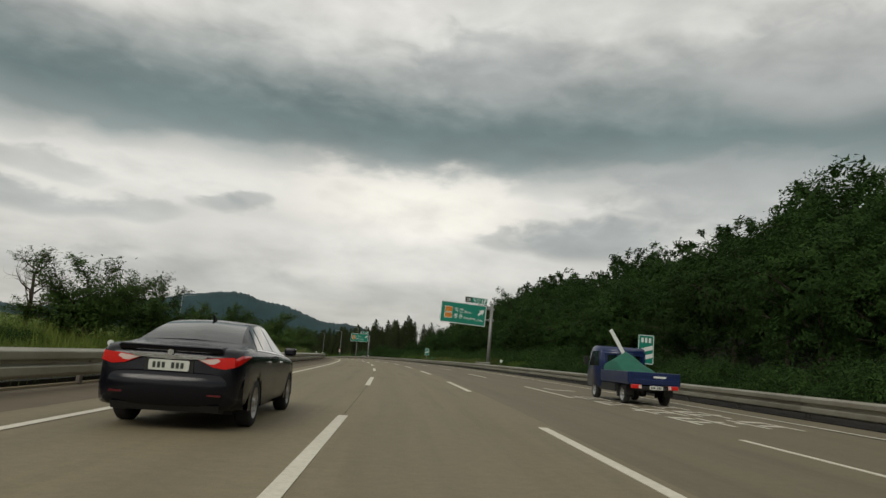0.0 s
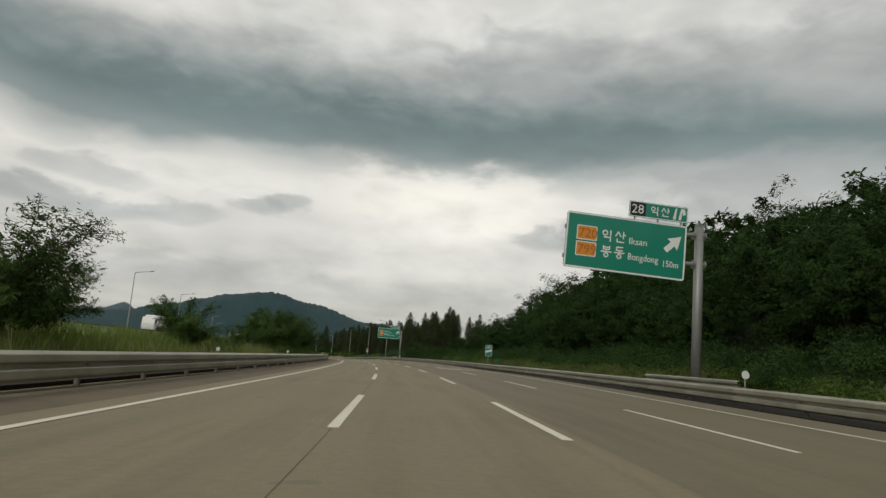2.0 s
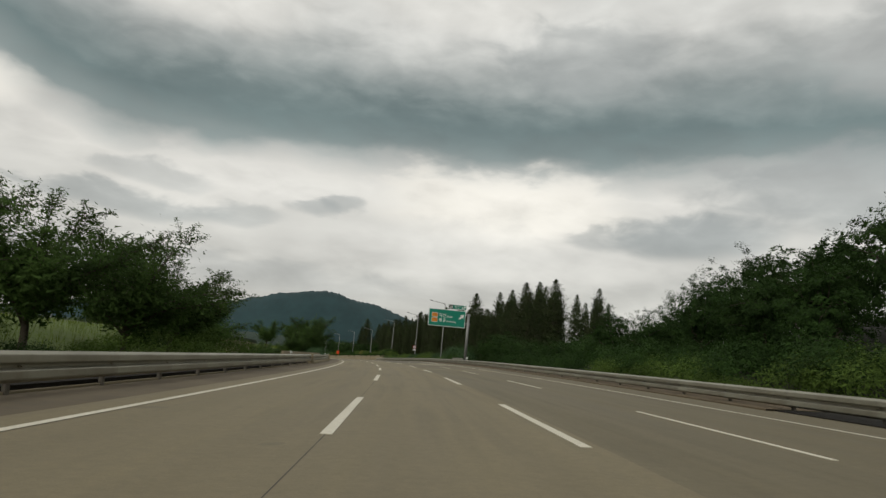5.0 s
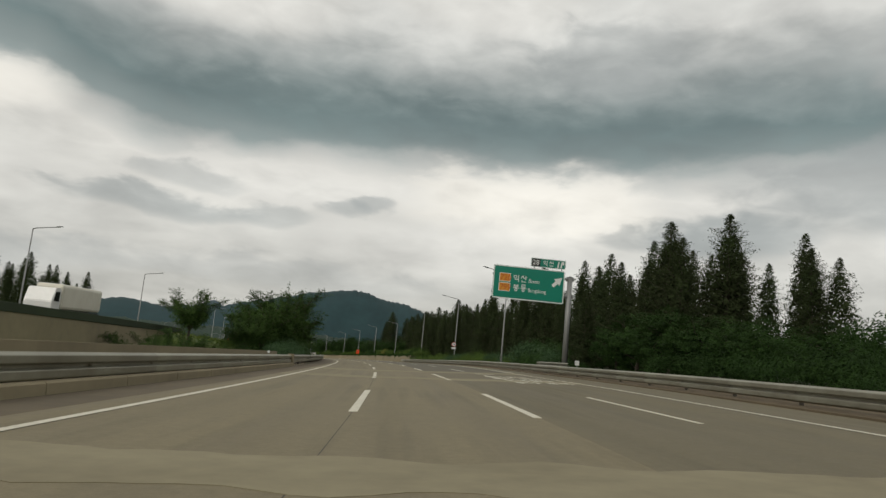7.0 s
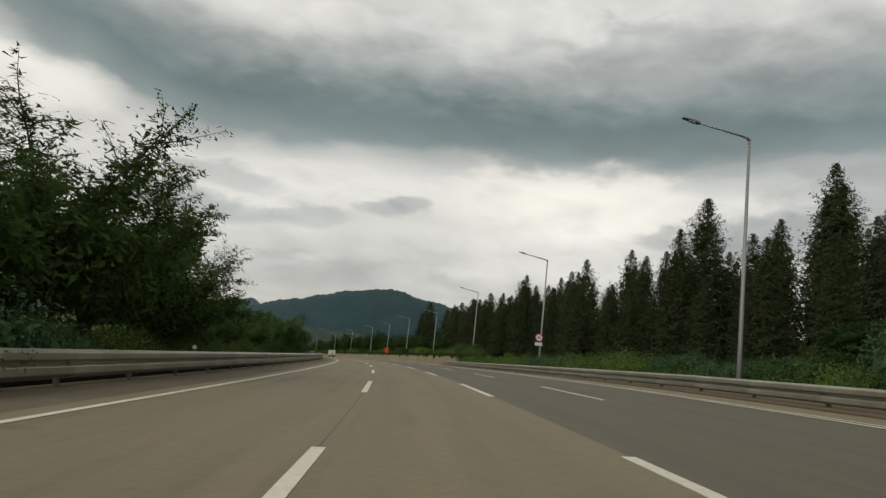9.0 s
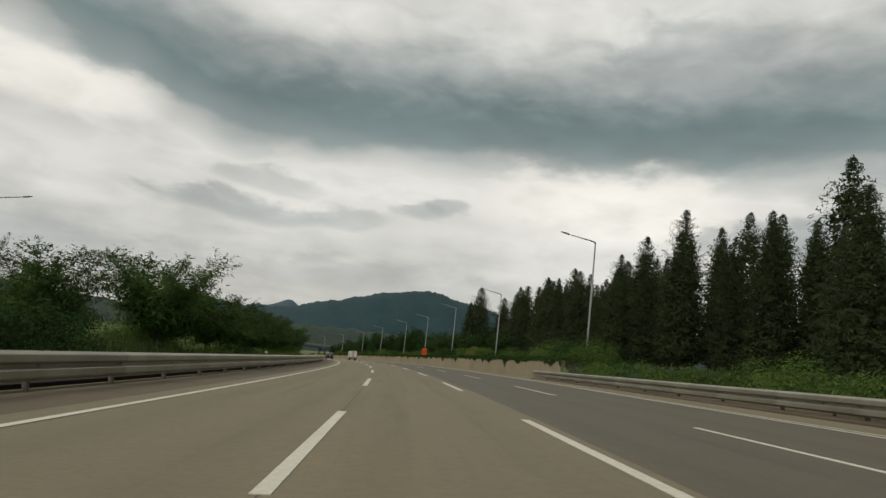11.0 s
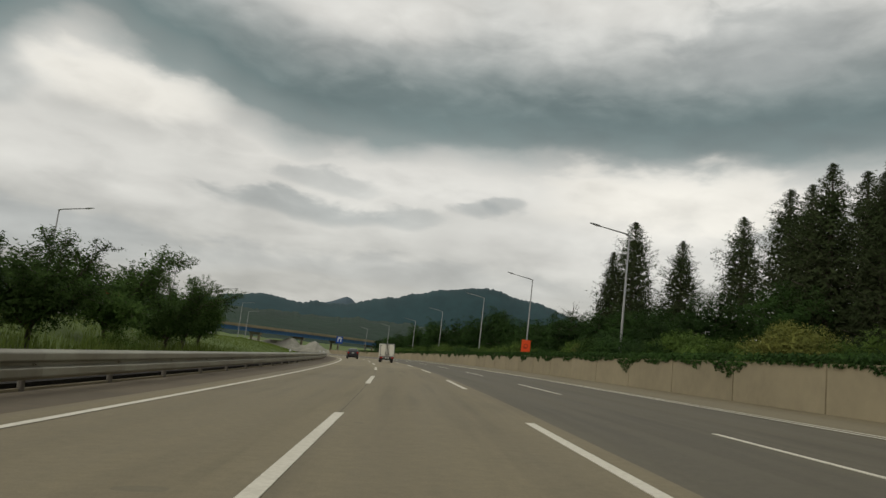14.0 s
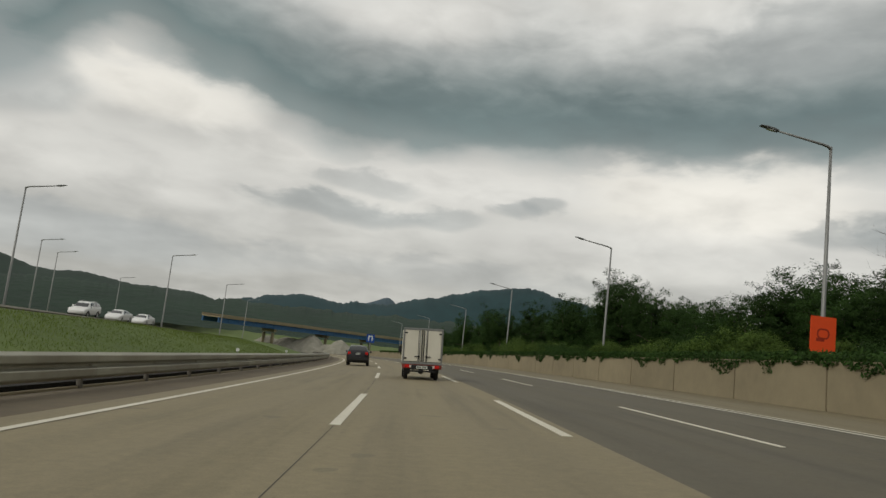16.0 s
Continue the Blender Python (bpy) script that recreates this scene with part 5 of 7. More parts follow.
# creeper hanging over the retaining wall
def creeper():
    pts, face = [], []
    s = WALL_S
    while s < 640:
        reach = 0.26 + 1.0 * max(0, noise.noise(Vector((s * 0.33, 2, 0)))) + 0.8 * max(0, noise.noise(Vector((s * 1.1, 7, 0)))) ** 1.3
        for i in range(40):
            f = RNG.random()
            h = 1.84 - (f ** 1.2) * reach
            u = WALL_U - 0.06 - 0.10 * RNG.random() if h < 1.62 else WALL_U + RNG.uniform(-0.16, 0.8)
            p = at(s + RNG.uniform(-0.25, 0.25), u, h + (RNG.uniform(0, 0.16) if h >= 1.6 else 0))
            pts.append(p)
            face.append((-0.7, -0.2, 0.6))
        s += 0.21
    me = leaf_mesh("creeper", np.array(pts), np.array(face), 0.085, M_LEAF, 1.2)
    tagged(new("creeper", me), "dark creeper trailing over the top of the concrete wall", "creeper", "", "stuff")


creeper()


# a leafless tree among the scrub above the wall
def bare_tree(s, u, height):
    bm = bmesh.new()
    tips = []
    tube(bm, [(0, 0, -0.3), (0.1, 0.05, height * 0.35), (0.05, 0.1, height * 0.7), (0.25, 0.1, height)], [0.11, 0.085, 0.05, 0.012], 7, False)
    trunk = mesh_of(bm, "trunk", M_BARK, False)
    bm = bmesh.new()
    for i in range(12):
        z = height * (0.3 + 0.055 * i)
        w = i * 2.4
        limb(bm, Vector((0.07, 0.06, z)), Vector((math.cos(w), math.sin(w), 0.7)).normalized(), height * 0.34 * (1.15 - 0.05 * i), 0.04, 0.16, tips, 2)
    t = thing("tree", on_ground(s, u, 20), "leafless grey tree with thin bare branches", "tree")
    piece("trunk", trunk, t)
    piece("crown", mesh_of(bm, "crown", M_BARK, False), t, None, "thin bare twigs")


bare_tree(453.8, 23.6, 6.9)
bare_tree(28.5, -15.0, 3.3)


def grass(name, mat, count, s_lo, s_hi, u_lo, u_hi, tall, label, near=1.0):
    """Blades and tufts as bent slivers, denser beside the rail."""
    s = RNG.uniform(s_lo, s_hi, count)
    u = u_lo + (u_hi - u_lo) * RNG.random(count) ** near
    verts = np.empty((count, 5, 3), dtype=np.float32)
    for i in range(count):
        x, y = xy(s[i], u[i])
        p = np.array([x, y, ground(s[i], u[i]) - 0.03])
        clump = 0.6 + 0.8 * max(0.0, 0.5 + noise.noise(Vector((s[i] * 0.35, u[i] * 0.5, 5))))
        h = tall * RNG.uniform(0.5, 1.2) * clump
        w = RNG.uniform(0.007, 0.015) * (1 + 0.5 * tall)
        a = RNG.uniform(0, math.pi)
        d = np.array([math.cos(a), math.sin(a), 0]) * w
        bend = RNG.normal(0, 0.28 * h, 2)
        verts[i] = [p - d, p + d, p + [bend[0] * 0.4, bend[1] * 0.4, h * 0.6] + d * 0.7, p + [bend[0] * 0.4, bend[1] * 0.4, h * 0.6] - d * 0.7, p + [bend[0], bend[1], h]]
    me = bpy.data.meshes.new(name)
    base = np.arange(count) * 5
    faces = [f for b in base.tolist() for f in ((b, b + 1, b + 2, b + 3), (b + 3, b + 2, b + 4))]
    me.from_pydata(verts.reshape(-1, 3).tolist(), [], faces)
    me.materials.append(mat)
    tagged(new(name, me), label, "grass", "", "stuff")


grass("grass", M_GRASS, 40000, -6, 405, -18.5, -9.0, 0.38, "tall green grass on the median bank", 1.5)
grass("grass", M_GRASS, 45000, 405, 520, -19.5, -9.0, 0.15, "short bright grass on the median bank", 1.2)
grass("grass", M_GRASS_SHADED, 14000, -6, 345, 13.9, 16.8, 0.35, "rough green grass behind the guard rail")
grass("tall_grass", M_GRASS, 34000, -6, 120, -14.5, -9.1, 0.85, "dense tall bright grass behind the guard rail", 1.3)
grass("tall_grass", M_GRASS, 9000, 330, 420, -12.5, -8.9, 0.75, "dense bright grass before the median trees", 1.3)
grass("tall_grass", M_GRASS_SHADED, 9000, 236, 330, -13, -8.9, 0.8, "dense tall grass under the median trees", 1.3)
grass("weeds", M_GRASS_SHADED, 2600, 3, 22, -8.6, -7.25, 0.62, "dark green weeds growing under the guard rail")
grass("reeds", M_REED, 1100, 40, 120, -11.8, -9.4, 1.15, "pale seed heads of tall grass beside the rail")

# ---- lamps, signs and the far bridge ----
def lamp_meshes(height):
    bm = bmesh.new()
    tube(bm, [(0, 0, -2.0), (0, 0, 0.5), (0, 0, height)], [0.115, 0.105, 0.06], 12)
    pole = mesh_of(bm, "pole", M_POLE, False)
    bm = bmesh.new()
    tube(bm, [(0.03, 0, height - 0.16), (-0.12, 0, height + 0.0), (-0.4, 0, height + 0.07), (-2.6, 0, height + 0.42)], [0.065, 0.066, 0.06, 0.04], 8)
    arm = mesh_of(bm, "arm", M_POLE, False)
    bm = bmesh.new()
    prism(bm, [(-2.42, height + 0.36), (-2.45, height + 0.44), (-2.62, height + 0.50), (-2.98, height + 0.555), (-3.24, height + 0.565), (-3.28, height + 0.54), (-2.98, height + 0.47), (-2.5, height + 0.36)], -0.12, 0.12, "y")
    bmesh.ops.bevel(bm, geom=bm.edges[:], offset=0.015, segments=1, affect="EDGES")
    head_ = mesh_of(bm, "lamp_head", M_LAMP)
    bm = bmesh.new()
    prism(bm, [(-2.60, height + 0.378), (-2.95, height + 0.455), (-2.95, height + 0.430), (-2.62, height + 0.358)], -0.09, 0.09, "y")
    return pole, arm, head_, mesh_of(bm, "lens", M_LENS)


def street_lamp(meshes, m, label, group):
    t = thing("street_lamp", m, label, "street lamp", group)
    piece("pole", meshes[0], t)
    piece("arm", meshes[1], t)
    h = piece("lamp_head", meshes[2], t)
    piece("lens", meshes[3], h)
    return t


TALL_LAMP = lamp_meshes(10.6)
for s, u, top in ((266, 15.2, 11.6), (307, 16.6, 11.9), (348.6, 17.5, 12.4), (387, 17.6, 11.1), (421.5, 17.5, 11.4), (452, 17.6, 11.1), (480, 17.5, 11.0), (518, 17.6, 10.9), (551, 17.6, 10.2), (590, 17.6, 10.2), (628, 17.6, 10.2)):
    z = top - 10.6
    lamp = street_lamp(TALL_LAMP, upright(s, u, z), "tall grey lamp post with one long arm over the road", "lamps on the outer side")
for s, u in ((110, -42.5), (146.5, -42.3), (177, -41.6), (222, -41.5), (267, -41.2), (312, -40), (357, -38), (400, -36), (441, -34), (483.5, -32.3), (523, -30.2), (562, -28.2), (602, -27)):
    z = ground(s, u) - at(s, u).z
    street_lamp(TALL_LAMP, upright(s, u, z - 0.5, 180), "tall grey lamp post beside the opposite carriageway", "lamps on the far side")
for s, u in ((534, -52), (552, -56), (596, -56)):
    z = ground(s, u) - at(s, u).z
    street_lamp(TALL_LAMP, upright(s, u, z, 180), "grey lamp post on the far slip road", "lamps on the far side")


def plate(bm, x0, x1, z0, z1, y0, y1, r=0.08):
    """A sheet with rounded corners in the xz plane."""
    out = []
    for cx, cz, w0 in ((x1 - r, z1 - r, 0), (x0 + r, z1 - r, 90), (x0 + r, z0 + r, 180), (x1 - r, z0 + r, 270)):
        for i in range(5):
            w = radians(w0 + 22.5 * i)
            out.append((cx + r * math.cos(w), cz + r * math.sin(w)))
    return prism(bm, out, y0, y1, "y")


def frame_band(bm, x0, x1, z0, z1, y, wide, r=0.08):
    """A rounded border line lying on a plate's face."""
    def ring(a):
        out = []
        rr = max(0.01, r - a)
        for cx, cz, w0 in ((x1 - a - rr, z1 - a - rr, 0), (x0 + a + rr, z1 - a - rr, 90), (x0 + a + rr, z0 + a + rr, 180), (x1 - a - rr, z0 + a + rr, 270)):
            for i in range(5):
                w = radians(w0 + 22.5 * i)
                out.append(bm.verts.new((cx + rr * math.cos(w), y, cz + rr * math.sin(w))))
        return out
    o, i = ring(0.0), ring(wide)
    n = len(o)
    for k in range(n):
        bm.faces.new((o[k], o[(k + 1) % n], i[(k + 1) % n], i[k]))
    return bm


def bars(bm, strokes, x, z, size, y):
    """Strokes (x0, z0, x1, z1, width) in a unit box, as thin raised bars."""
    for x0, z0, x1, z1, w in strokes:
        a, b = Vector((x + x0 * size, 0, z + z0 * size)), Vector((x + x1 * size, 0, z + z1 * size))
        d = (b - a).normalized()
        q = Vector((-d.z, 0, d.x)) * w * size / 2
        vs = [bm.verts.new((p.x, y, p.z)) for p in (a - q, b - q, b + q, a + q)]
        bm.faces.new(vs)
    return bm


def ring_stroke(cx, cz, r, w, n=14):
    pts = [(cx + r * math.cos(2 * math.pi * i / n), cz + r * math.sin(2 * math.pi * i / n)) for i in range(n + 1)]
    return [(*a, *b, w) for a, b in zip(pts, pts[1:])]


W_ = 0.11
# the four syllables of the two place names, drawn stroke by stroke
SYL_IK = ring_stroke(0.30, 0.72, 0.2, W_) + [(0.78, 0.98, 0.78, 0.44, W_), (0.2, 0.36, 0.8, 0.36, W_), (0.78, 0.38, 0.78, 0.02, W_)]
SYL_SAN = [(0.32, 0.96, 0.08, 0.52, W_), (0.32, 0.92, 0.56, 0.52, W_), (0.76, 0.98, 0.76, 0.38, W_), (0.76, 0.7, 0.96, 0.7, W_), (0.24, 0.36, 0.24, 0.06, W_), (0.2, 0.08, 0.86, 0.08, W_)]
SYL_BONG = [(0.24, 0.98, 0.24, 0.64, W_), (0.76, 0.98, 0.76, 0.64, W_), (0.24, 0.83, 0.76, 0.83, W_), (0.2, 0.66, 0.8, 0.66, W_), (0.5, 0.64, 0.5, 0.48, W_), (0.04, 0.46, 0.96, 0.46, W_)] + ring_stroke(0.5, 0.19, 0.17, W_)
SYL_DONG = [(0.24, 0.96, 0.8, 0.96, W_), (0.26, 0.96, 0.26, 0.68, W_), (0.22, 0.68, 0.82, 0.68, W_), (0.5, 0.66, 0.5, 0.50, W_), (0.04, 0.48, 0.96, 0.48, W_)] + ring_stroke(0.5, 0.19, 0.17, W_)


def exit_sign(s, u_left, wide, low, tall, top_wide, post_u, post_top, with_distance, label, roll=0.0):
    """Cantilevered exit sign: post, two arms, main plate with writing, small exit plate above it."""
    base = min(0.0, ground(s, post_u) - at(s, post_u).z)
    m = upright(s, post_u, 0)
    sign = thing("road_sign", m, label, "road sign", "exit signs")
    x0 = u_left - post_u
    x1, z0, z1 = x0 + wide, low, low + tall
    bm = bmesh.new()
    tube(bm, [(0, 0.25, base - 0.3), (0, 0.25, post_top)], [0.235, 0.20], 16)
    tube(bm, [(0, 0.25, post_top), (0, 0.25, post_top + 0.06)], [0.215, 0.19], 16)
    part("post", bm, M_POLE, sign, "thick grey steel post", True)
    for z in (z0 + 0.35 * tall - 0.25, z0 + tall * 0.78):
        bm = bmesh.new()
        tube(bm, [(0.35, 0.25, z), (x0 + 0.3, 0.25, z)], [0.11, 0.08], 10)
        for x in (-0.27, 0.27):
            tube(bm, [(x - 0.03, 0.25, z), (x + 0.03, 0.25, z)], [0.19, 0.19], 12)
        part("arm", bm, M_POLE, sign)
    bm = bmesh.new()
    plate(bm, x0, x1, z0, z1, -0.02, 0.02, 0.12)
    main = part("sign_plate", bm, M_SIGN, sign, "green plate with white border")
    for x in (x0 + 0.5, (x0 + x1) / 2, x1 - 0.5):
        part("bracket", box(bmesh.new(), x - 0.04, x + 0.04, 0.022, 0.09, z0 + 0.15, z1 - 0.1), M_POLE, main)
    for z in (z0 + 0.5, z0 + tall * 0.72):
        part("bracket", box(bmesh.new(), x0 - 0.05, x0 + 0.3, 0.024, 0.10, z - 0.09, z + 0.09), M_POLE, main)
    bm = bmesh.new()
    frame_band(bm, x0 + 0.01, x1 - 0.01, z0 + 0.01, z1 - 0.01, -0.024, 0.075, 0.12)
    part("border", bm, M_SIGN_WHITE, main)
    k = tall / 2.6
    # route number panels
    for row, digits in enumerate(("720", "799")):
        zc = z1 - (0.93 + 0.75 * row) * k
        bm = bmesh.new()
        plate(bm, x0 + 0.50, x0 + 1.45, zc - 0.34 * k, zc + 0.34 * k, -0.03, -0.022, 0.05)
        p = part("route_panel", bm, M_SIGN_ORANGE, main, "orange route number panel")
        bm = bmesh.new()
        frame_band(bm, x0 + 0.50, x0 + 1.45, zc - 0.34 * k, zc + 0.34 * k, -0.034, 0.045, 0.05)
        part("border", bm, M_SIGN_WHITE, p)
        piece("digits", text_mesh(digits, 0.60 * k, M_SIGN_RED), p, Matrix.Translation((x0 + 0.58, -0.036, zc - 0.21 * k)))
    for row, (pair, latin) in enumerate((((SYL_IK, SYL_SAN), "Iksan"), ((SYL_BONG, SYL_DONG), "Bongdong"))):
        zc = z1 - (1.21 + 0.73 * row) * k
        for i, syl in enumerate(pair):
            bm = bmesh.new()
            bars(bm, syl, x0 + 1.66 + 0.61 * i, zc, 0.55 * k, -0.026)
            part("syllable", bm, M_SIGN_WHITE, main)
        piece("lettering", text_mesh(latin, 0.44 * k, M_SIGN_WHITE, shear=1.0 if row == 0 else 0.82), main, Matrix.Translation((x0 + 2.94, -0.026, zc + 0.02)))
    if with_distance:
        piece("lettering", text_mesh("150m", 0.42 * k, M_SIGN_WHITE, shear=0.85), main, Matrix.Translation((x1 - 1.10, -0.026, z0 + 0.56 * k)))
    bm = bmesh.new()
    cx, cz, a = x1 - 0.66, z1 - 0.95 * k, 0.41 * k
    out = [(-1, -0.55), (-0.55, -1), (0.25, -0.2), (0.6, -0.62), (1.0, 1.0), (-0.62, 0.6), (-0.2, 0.25)]
    vs = [bm.verts.new((cx + a * p, -0.026, cz + a * q)) for p, q in out]
    bm.faces.new(vs)
    part("arrow", bm, M_SIGN_WHITE, main, "white arrow pointing up to the exit")
    # exit number plate on short brackets
    t0, t1, e0, e1 = x1 - top_wide, x1, z1 + 0.14, z1 + 0.14 + 0.74
    bm = bmesh.new()
    plate(bm, t0, t1, e0, e1, -0.02, 0.02, 0.06)
    small = part("exit_plate", bm, M_SIGN, sign, "small green exit number plate")
    for x in (t0 + 0.3, (t0 + t1) / 2, t1 - 0.3):
        part("bracket", box(bmesh.new(), x - 0.035, x + 0.035, 0.022, 0.06, z1 - 0.3, e1 - 0.1), M_POLE, small)
    bm = bmesh.new()
    frame_band(bm, t0 + 0.01, t1 - 0.01, e0 + 0.01, e1 - 0.01, -0.024, 0.04, 0.06)
    part("border", bm, M_SIGN_WHITE, small)
    bm = bmesh.new()
    plate(bm, t0 + 0.06, t0 + 0.78, e0 + 0.06, e1 - 0.06, -0.03, -0.022, 0.04)
    num = part("number_panel", bm, M_SIGN_BLACK, small, "black exit number panel")
    piece("digits", text_mesh("28", 0.60, M_SIGN_WHITE), num, Matrix.Translation((t0 + 0.10, -0.034, e0 + 0.17)))
    for i, syl in enumerate((SYL_IK, SYL_SAN)):
        bm = bmesh.new()
        bars(bm, syl, t0 + 1.0 + 0.5 * i, e0 + 0.15, 0.44, -0.026)
        part("syllable", bm, M_SIGN_WHITE, small)
    bm = bmesh.new()
    for x, tilt in ((t1 - 0.62, 0.10), (t1 - 0.36, 0.10)):
        vs = [bm.verts.new(p) for p in ((x - 0.10, -0.026, e0 + 0.10), (x + 0.04, -0.026, e0 + 0.10), (x + 0.06 + tilt * 0.3, -0.026, e1 - 0.10), (x - 0.02 + tilt * 0.3, -0.026, e1 - 0.10))]
        bm.faces.new(vs)
    vs = [bm.verts.new(p) for p in ((t1 - 0.24, -0.026, e0 + 0.32), (t1 - 0.10, -0.026, e0 + 0.40), (t1 - 0.16, -0.026, e1 - 0.10), (t1 - 0.32, -0.026, e1 - 0.12))]
    bm.faces.new(vs)
    part("exit_symbol", bm, M_SIGN_WHITE, small)
    hang = Matrix.Translation((x0, 0, z1)) @ Matrix.Rotation(radians(roll), 4, "Y") @ Matrix.Translation((-x0, 0, -z1))
    main.matrix_basis, small.matrix_basis = hang, hang
    return sign


exit_sign(82.0, 7.15, 5.66, 5.38, 2.58, 2.80, 13.5, 7.85, True, "large green exit sign hanging from a grey post", 2.2)
exit_sign(238.0, 8.0, 5.98, 5.60, 2.72, 2.92, 14.5, 7.9, False, "large green exit sign at the slip road")


def countdown_sign(s, u, slashes, label, low=1.42, tall=1.5, words=""):
    m = upright(s, u, 0)
    sign = thing("countdown_sign", m, label, "road sign", "countdown signs")
    base = ground(s, u) - at(s, u).z
    bm = bmesh.new()
    tube(bm, [(0, 0.06, base - 0.3), (0, 0.06, low + tall - 0.2)], [0.04, 0.04], 10)
    part("post", bm, M_POLE, sign, "", True)
    bm = bmesh.new()
    plate(bm, -0.42, 0.42, low, low + tall, -0.015, 0.015, 0.06)
    p = part("sign_plate", bm, M_SIGN, sign, "tall green plate with white slashes")
    bm = bmesh.new()
    frame_band(bm, -0.41, 0.41, low + 0.01, low + tall - 0.01, -0.018, 0.035, 0.06)
    part("border", bm, M_SIGN_WHITE, p)
    for i in range(slashes):
        z = low + 0.14 + 0.40 * i + (0.25 if slashes == 1 else 0)
        bm = bmesh.new()
        vs = [bm.verts.new(q) for q in ((-0.36, -0.02, z), (0.36, -0.02, z + 0.22), (0.36, -0.02, z + 0.44), (-0.36, -0.02, z + 0.22))]
        bm.faces.new(vs)
        part("slash", bm, M_SIGN_WHITE, p)
    if words:
        piece("digits", text_mesh(words, 0.42, M_SIGN_WHITE, shear=0.95), p, Matrix.Translation((-0.33, -0.021, low + tall - 0.43)))
    for x in (-0.2, 0.0, 0.2) if not words else ():
        part("marking_bar", box(bmesh.new(), x - 0.06, x + 0.06, -0.021, -0.016, low + tall - 0.40, low + tall - 0.16), M_SIGN_WHITE, p)


countdown_sign(34.0, 12.9, 2, "green countdown sign with two white slashes on a post")
countdown_sign(133.5, 12.9, 1, "green countdown sign with one white slash on a post", 1.6, 1.35, "100")


def small_plate(name, s, u, low, wide, tall, mat, label, category, round_=False, group=""):
    m = upright(s, u, 0)
    t = thing(name, m, label, category, group)
    base = ground(s, u) - at(s, u).z
    bm = bmesh.new()
    tube(bm, [(0, 0.04, base - 0.2), (0, 0.04, low + tall * 0.7)], [0.028, 0.028], 8)
    part("post", bm, M_POLE, t, "", True)
    bm = bmesh.new()
    if round_:
        tube(bm, [(0, -0.012, low + tall / 2), (0, 0.012, low + tall / 2)], [wide / 2, wide / 2], 24)
    else:
        plate(bm, -wide / 2, wide / 2, low, low + tall, -0.012, 0.012, 0.04)
    part("sign_plate", bm, mat, t)
    return t


small_plate("distance_marker", 134.5, 14.2, 0.75, 0.5, 0.5, M_SIGN, "small green distance plate behind the rail", "marker")
small_plate("distance_marker", 232.0, 13.6, 0.75, 0.32, 0.34, M_SIGN_WHITE, "small pale plate on a short post behind the rail", "marker")
small_plate("delineator", 80.0, 14.6, 0.95, 0.34, 0.34, M_SIGN_WHITE, "small round reflector on a short post", "marker", True, "delineators")
# speed limit plate on the second lamp
sp = thing("speed_limit_sign", upright(307, 16.35, 0), "round white speed limit sign with a red rim", "road sign")
bm = bmesh.new()
tube(bm, [(0, -0.15, 3.6), (0, -0.12, 3.6)], [0.42, 0.42], 28)
part("rim", bm, material("red_sign_rim", (0.5, 0.02, 0.02), bump=0.0, rough=0.45), sp, "red rim")
bm = bmesh.new()
tube(bm, [(0, -0.156, 3.6), (0, -0.151, 3.6)], [0.33, 0.33], 28)
part("sign_plate", bm, M_SIGN_WHITE, sp)
bm = bmesh.new()
for x in (-0.12, 0.05):
    box(bm, x, x + 0.09, -0.161, -0.157, 3.48, 3.74)
part("marking_bar", bm, M_SIGN_BLACK, sp)
bm = bmesh.new()
plate(bm, -0.4, 0.4, 2.75, 3.08, -0.15, -0.125, 0.03)
part("lower_plate", bm, M_SIGN_WHITE, sp, "small white plate below")
bm = bmesh.new()
box(bm, -0.03, 0.25, -0.125, -0.0, 3.55, 3.62)
part("bracket", bm, M_POLE, sp)

# round reflectors on the left rail posts
for s in (17.5, 80, 100, 140, 180, 225, 262, 330, 370, 420, 455, 470):
    d = thing("delineator", on_road(s, -7.18, 0.74), "small round white reflector on the guard rail", "marker", "delineators")
    bm = bmesh.new()
    tube(bm, [(0, 0, 0), (0, 0, 0.13)], [0.02, 0.02], 8)
    part("stem", bm, M_POLE, d)
    bm = bmesh.new()
    tube(bm, [(0, -0.02, 0.19), (0, 0.02, 0.19)], [0.075, 0.075], 16)
    part("reflector", bm, M_SIGN_WHITE, d)

# bright orange board hung on a lamp post
ob = thing("orange_board", upright(452, 17.45, 0), "bright fluorescent orange board hung on a lamp post", "sign board")
bm = bmesh.new()
plate(bm, -0.50, 0.62, 2.12, 3.62, -0.20, -0.17, 0.05)
brd = part("board", bm, M_ORANGE, ob)
bm = bmesh.new()
frame_band(bm, -0.22, 0.34, 2.66, 3.12, -0.204, 0.07, 0.2)
bars(bm, [(0, 0, 0.45, 0, 0.18)], -0.24, 2.64, 0.8, -0.204)
part("marking", bm, material("dark_orange_print", (0.35, 0.03, 0.01), bump=0.0, rough=0.6), brd, "dark looped marking")
bm = bmesh.new()
box(bm, -0.05, 0.2, -0.17, 0.0, 3.4, 3.46)
box(bm, -0.05, 0.2, -0.17, 0.0, 2.5, 2.56)
part("bracket", bm, M_POLE, ob)


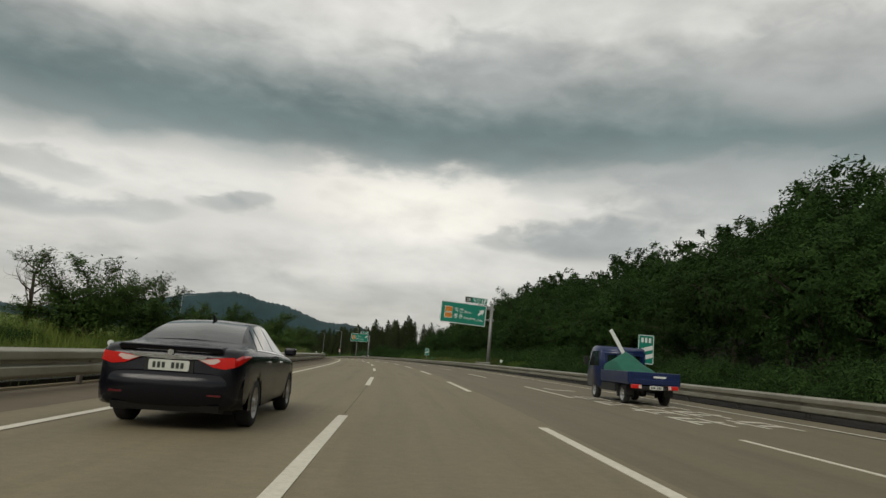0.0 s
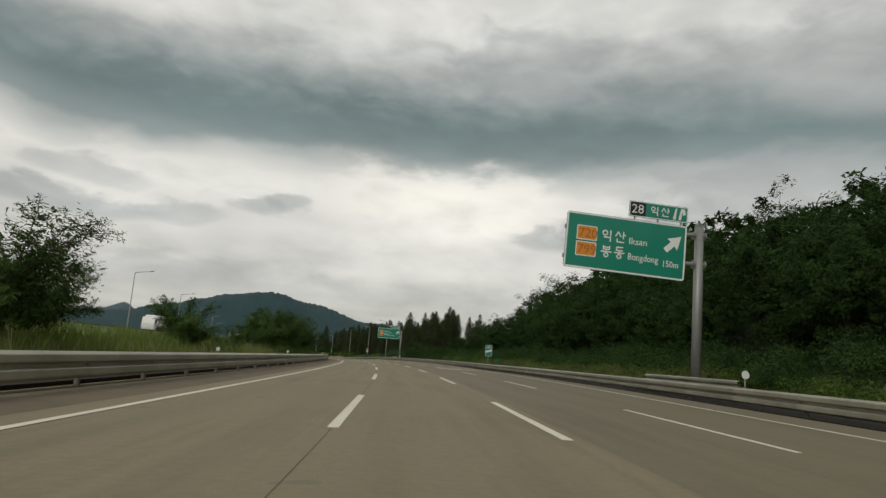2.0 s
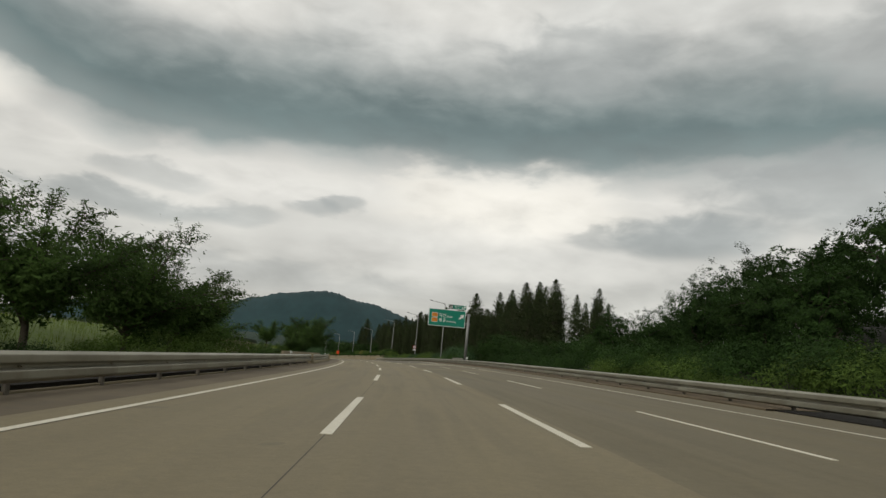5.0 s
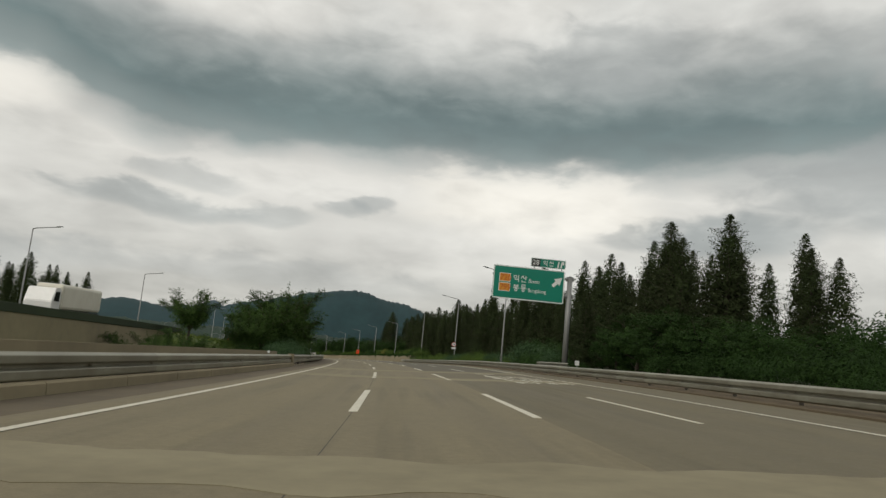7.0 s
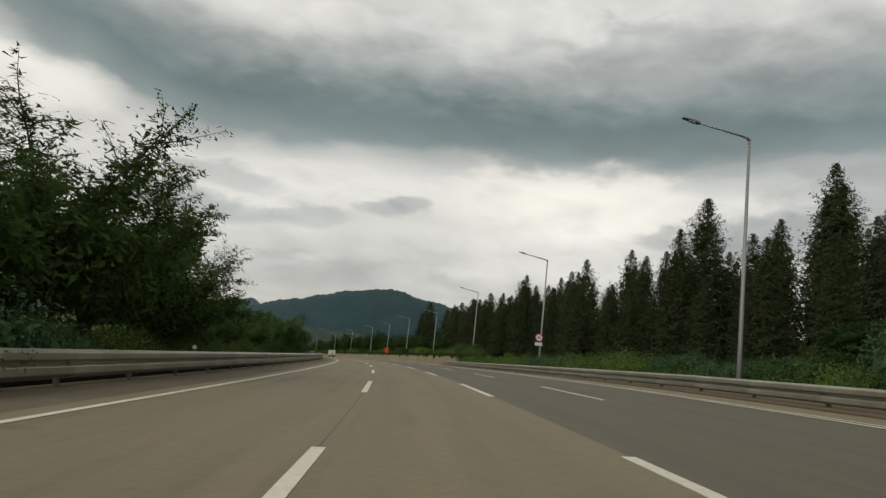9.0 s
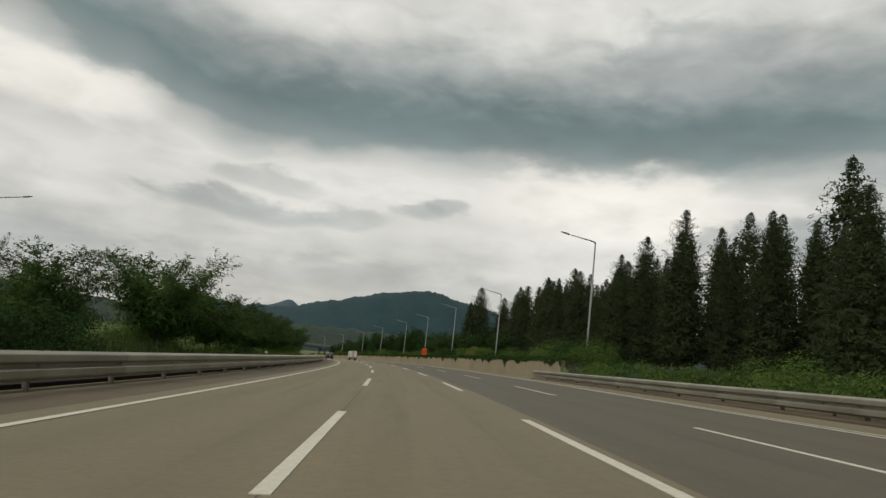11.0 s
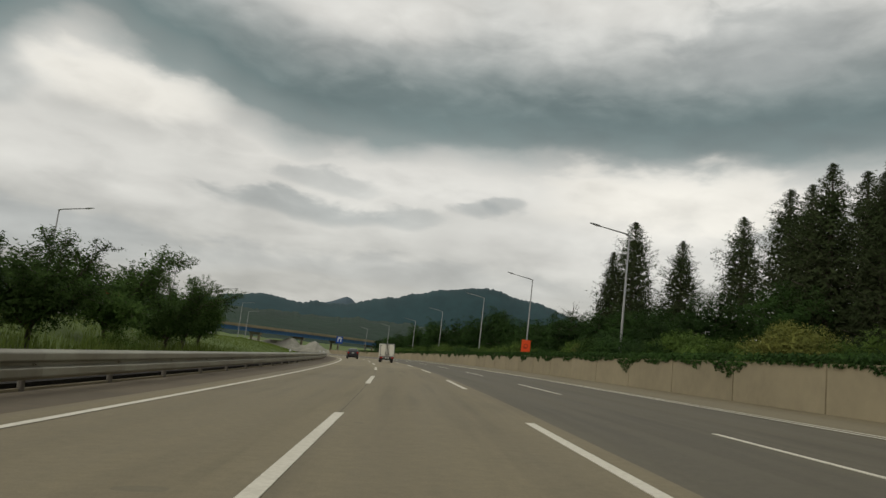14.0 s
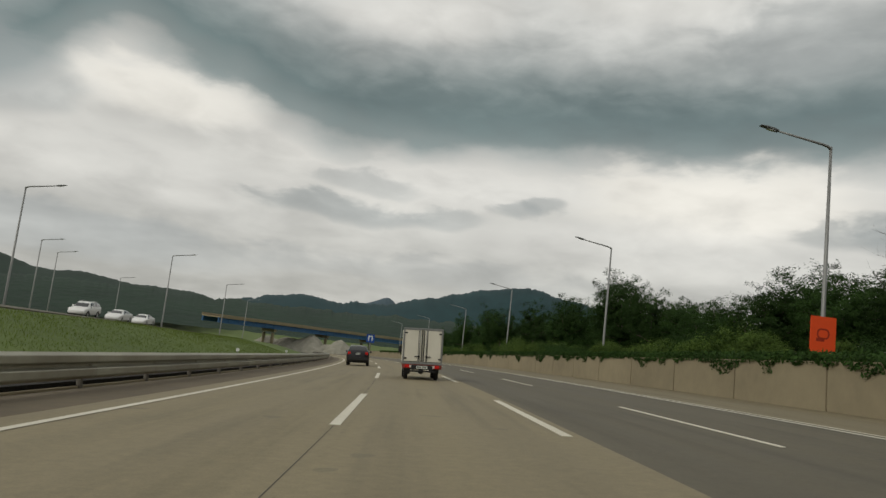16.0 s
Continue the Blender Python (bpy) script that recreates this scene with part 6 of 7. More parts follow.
# steel girder bridge across the valley ahead
def girder_bridge():
    a, b = Vector((-236.0, 588.0, -12.6)), Vector((-205.0, 760.0, -17.4))
    d = (b - a)
    length = d.length
    turn = math.atan2(d.y, d.x)
    t = thing("bridge", Matrix.Translation(a) @ Matrix.Rotation(turn, 4, "Z") @ Matrix.Rotation(-math.asin((b.z - a.z) / length), 4, "Y"), "long blue steel girder bridge on concrete piers", "bridge")
    bm = bmesh.new()
    box(bm, 0, length, -4.6, 4.6, 0.0, 0.35)
    part("deck", bm, M_CONCRETE, t, "grey concrete deck")
    for y in (-3.9, 3.9):
        bm = bmesh.new()
        box(bm, 0, length, y - 0.18, y + 0.18, -1.6, 0.0)
        n = int(length / 4)
        for i in range(n + 1):
            box(bm, i * 4 - 0.05, i * 4 + 0.05, y - 0.3, y + 0.3, -1.55, -0.02)
        part("girder", bm, M_BLUE_STEEL, t, "blue steel plate girder")
    for y in (-4.5, 4.5):
        bm = bmesh.new()
        box(bm, 0, length, y - 0.1, y + 0.1, 0.35, 1.1)
        part("parapet", bm, M_CONCRETE, t, "pale parapet")
    for x in (26, 54, 82, 112, 138):
        if x > length - 3:
            continue
        bm = bmesh.new()
        box(bm, x - 0.6, x + 0.6, -3.2, 3.2, -2.7, -1.6, 0.1)
        for y in (-2.2, 2.2):
            tube(bm, [(x, y, -16), (x, y, -2.9)], [0.55, 0.55], 14)
        part("pier", bm, M_CONCRETE, t, "grey concrete pier")


girder_bridge()

# blue direction sign far ahead
t = thing("direction_sign", upright(690, 20, 0, 0, 1.8), "blue direction sign on a post far along the expressway", "road sign")
bm = bmesh.new()
tube(bm, [(0, 0.06, -1.0), (0, 0.06, 4.0)], [0.06, 0.06], 10)
part("post", bm, M_POLE, t, "", True)
bm = bmesh.new()
plate(bm, -0.9, 0.9, 2.6, 4.4, -0.02, 0.02, 0.08)
pl = part("sign_plate", bm, M_SIGN_BLUE, t, "blue plate with a white arch")
bm = bmesh.new()
for x0_, x1_, z0_, z1_ in ((-0.5, -0.26, 3.0, 4.0), (0.26, 0.5, 3.0, 4.0), (-0.5, 0.5, 3.85, 4.12)):
    box(bm, x0_, x1_, -0.026, -0.021, z0_, z1_)
part("symbol", bm, M_SIGN_WHITE, pl)

# ---- vehicles ----
def car_paint(name, col, rough=0.22, coat=0.45):
    m = material(name, col, tuple(c * 0.85 for c in col), rough, 0.0, grain=3.0, bump=0.0, coat=coat, spec=0.35)
    return m


M_BLACK_CAR = car_paint("dark_navy_car_paint", (0.003, 0.0035, 0.007), 0.2, 0.0)
M_GREY_CAR = car_paint("dark_charcoal_car_paint", (0.010, 0.009, 0.012), 0.3, 0.3)
M_BLUE_CAR = car_paint("blue_truck_paint", (0.008, 0.021, 0.085), 0.35)
M_WHITE_CAR = car_paint("white_vehicle_paint", (0.72, 0.72, 0.70), 0.35)
M_RED_TRUCK = car_paint("dull_red_truck_frame", (0.20, 0.035, 0.025), 0.5)
M_GLASS = glass_material("tinted_car_glass", (0.008, 0.011, 0.011), 0.06)
M_TYRE = material("tyre_rubber", (0.018, 0.018, 0.018), None, 0.85, grain=30.0)
M_RIM = material("silver_alloy_wheel", (0.5, 0.5, 0.5), (0.35, 0.35, 0.35), 0.35, 0.8, grain=12.0, bump=0.0)
M_CHROME = material("chrome_trim", (0.75, 0.75, 0.75), None, 0.15, 0.95, bump=0.0)
M_TRIM = material("black_plastic_trim", (0.012, 0.012, 0.012), None, 0.6, grain=20.0)
M_TAIL = glass_material("red_tail_lamp_lens", (0.55, 0.012, 0.010), 0.12)
M_CLEAR = glass_material("clear_tail_lamp_lens", (0.62, 0.50, 0.46), 0.12)
M_PLATE = material("white_number_plate", (0.62, 0.64, 0.58), None, 0.5, bump=0.0)
M_INK = material("dark_plate_ink", (0.03, 0.04, 0.03), None, 0.6, bump=0.0)
M_BOX = material("cream_insulated_panel", (0.66, 0.64, 0.55), (0.56, 0.53, 0.44), 0.45, grain=2.0, broad=0.6, bump=0.05)
M_TARP = material("green_tarpaulin", (0.006, 0.125, 0.078), (0.004, 0.075, 0.048), 0.75, grain=4.0, bump=0.5, depth=0.02)
M_RED_BOX = car_paint("red_container_paint", (0.42, 0.05, 0.03), 0.5)


def spline(keys, y):
    """Smooth values between rows (y, a, b, ...)."""
    ks = np.array(keys, float)
    i = int(np.clip(np.searchsorted(ks[:, 0], y) - 1, 0, len(ks) - 2))
    p0, p1, p2, p3 = ks[max(i - 1, 0)], ks[i], ks[i + 1], ks[min(i + 2, len(ks) - 1)]
    f = (y - p1[0]) / (p2[0] - p1[0])
    m1 = (p2 - p0) / max(p2[0] - p0[0], 1e-6) * (p2[0] - p1[0])
    m2 = (p3 - p1) / max(p3[0] - p1[0], 1e-6) * (p2[0] - p1[0])
    lim = np.abs(p2 - p1) * 1.5 + 1e-6
    m1, m2 = np.clip(m1, -lim, lim), np.clip(m2, -lim, lim)
    return ((2 * f ** 3 - 3 * f ** 2 + 1) * p1 + (f ** 3 - 2 * f ** 2 + f) * m1 + (-2 * f ** 3 + 3 * f ** 2) * p2 + (f ** 3 - f ** 2) * m2)[1:]


class Shell:
    """A car body as a smooth skin over rows (y, half width, sill, shoulder, belt, roof half width, roof).
    v runs from the floor's middle (0) round the side to the roof's middle (7)."""

    def __init__(self, rows, tumble=0.06):
        self.rows, self.tumble = rows, tumble
        self.y0, self.y1 = rows[0][0], rows[-1][0]

    def ring(self, y):
        w, sill, shoulder, belt, rw, roof = spline(self.rows, y)
        return [(0, sill), (w * 0.86, sill), (w * 0.97, sill + 0.10 * (shoulder - sill) + 0.03), (w, sill + 0.55 * (shoulder - sill)), (w * 0.985, shoulder),
                (min(w - self.tumble, max(rw, w - self.tumble)), belt), (rw, roof - 0.035 * (1 if roof > belt + 0.1 else 0.3)), (0, roof)]

    def point(self, y, v, side=1):
        pts = self.ring(y)
        i = int(min(6, math.floor(v)))
        f = v - i
        p0, p1, p2, p3 = (np.array(pts[max(i - 1, 0)]), np.array(pts[i]), np.array(pts[i + 1]), np.array(pts[min(i + 2, 7)]))
        if i in (6,):
            p3 = np.array((-pts[6][0], pts[6][1]))
        t1, t2 = (p2 - p0) / 2, (p3 - p1) / 2
        k = 0.55
        lim = np.abs(p2 - p1) * 1.2 + 0.01
        t1, t2 = np.clip(t1, -lim, lim) * k, np.clip(t2, -lim, lim) * k
        p = (2 * f ** 3 - 3 * f ** 2 + 1) * p1 + (f ** 3 - 2 * f ** 2 + f) * t1 + (-2 * f ** 3 + 3 * f ** 2) * p2 + (f ** 3 - f ** 2) * t2
        return Vector((side * p[0], y, p[1]))

    def normal(self, y, v, side):
        e = 0.02
        a = self.point(min(y + e, self.y1), v, side) - self.point(max(y - e, self.y0), v, side)
        b = self.point(y, min(v + 0.05, 7), side) - self.point(y, max(v - 0.05, 0), side)
        n = a.cross(b) * (-side if side else 1)
        n = n.normalized()
        mid = Vector((0, y, 0.75))
        if n.dot(self.point(y, v, side) - mid) < 0:
            n = -n
        return n

    def body(self, ys, arches=(), arch_r=0.34):
        bm = bmesh.new()
        vs = [i / 3 for i in range(22)]
        grid = []
        for y in ys:
            row = []
            for side in (1, -1):
                for v in (vs if side == 1 else vs[::-1]):
                    row.append(self.point(y, v, side))
            grid.append(row)
        n = len(grid[0])
        vv = [[bm.verts.new(p) for p in row] for row in grid]
        for i in range(len(vv) - 1):
            for j in range(n - 1):
                c = (grid[i][j] + grid[i + 1][j + 1]) / 2
                skip = any(abs(c.x) > 0.55 and (c.y - ay) ** 2 + (c.z - 0.32) ** 2 < arch_r ** 2 for ay in arches)
                if not skip:
                    bm.faces.new((vv[i][j], vv[i][j + 1], vv[i + 1][j + 1], vv[i + 1][j]))
        for row in (vv[0], vv[-1]):
            bm.faces.new(row)
        bmesh.ops.remove_doubles(bm, verts=bm.verts[:], dist=0.0008)
        bmesh.ops.recalc_face_normals(bm, faces=bm.faces[:])
        return bm

    def arch(self, y, side, r0, r1, x):
        bm = bmesh.new()
        n = 24
        ins, outs, inner = [], [], []
        for i in range(n + 1):
            a = math.pi * (-0.06 + 1.12 * i / n)
            c, q = math.cos(a), math.sin(a)
            ins.append(bm.verts.new((side * (x + 0.012), y + r0 * c, 0.32 + r0 * q)))
            outs.append(bm.verts.new((side * x, y + r1 * c, 0.32 + r1 * q)))
            inner.append(bm.verts.new((side * (x - 0.32), y + r0 * c, 0.32 + r0 * q)))
        for i in range(n):
            bm.faces.new((ins[i], ins[i + 1], outs[i + 1], outs[i]))
            bm.faces.new((ins[i], inner[i], inner[i + 1], ins[i + 1]))
        bmesh.ops.recalc_face_normals(bm, faces=bm.faces[:])
        return bm

    def patch(self, corners, side, lift=0.006, ny=10, nv=5, bm=None):
        """A piece of the skin between four (y, v) corners, lifted off it: lower back, lower front, upper front, upper back."""
        bm = bm or bmesh.new()
        (ya, va), (yb, vb), (yc, vc), (yd, vd) = corners
        g = []
        for i in range(ny + 1):
            f = i / ny
            row = []
            for j in range(nv + 1):
                q = j / nv
                y = (ya + (yb - ya) * f) * (1 - q) + (yd + (yc - yd) * f) * q
                v = (va + (vb - va) * f) * (1 - q) + (vd + (vc - vd) * f) * q
                row.append(bm.verts.new(self.point(y, v, side) + self.normal(y, v, side) * lift))
            g.append(row)
        for i in range(ny):
            for j in range(nv):
                bm.faces.new((g[i][j], g[i + 1][j], g[i + 1][j + 1], g[i][j + 1]))
        bmesh.ops.recalc_face_normals(bm, faces=bm.faces[:])
        return bm

    def across(self, y0, y1, v0, lift=0.006, ny=8, inset=0.0):
        """A piece of the skin from side to side over the top, as a windscreen."""
        bm = bmesh.new()
        g = []
        for i in range(ny + 1):
            y = y0 + (y1 - y0) * i / ny
            row = []
            for side, seq in ((-1, [v0 + (7 - v0) * k / 8 for k in range(9)]), (1, [v0 + (7 - v0) * k / 8 for k in range(7, -1, -1)])):
                for v in seq:
                    row.append(bm.verts.new(self.point(y, v, side) + self.normal(y, v, side) * lift))
            g.append(row)
        for i in range(ny):
            for j in range(len(g[0]) - 1):
                bm.faces.new((g[i][j], g[i][j + 1], g[i + 1][j + 1], g[i + 1][j]))
        bmesh.ops.recalc_face_normals(bm, faces=bm.faces[:])
        return bm


def lathe(bm, prof, cx=0.0, sides=28):
    """Turn (x, r) round the x axis."""
    rings = [[bm.verts.new((cx + x, r * math.cos(2 * math.pi * j / sides), r * math.sin(2 * math.pi * j / sides))) for j in range(sides)] for x, r in prof]
    for a, b in zip(rings, rings[1:]):
        for j in range(sides):
            bm.faces.new((a[j], a[(j + 1) % sides], b[(j + 1) % sides], b[j]))
    bmesh.ops.recalc_face_normals(bm, faces=bm.faces[:])
    return bm


def wheel_meshes(r, wide, rim_mat, spokes=10):
    bm = bmesh.new()
    k = r * 0.66
    lathe(bm, [(-wide / 2, k), (-wide / 2, r * 0.9), (-wide * 0.38, r * 0.985), (-wide * 0.2, r), (wide * 0.2, r), (wide * 0.38, r * 0.985), (wide / 2, r * 0.9), (wide / 2, k)])
    tyre = mesh_of(bm, "tyre", M_TYRE, False)
    bm = bmesh.new()
    lathe(bm, [(wide / 2 - 0.005, r * 0.68), (wide / 2 - 0.012, r * 0.60), (wide / 2 - 0.07, r * 0.57), (wide / 2 - 0.075, 0.0001)], sides=28)
    for i in range(spokes):
        a = 2 * math.pi * i / spokes
        d, q = Vector((0, math.cos(a), math.sin(a))), Vector((0, -math.sin(a), math.cos(a))) * 0.022
        o = Vector((wide / 2 - 0.02, 0, 0))
        vs = [bm.verts.new(o + d * x + q * s_ + Vector((dx, 0, 0))) for x, s_, dx in ((0.03, -1, 0), (0.03, 1, 0), (r * 0.6, 1.0, 0.006), (r * 0.6, -1.0, 0.006))]
        bm.faces.new(vs)
    lathe(bm, [(wide / 2 - 0.06, 0.065), (wide / 2 - 0.015, 0.06), (wide / 2 - 0.01, 0.0001)], sides=14)
    return tyre, mesh_of(bm, "rim", rim_mat, False)


CAR_WHEEL = wheel_meshes(0.325, 0.215, M_RIM)
TRUCK_WHEEL = wheel_meshes(0.31, 0.19, M_RIM, 6)


def add_wheel(t, meshes, x, y, r):
    turn = Matrix() if x > 0 else Matrix.Rotation(math.pi, 4, "Z")
    w = new("wheel")
    w.parent = t
    w.matrix_basis = Matrix.Translation((x, y, r)) @ turn
    piece("tyre", meshes[0], w)
    piece("rim", meshes[1], w)


def plate_of(t, x, y, z, wide=0.52, tall=0.115, bars_=True):
    bm = bmesh.new()
    plate(bm, x - wide / 2, x + wide / 2, z - tall / 2, z + tall / 2, y - 0.012, y, 0.02)
    p = part("number_plate", bm, M_PLATE, t, "white number plate")
    bm = bmesh.new()
    for i in range(7):
        if i == 3:
            continue
        xx = x - wide * 0.40 + wide * 0.115 * i
        box(bm, xx, xx + wide * 0.075, y - 0.0155, y - 0.0125, z - tall * 0.28, z + tall * 0.28)
    part("marking_bar", bm, M_INK, p)


SEDAN_ROWS = [(0.00, 0.76, 0.36, 0.84, 0.90, 0.66, 0.93), (0.05, 0.84, 0.30, 0.88, 0.97, 0.70, 1.005), (0.18, 0.89, 0.27, 0.92, 1.02, 0.74, 1.055), (0.42, 0.912, 0.25, 0.94, 1.03, 0.75, 1.065),
              (0.72, 0.917, 0.24, 0.95, 1.035, 0.70, 1.10), (1.10, 0.917, 0.22, 0.95, 1.03, 0.63, 1.27), (1.55, 0.917, 0.20, 0.945, 1.02, 0.575, 1.405), (2.10, 0.917, 0.20, 0.94, 1.00, 0.565, 1.465),
              (2.60, 0.917, 0.20, 0.93, 0.98, 0.56, 1.455), (3.10, 0.915, 0.20, 0.92, 0.96, 0.575, 1.31), (3.75, 0.91, 0.20, 0.89, 0.93, 0.66, 0.985), (4.30, 0.88, 0.22, 0.80, 0.84, 0.60, 0.88),
              (4.65, 0.80, 0.26, 0.66, 0.70, 0.5, 0.73), (4.82, 0.66, 0.34, 0.52, 0.56, 0.4, 0.58)]
SUV_ROWS = [(0.00, 0.80, 0.42, 1.00, 1.08, 0.72, 1.12), (0.06, 0.88, 0.36, 1.02, 1.12, 0.74, 1.20), (0.22, 0.92, 0.33, 1.04, 1.14, 0.68, 1.42), (0.48, 0.93, 0.32, 1.04, 1.14, 0.635, 1.60), (0.85, 0.93, 0.30, 1.04, 1.13, 0.625, 1.655),
            (1.6, 0.93, 0.28, 1.02, 1.10, 0.63, 1.68), (2.4, 0.93, 0.28, 1.00, 1.07, 0.63, 1.66), (2.9, 0.925, 0.28, 0.98, 1.04, 0.63, 1.50), (3.5, 0.92, 0.28, 0.96, 1.0, 0.70, 1.06), (4.1, 0.90, 0.30, 0.88, 0.92, 0.64, 0.96), (4.5, 0.78, 0.36, 0.64, 0.68, 0.5, 0.72)]
ROW_STEPS = [0, 0.015, 0.03, 0.05, 0.08, 0.12, 0.18]


M_REFLECTOR = material("dark_red_reflector", (0.10, 0.006, 0.008), None, 0.3, bump=0.0)


def sedan(m, paint, label, group):
    t = thing("sedan", m, label, "car", group)
    sh = Shell(SEDAN_ROWS)
    ys = ROW_STEPS + [0.18 + (4.82 - 0.18) * i / 64 for i in range(1, 65)]
    part("body", sh.body(ys, (0.98, 3.80), 0.37), paint, t, "", True)
    part("rear_window", sh.across(0.82, 1.60, 6.02), M_GLASS, t, "dark tinted rear window", True)
    part("windscreen", sh.across(3.0, 3.62, 6.02), M_GLASS, t, "", True)
    for side in (1, -1):
        part("side_window", sh.patch([(1.50, 5.12), (2.22, 5.12), (2.22, 5.86), (1.72, 5.86)], side), M_GLASS, t, "", True)
        part("side_window", sh.patch([(2.28, 5.12), (3.28, 5.12), (2.86, 5.86), (2.28, 5.86)], side), M_GLASS, t, "", True)
        part("quarter_window", sh.patch([(1.06, 5.14), (1.45, 5.12), (1.66, 5.86), (1.48, 5.86)], side), M_GLASS, t, "", True)
        part("window_trim", sh.patch([(1.0, 5.0), (3.35, 5.0), (3.3, 5.10), (1.0, 5.10)], side, 0.008, 16, 1), M_CHROME, t, "thin chrome window line", True)
        lamp = part("tail_light", sh.patch([(0.012, 3.72), (0.52, 4.02), (0.38, 4.3), (0.012, 4.5)], side, 0.012), M_TAIL, t, "red wrap-round tail light", True)
        part("door_handle", box(bmesh.new(), side * 0.915 - 0.015, side * 0.915 + 0.02, 1.62, 1.80, 0.86, 0.885, 0.006), M_CHROME, t)
        part("door_handle", box(bmesh.new(), side * 0.915 - 0.015, side * 0.915 + 0.02, 2.62, 2.80, 0.85, 0.875, 0.006), M_CHROME, t)
        bm = bmesh.new()
        box(bm, min(side * 0.90, side * 1.09), max(side * 0.90, side * 1.09), 3.02, 3.16, 0.97, 1.10, 0.035)
        part("wing_mirror", bm, paint, t)
        # face of the rear lamps, set on the tail
        bm = bmesh.new()
        o = [(0.35, 0.890), (0.62, 0.925), (0.80, 0.940), (0.82, 0.825), (0.70, 0.785), (0.54, 0.805)]
        prism(bm, [(side * a, b) for a, b in o], -0.022, 0.01, "y")
        face = part("lamp_face", bm, M_TAIL, lamp, "red lamp face")
        bm = bmesh.new()
        o = [(0.36, 0.886), (0.60, 0.912), (0.63, 0.885), (0.56, 0.842), (0.50, 0.838)]
        prism(bm, [(side * a, b) for a, b in o], -0.026, -0.02, "y")
        part("clear_lens", bm, M_CLEAR, lamp, "pale clear lamp strip")
        bm = bmesh.new()
        box(bm, side * 0.60 - 0.08, side * 0.60 + 0.08, -0.062, -0.02, 0.445, 0.468)
        part("reflector", bm, M_REFLECTOR, t, "low red reflector")
        for y, x in ((0.98, 0.905), (3.80, 0.895)):
            add_wheel(t, CAR_WHEEL, side * 0.80, y, 0.325)
            part("wheel_arch", sh.arch(y, side, 0.355, 0.43, x), paint, t, "", True)
    bm = bmesh.new()
    prism(bm, [(-0.46, 0.930), (0.46, 0.930), (0.44, 0.895), (0, 0.875), (-0.44, 0.895)], -0.034, 0.0, "y")
    part("chrome_strip", bm, M_CHROME, t, "chrome strip over the number plate")
    bm = bmesh.new()
    prism(bm, [(-0.03, 1.032), (0.0, 1.048), (0.30, 1.062), (0.30, 0.99), (0.0, 0.975)], -0.64, 0.64, "x")
    bmesh.ops.bevel(bm, geom=bm.edges[:], offset=0.012, segments=2, affect="EDGES")
    part("boot_lip", bm, paint, t, "lip spoiler on the boot lid")
    bm = bmesh.new()
    box(bm, -0.30, 0.30, -0.012, 0.01, 0.71, 0.87)
    part("plate_recess", bm, M_TRIM, t)
    plate_of(t, 0.0, -0.014, 0.80, 0.50, 0.13)
    bm = bmesh.new()
    prof = [(0.0, 0.735), (-0.045, 0.70), (-0.078, 0.64), (-0.088, 0.56), (-0.080, 0.47), (-0.062, 0.39), (-0.030, 0.32), (0.02, 0.285), (0.12, 0.27)]
    rings = []
    for i in range(25):
        x = -0.905 + 1.81 * i / 24
        q = abs(x) / 0.905
        rings.append([bm.verts.new((x, y + 0.05 * q * q + 0.22 * q ** 7, z)) for y, z in prof])
    for r0, r1 in zip(rings, rings[1:]):
        for k in range(len(prof) - 1):
            bm.faces.new((r0[k], r1[k], r1[k + 1], r0[k + 1]))
    bmesh.ops.recalc_face_normals(bm, faces=bm.faces[:])
    part("rear_bumper", bm, paint, t, "", True)
    bm = bmesh.new()
    prism(bm, [(-0.02, 0.33), (0.03, 0.24), (0.3, 0.21), (0.3, 0.33)], -0.66, 0.66, "x")
    part("rear_valance", bm, M_TRIM, t)
    bm = bmesh.new()
    prism(bm, [(1.80, 1.43), (1.95, 1.45), (1.78, 1.52), (1.74, 1.52)], -0.014, 0.014, "x")
    part("roof_antenna", bm, M_TRIM, t, "small shark fin antenna")
    bm = bmesh.new()
    tube(bm, [(0, -0.012, 0.965), (0, 0.02, 0.965)], [0.038, 0.038], 16)
    part("emblem", bm, M_CHROME, t)
    bm = bmesh.new()
    box(bm, -0.72, 0.72, 0.5, 4.4, 0.19, 0.30)
    part("underside", bm, M_TRIM, t)
    return t


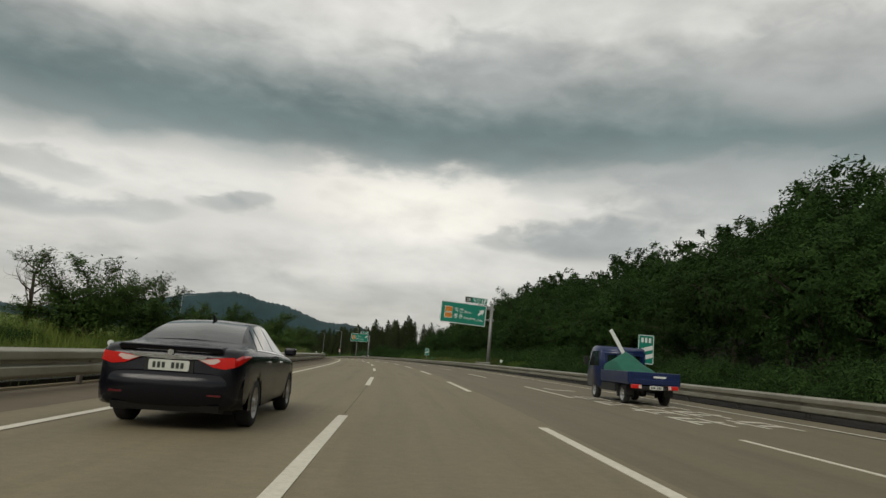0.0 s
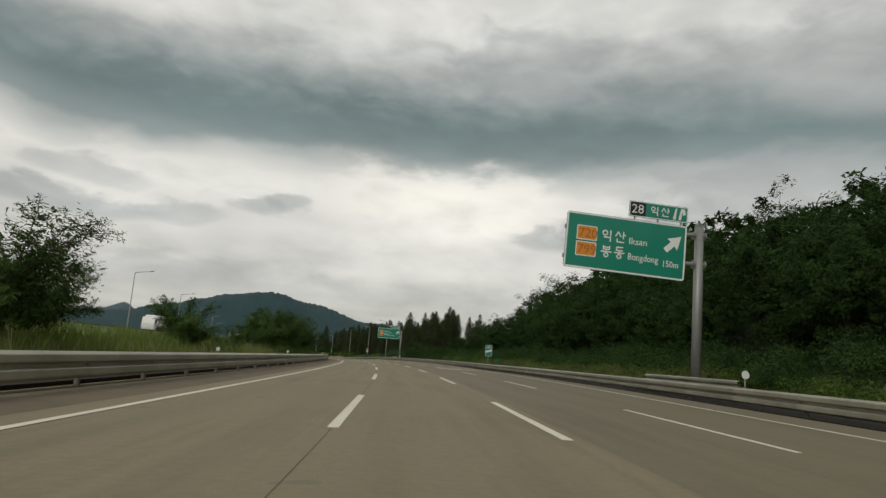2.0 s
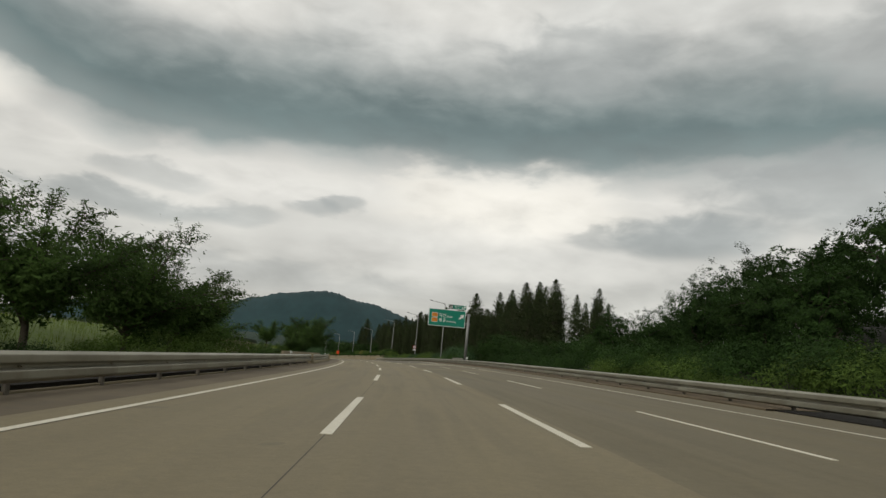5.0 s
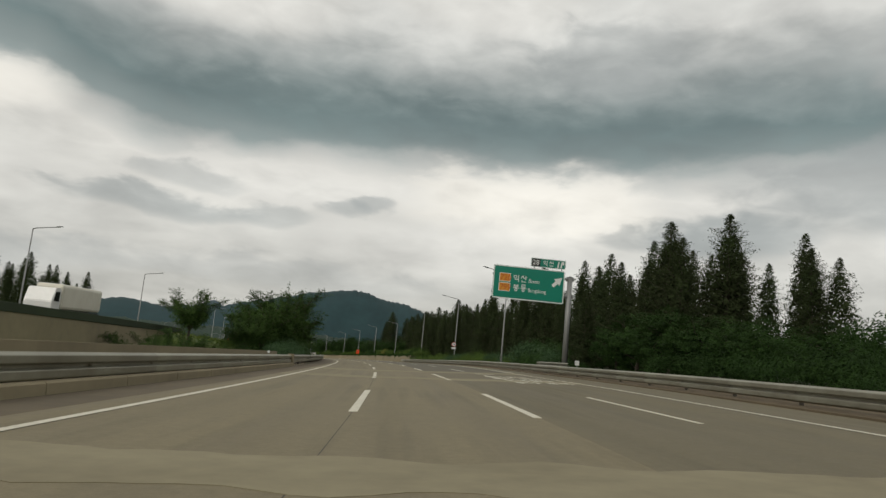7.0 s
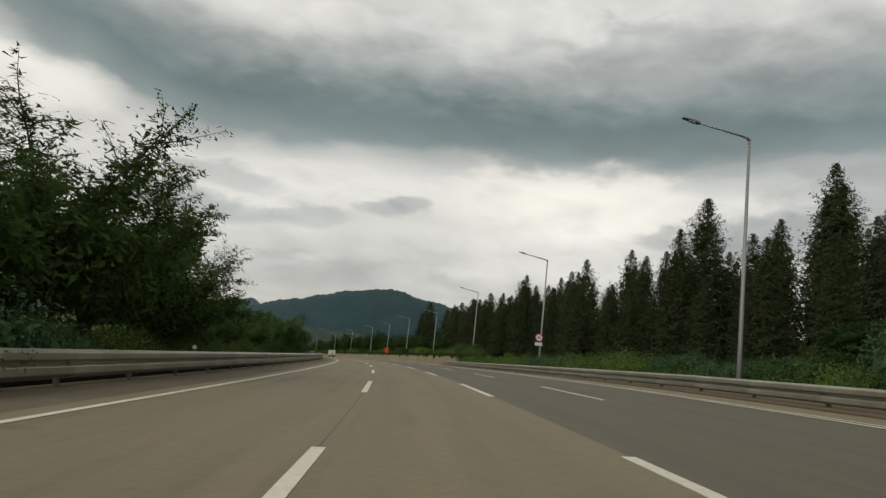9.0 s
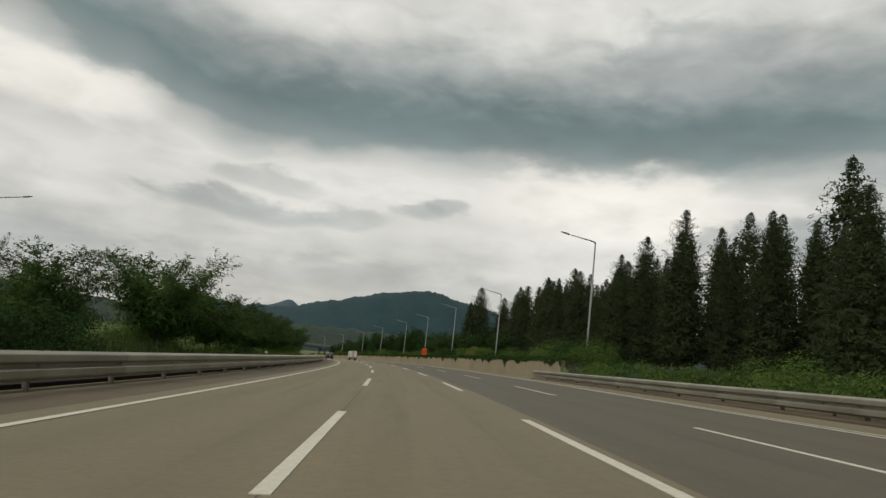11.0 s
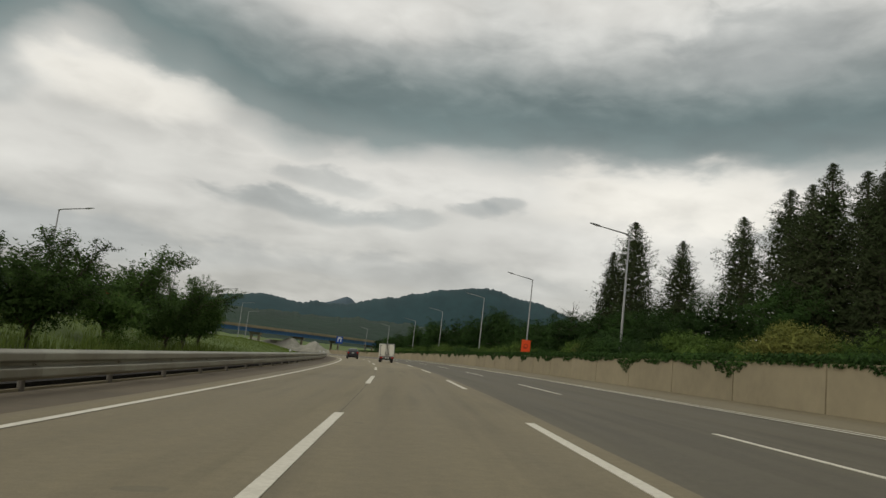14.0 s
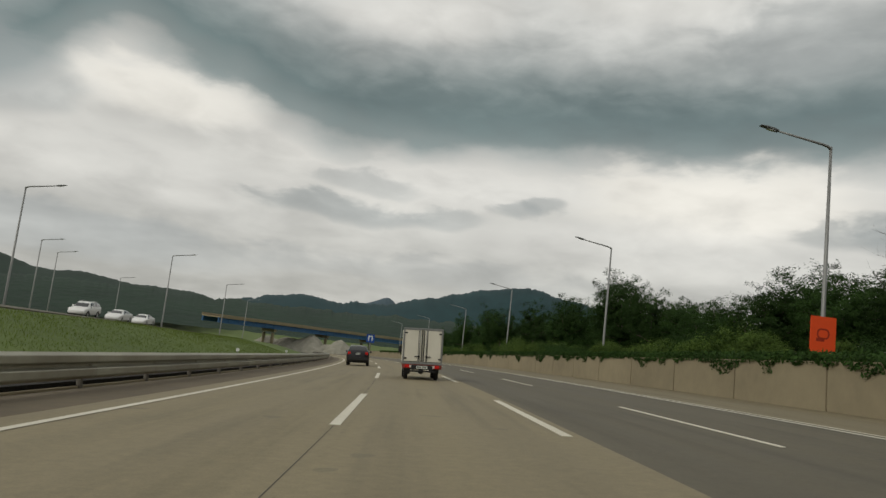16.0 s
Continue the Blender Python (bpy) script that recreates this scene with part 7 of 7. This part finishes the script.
def suv(m, paint, label, group):
    t = thing("suv", m, label, "car", group)
    sh = Shell(SUV_ROWS, 0.05)
    ys = ROW_STEPS + [0.18 + (4.5 - 0.18) * i / 56 for i in range(1, 57)]
    part("body", sh.body(ys, (0.92, 3.55), 0.41), paint, t, "", True)
    part("rear_window", sh.across(0.10, 0.46, 6.0), M_GLASS, t, "dark rear window", True)
    part("windscreen", sh.across(2.85, 3.40, 6.0), M_GLASS, t, "", True)
    for side in (1, -1):
        part("side_window", sh.patch([(0.9, 5.12), (1.8, 5.12), (1.8, 5.85), (1.0, 5.85)], side), M_GLASS, t, "", True)
        part("side_window", sh.patch([(1.87, 5.12), (3.0, 5.12), (2.7, 5.85), (1.87, 5.85)], side), M_GLASS, t, "", True)
        part("quarter_window", sh.patch([(0.42, 5.15), (0.83, 5.12), (0.92, 5.85), (0.62, 5.85)], side), M_GLASS, t, "", True)
        part("roof_rail", tube(bmesh.new(), [(side * 0.57, 0.7, 1.68), (side * 0.57, 1.6, 1.73), (side * 0.57, 2.5, 1.70)], [0.018, 0.02, 0.018], 8), M_CHROME, t, "silver roof rail", True)
        bm = bmesh.new()
        prism(bm, [(side * a, b) for a, b in ((0.60, 1.12), (0.80, 1.12), (0.84, 0.92), (0.56, 0.96))], -0.02, 0.02, "y")
        part("tail_light", bm, M_TAIL, t, "red tail light")
        bm = bmesh.new()
        box(bm, min(side * 0.9, side * 1.1), max(side * 0.9, side * 1.1), 2.75, 2.9, 1.06, 1.22, 0.035)
        part("wing_mirror", bm, paint, t)
        for y, x in ((0.92, 0.915), (3.55, 0.905)):
            add_wheel(t, CAR_WHEEL, side * 0.80, y, 0.345)
            part("wheel_arch", sh.arch(y, side, 0.385, 0.47, x), M_TRIM, t, "", True)
    bm = bmesh.new()
    prism(bm, [(-0.06, 0.68), (-0.08, 0.5), (-0.02, 0.36), (0.1, 0.34), (0.1, 0.70)], -0.84, 0.84, "x")
    part("rear_bumper", bm, M_TRIM, t, "dark plastic bumper")
    plate_of(t, 0, -0.004, 0.98, 0.36, 0.15)
    bm = bmesh.new()
    box(bm, -0.72, 0.72, 0.4, 4.2, 0.25, 0.4)
    part("underside", bm, M_TRIM, t)
    return t


def cab(t, paint, y0, w, lift=0.0):
    """Forward-control cab: body, windows, mirrors; back wall at y0."""
    bm = bmesh.new()
    out = [(y0, 0.42), (y0, 1.72), (y0 + 0.12, 1.90), (y0 + 0.95, 1.92), (y0 + 1.25, 1.78), (y0 + 1.62, 1.15), (y0 + 1.72, 0.95), (y0 + 1.72, 0.42)]
    prism(bm, out, -w / 2, w / 2, "x")
    bmesh.ops.bevel(bm, geom=bm.edges[:], offset=0.05, segments=3, affect="EDGES")
    part("cab", bm, paint, t, "", True)
    bm = bmesh.new()
    box(bm, -w * 0.36, w * 0.36, y0 - 0.012, y0 + 0.02, 1.22, 1.66, 0.005)
    part("rear_window", bm, M_GLASS, t, "cab rear window")
    for side in (1, -1):
        bm = bmesh.new()
        prism(bm, [(y0 + 0.22, 1.18), (y0 + 0.22, 1.72), (y0 + 1.05, 1.72), (y0 + 1.40, 1.18)], side * w / 2 - 0.01, side * w / 2 + 0.012, "x")
        part("side_window", bm, M_GLASS, t)
        bm = bmesh.new()
        box(bm, min(side * (w / 2 + 0.05), side * (w / 2 + 0.22)), max(side * (w / 2 + 0.05), side * (w / 2 + 0.22)), y0 + 1.42, y0 + 1.5, 1.2, 1.52, 0.02)
        tube(bm, [(side * w / 2, y0 + 1.4, 1.4), (side * (w / 2 + 0.12), y0 + 1.46, 1.4)], [0.015, 0.015], 6)
        part("wing_mirror", bm, M_TRIM, t)


def truck_tail(t, w, z, red):
    for side in (1, -1):
        bm = bmesh.new()
        hw = 0.13 if red else 0.17
        box(bm, side * w * 0.36 - hw, side * w * 0.36 + hw, -0.05, 0.02, z - 0.065, z + 0.065, 0.015)
        lamp = part("tail_light", bm, M_TAIL, t, "red tail light with a clear section")
        bm = bmesh.new()
        x = side * (w * 0.36 - 0.12)
        box(bm, x - 0.045, x + 0.045, -0.056, -0.048, z - 0.055, z + 0.055)
        part("clear_lens", bm, M_CLEAR, lamp)


def chassis(t, length, wheels):
    bm = bmesh.new()
    for x in (-0.38, 0.38):
        box(bm, x - 0.05, x + 0.05, 0.05, length - 0.3, 0.44, 0.58)
    for i in range(6):
        y = 0.3 + i * (length - 0.8) / 5
        box(bm, -0.38, 0.38, y - 0.04, y + 0.04, 0.47, 0.55)
    box(bm, -0.12, 0.12, 0.9, 1.3, 0.25, 0.5, 0.08)
    for side in (1, -1):
        a, b = sorted((side * 0.50, side * 0.80))
        box(bm, a, b, wheels[0][1] + 0.36, wheels[0][1] + 0.40, 0.22, 0.64)
        box(bm, a, b, wheels[0][1] - 0.40, wheels[0][1] - 0.37, 0.30, 0.64)
        box(bm, a, b, wheels[0][1] + 0.6, wheels[2][1] - 0.55, 0.36, 0.62, 0.03)
    part("chassis", bm, M_TRIM, t)
    for x, y in wheels:
        add_wheel(t, TRUCK_WHEEL, x, y, 0.31)


def box_truck(m, label, group):
    t = thing("box_truck", m, label, "truck", group)
    w = 1.78
    bm = bmesh.new()
    box(bm, -w / 2, w / 2, 0.03, 2.95, 0.80, 2.28, 0.02)
    part("cargo_box", bm, M_BOX, t, "cream insulated cargo box")
    bm = bmesh.new()
    for x0, x1, z0, z1 in ((-w / 2 - 0.01, -w / 2 + 0.06, 0.74, 2.30), (w / 2 - 0.06, w / 2 + 0.01, 0.74, 2.30), (-w / 2, w / 2, 2.22, 2.31), (-w / 2, w / 2, 0.70, 0.80)):
        box(bm, x0, x1, -0.02, 0.05, z0, z1, 0.008)
    part("rear_frame", bm, M_POLE, t, "grey metal door frame")
    for side in (1, -1):
        bm = bmesh.new()
        a, b = sorted((side * 0.045, side * (w / 2 - 0.075)))
        box(bm, a, b, -0.03, 0.02, 0.82, 2.20, 0.012)
        d = part("rear_door", bm, M_BOX, t, "cream rear door with dark seals")
        bm = bmesh.new()
        box(bm, side * 0.05 - 0.02, side * 0.05 + 0.02, -0.036, -0.028, 0.82, 2.20)
        box(bm, side * 0.20 - 0.012, side * 0.20 + 0.012, -0.036, -0.028, 0.82, 2.20)
        part("door_seal", bm, M_TRIM, d, "black rubber seal")
        bm = bmesh.new()
        tube(bm, [(side * 0.15, -0.055, 0.80), (side * 0.15, -0.055, 2.22)], [0.016, 0.016], 8)
        part("lock_bar", bm, M_POLE, d, "", True)
        bm = bmesh.new()
        box(bm, side * 0.24 - 0.13, side * 0.24 + 0.13, -0.075, -0.04, 1.02, 1.06, 0.008)
        box(bm, side * 0.18 - 0.03, side * 0.18 + 0.03, -0.065, -0.03, 0.94, 1.10)
        part("door_handle", bm, M_TRIM, d)
        for z in (0.95, 2.08):
            bm = bmesh.new()
            box(bm, side * (w / 2 - 0.12) - 0.06, side * (w / 2 - 0.12) + 0.06, -0.048, -0.028, z - 0.035, z + 0.035, 0.006)
            part("hinge", bm, M_TRIM, d)
    bm = bmesh.new()
    box(bm, -w / 2, w / 2, 0.0, 0.12, 0.50, 0.72, 0.015)
    for side in (1, -1):
        a, b = sorted((side * (w / 2 - 0.06), side * w / 2))
        box(bm, a, b, 0.12, 2.9, 0.62, 0.72)
    part("lower_frame", bm, M_RED_TRUCK, t, "dull red steel under-frame")
    bm = bmesh.new()
    box(bm, -0.52, 0.52, -0.04, 0.02, 0.46, 0.66, 0.03)
    box(bm, -0.6, 0.6, -0.07, 0.03, 0.36, 0.43, 0.02)
    part("rear_bumper", bm, M_TRIM, t, "black bumper bar")
    plate_of(t, 0, -0.042, 0.565, 0.50, 0.13)
    truck_tail(t, w, 0.60, True)
    chassis(t, 4.6, [(sx * 0.70, 0.95) for sx in (1, -1)] + [(sx * 0.72, 3.75) for sx in (1, -1)])
    cab(t, M_WHITE_CAR, 3.05, 1.66)
    return t


def flatbed(m, label, group):
    t = thing("flatbed_truck", m, label, "truck", group)
    w = 1.68
    bm = bmesh.new()
    box(bm, -w / 2, w / 2, 0.0, 2.85, 0.66, 0.74)
    part("bed_floor", bm, M_BLUE_CAR, t)
    bm = bmesh.new()
    box(bm, -w / 2, w / 2, -0.03, 0.02, 0.70, 1.06, 0.012)
    for z in (0.80, 0.96):
        box(bm, -w / 2 + 0.06, w / 2 - 0.06, -0.042, -0.028, z - 0.02, z + 0.02, 0.005)
    tail = part("tailgate", bm, M_BLUE_CAR, t, "blue ribbed tailgate")
    bm = bmesh.new()
    box(bm, -0.05, 0.36, -0.047, -0.043, 0.89, 0.95)
    part("marking_bar", bm, M_SIGN_WHITE, tail)
    for side in (1, -1):
        bm = bmesh.new()
        x = side * w / 2
        box(bm, x - 0.025, x + 0.025, 0.03, 2.85, 0.70, 1.06, 0.01)
        for z in (0.80, 0.96):
            a, b = sorted((x + side * 0.02, x + side * 0.035))
            box(bm, a, b, 0.1, 2.78, z - 0.02, z + 0.02)
        part("side_board", bm, M_BLUE_CAR, t, "blue drop side")
    bm = bmesh.new()
    box(bm, -w / 2, w / 2, 2.83, 2.88, 0.70, 1.12, 0.01)
    for x in (-0.7, -0.25, 0.25, 0.7):
        box(bm, x - 0.02, x + 0.02, 2.84, 2.87, 1.12, 1.62)
    box(bm, -0.74, 0.74, 2.84, 2.87, 1.60, 1.64)
    part("headboard", bm, M_BLUE_CAR, t)
    # tarpaulin heaped over the load
    bm = bmesh.new()
    n = 22
    g = []
    for i in range(n + 1):
        row = []
        for j in range(n + 1):
            x, y = -0.80 + 1.6 * i / n, 0.10 + 2.65 * j / n
            q = ((x + 0.30) / 0.95) ** 2 + ((y - 1.9) / 1.5) ** 2
            z = 1.02 + 0.72 * max(0, 1 - q ** 0.5) + 0.05 * noise.noise(Vector((x * 3, y * 3, 1))) + 0.02 * noise.noise(Vector((x * 9, y * 9, 4)))
            row.append(bm.verts.new((x, y, z)))
        g.append(row)
    for i in range(n):
        for j in range(n):
            bm.faces.new((g[i][j], g[i + 1][j], g[i + 1][j + 1], g[i][j + 1]))
    rim = [g[i][0] for i in range(n + 1)] + [g[n][j] for j in range(1, n + 1)] + [g[i][n] for i in range(n - 1, -1, -1)] + [g[0][j] for j in range(n - 1, 0, -1)]
    low = [bm.verts.new((v.co.x, v.co.y, 0.76)) for v in rim]
    for k in range(len(rim)):
        q = (k + 1) % len(rim)
        bm.faces.new((rim[k], rim[q], low[q], low[k]))
    bmesh.ops.recalc_face_normals(bm, faces=bm.faces[:])
    part("tarpaulin", bm, M_TARP, t, "green tarpaulin heaped over the load", True)
    bm = bmesh.new()
    box(bm, -0.065, 0.065, -0.02, 0.02, 0, 1.1, 0.008)
    pole = part("plank", bm, M_SIGN_WHITE, t, "white plank standing out of the load")
    pole.matrix_basis = Matrix.Translation((-0.28, 1.9, 1.50)) @ Matrix.Rotation(radians(-31), 4, "Y")
    bm = bmesh.new()
    box(bm, -0.62, 0.62, -0.03, 0.03, 0.50, 0.62, 0.02)
    part("rear_bumper", bm, M_TRIM, t)
    plate_of(t, 0.05, -0.034, 0.58, 0.44, 0.12)
    truck_tail(t, w, 0.60, False)
    chassis(t, 4.6, [(sx * 0.66, 0.85) for sx in (1, -1)] + [(sx * 0.72, 3.75) for sx in (1, -1)])
    cab(t, M_BLUE_CAR, 2.95, 1.66)
    return t


def lorry(name, m, length, paint, label, group, rounded=True):
    """Long closed lorry on the opposite carriageway, seen from its side."""
    t = thing(name, m, label, "truck", group)
    bm = bmesh.new()
    box(bm, -1.22, 1.22, 0, length, 1.05, 3.35, 0.28 if rounded else 0.03)
    part("cargo_box", bm, paint, t)
    bm = bmesh.new()
    out = [(length + 0.15, 0.55), (length + 0.15, 2.75), (length + 0.4, 2.95), (length + 1.3, 2.9), (length + 1.85, 1.7), (length + 1.9, 0.55)]
    prism(bm, out, -1.18, 1.18, "x")
    bmesh.ops.bevel(bm, geom=bm.edges[:], offset=0.06, segments=2, affect="EDGES")
    part("cab", bm, M_WHITE_CAR, t)
    bm = bmesh.new()
    prism(bm, [(length + 0.5, 1.75), (length + 0.5, 2.6), (length + 1.3, 2.6), (length + 1.6, 1.75)], -1.2, 1.2, "x")
    part("cab_window", bm, M_GLASS, t)
    bm = bmesh.new()
    box(bm, -1.1, 1.1, 0.1, length + 1.6, 0.7, 1.0)
    part("chassis", bm, M_TRIM, t)
    for y in (0.9, 2.1, length + 0.9):
        for side in (1, -1):
            w = new("wheel")
            w.parent = t
            w.matrix_basis = Matrix.Translation((side * 1.02, y, 0.5)) @ Matrix.Scale(1.6, 4) @ (Matrix() if side > 0 else Matrix.Rotation(math.pi, 4, "Z"))
            piece("tyre", TRUCK_WHEEL[0], w)
            piece("rim", TRUCK_WHEEL[1], w)
    return t


sedan(on_road(8.75, -2.88, 0, 0.0), M_BLACK_CAR, "shiny dark navy sedan driving in the inner lane", "traffic")
suv(on_road(480, -2.75), M_GREY_CAR, "dark charcoal SUV far ahead in the inner lane", "traffic")
box_truck(on_road(454.9, 1.0), "small truck with a cream insulated cargo box", "traffic")
flatbed(on_road(21.3, 8.25), "blue flatbed truck carrying a green tarpaulin heap", "traffic")


def far_side(s, u, turn=180):
    z = ground(s, u) + 0.08 - at(s, u).z
    return upright(s, u, z, turn)


lorry("lorry", far_side(158, -31.5) @ Matrix.Scale(0.72, 4), 9.0, M_WHITE_CAR, "white rounded lorry on the opposite carriageway", "oncoming traffic")
lorry("lorry", far_side(258, -30.5), 9.5, M_BOX, "white box lorry on the opposite carriageway", "oncoming traffic")
lorry("lorry", far_side(455, -31.0), 8.0, M_RED_BOX, "red container lorry on the opposite carriageway", "oncoming traffic", False)
sedan(far_side(521, -31.5), M_WHITE_CAR, "small white car on the opposite carriageway", "oncoming traffic")
sedan(far_side(512, -31.8), M_WHITE_CAR, "white car following on the opposite carriageway", "oncoming traffic")
suv(far_side(503, -32.5), M_WHITE_CAR, "white van-like car on the opposite carriageway", "oncoming traffic")
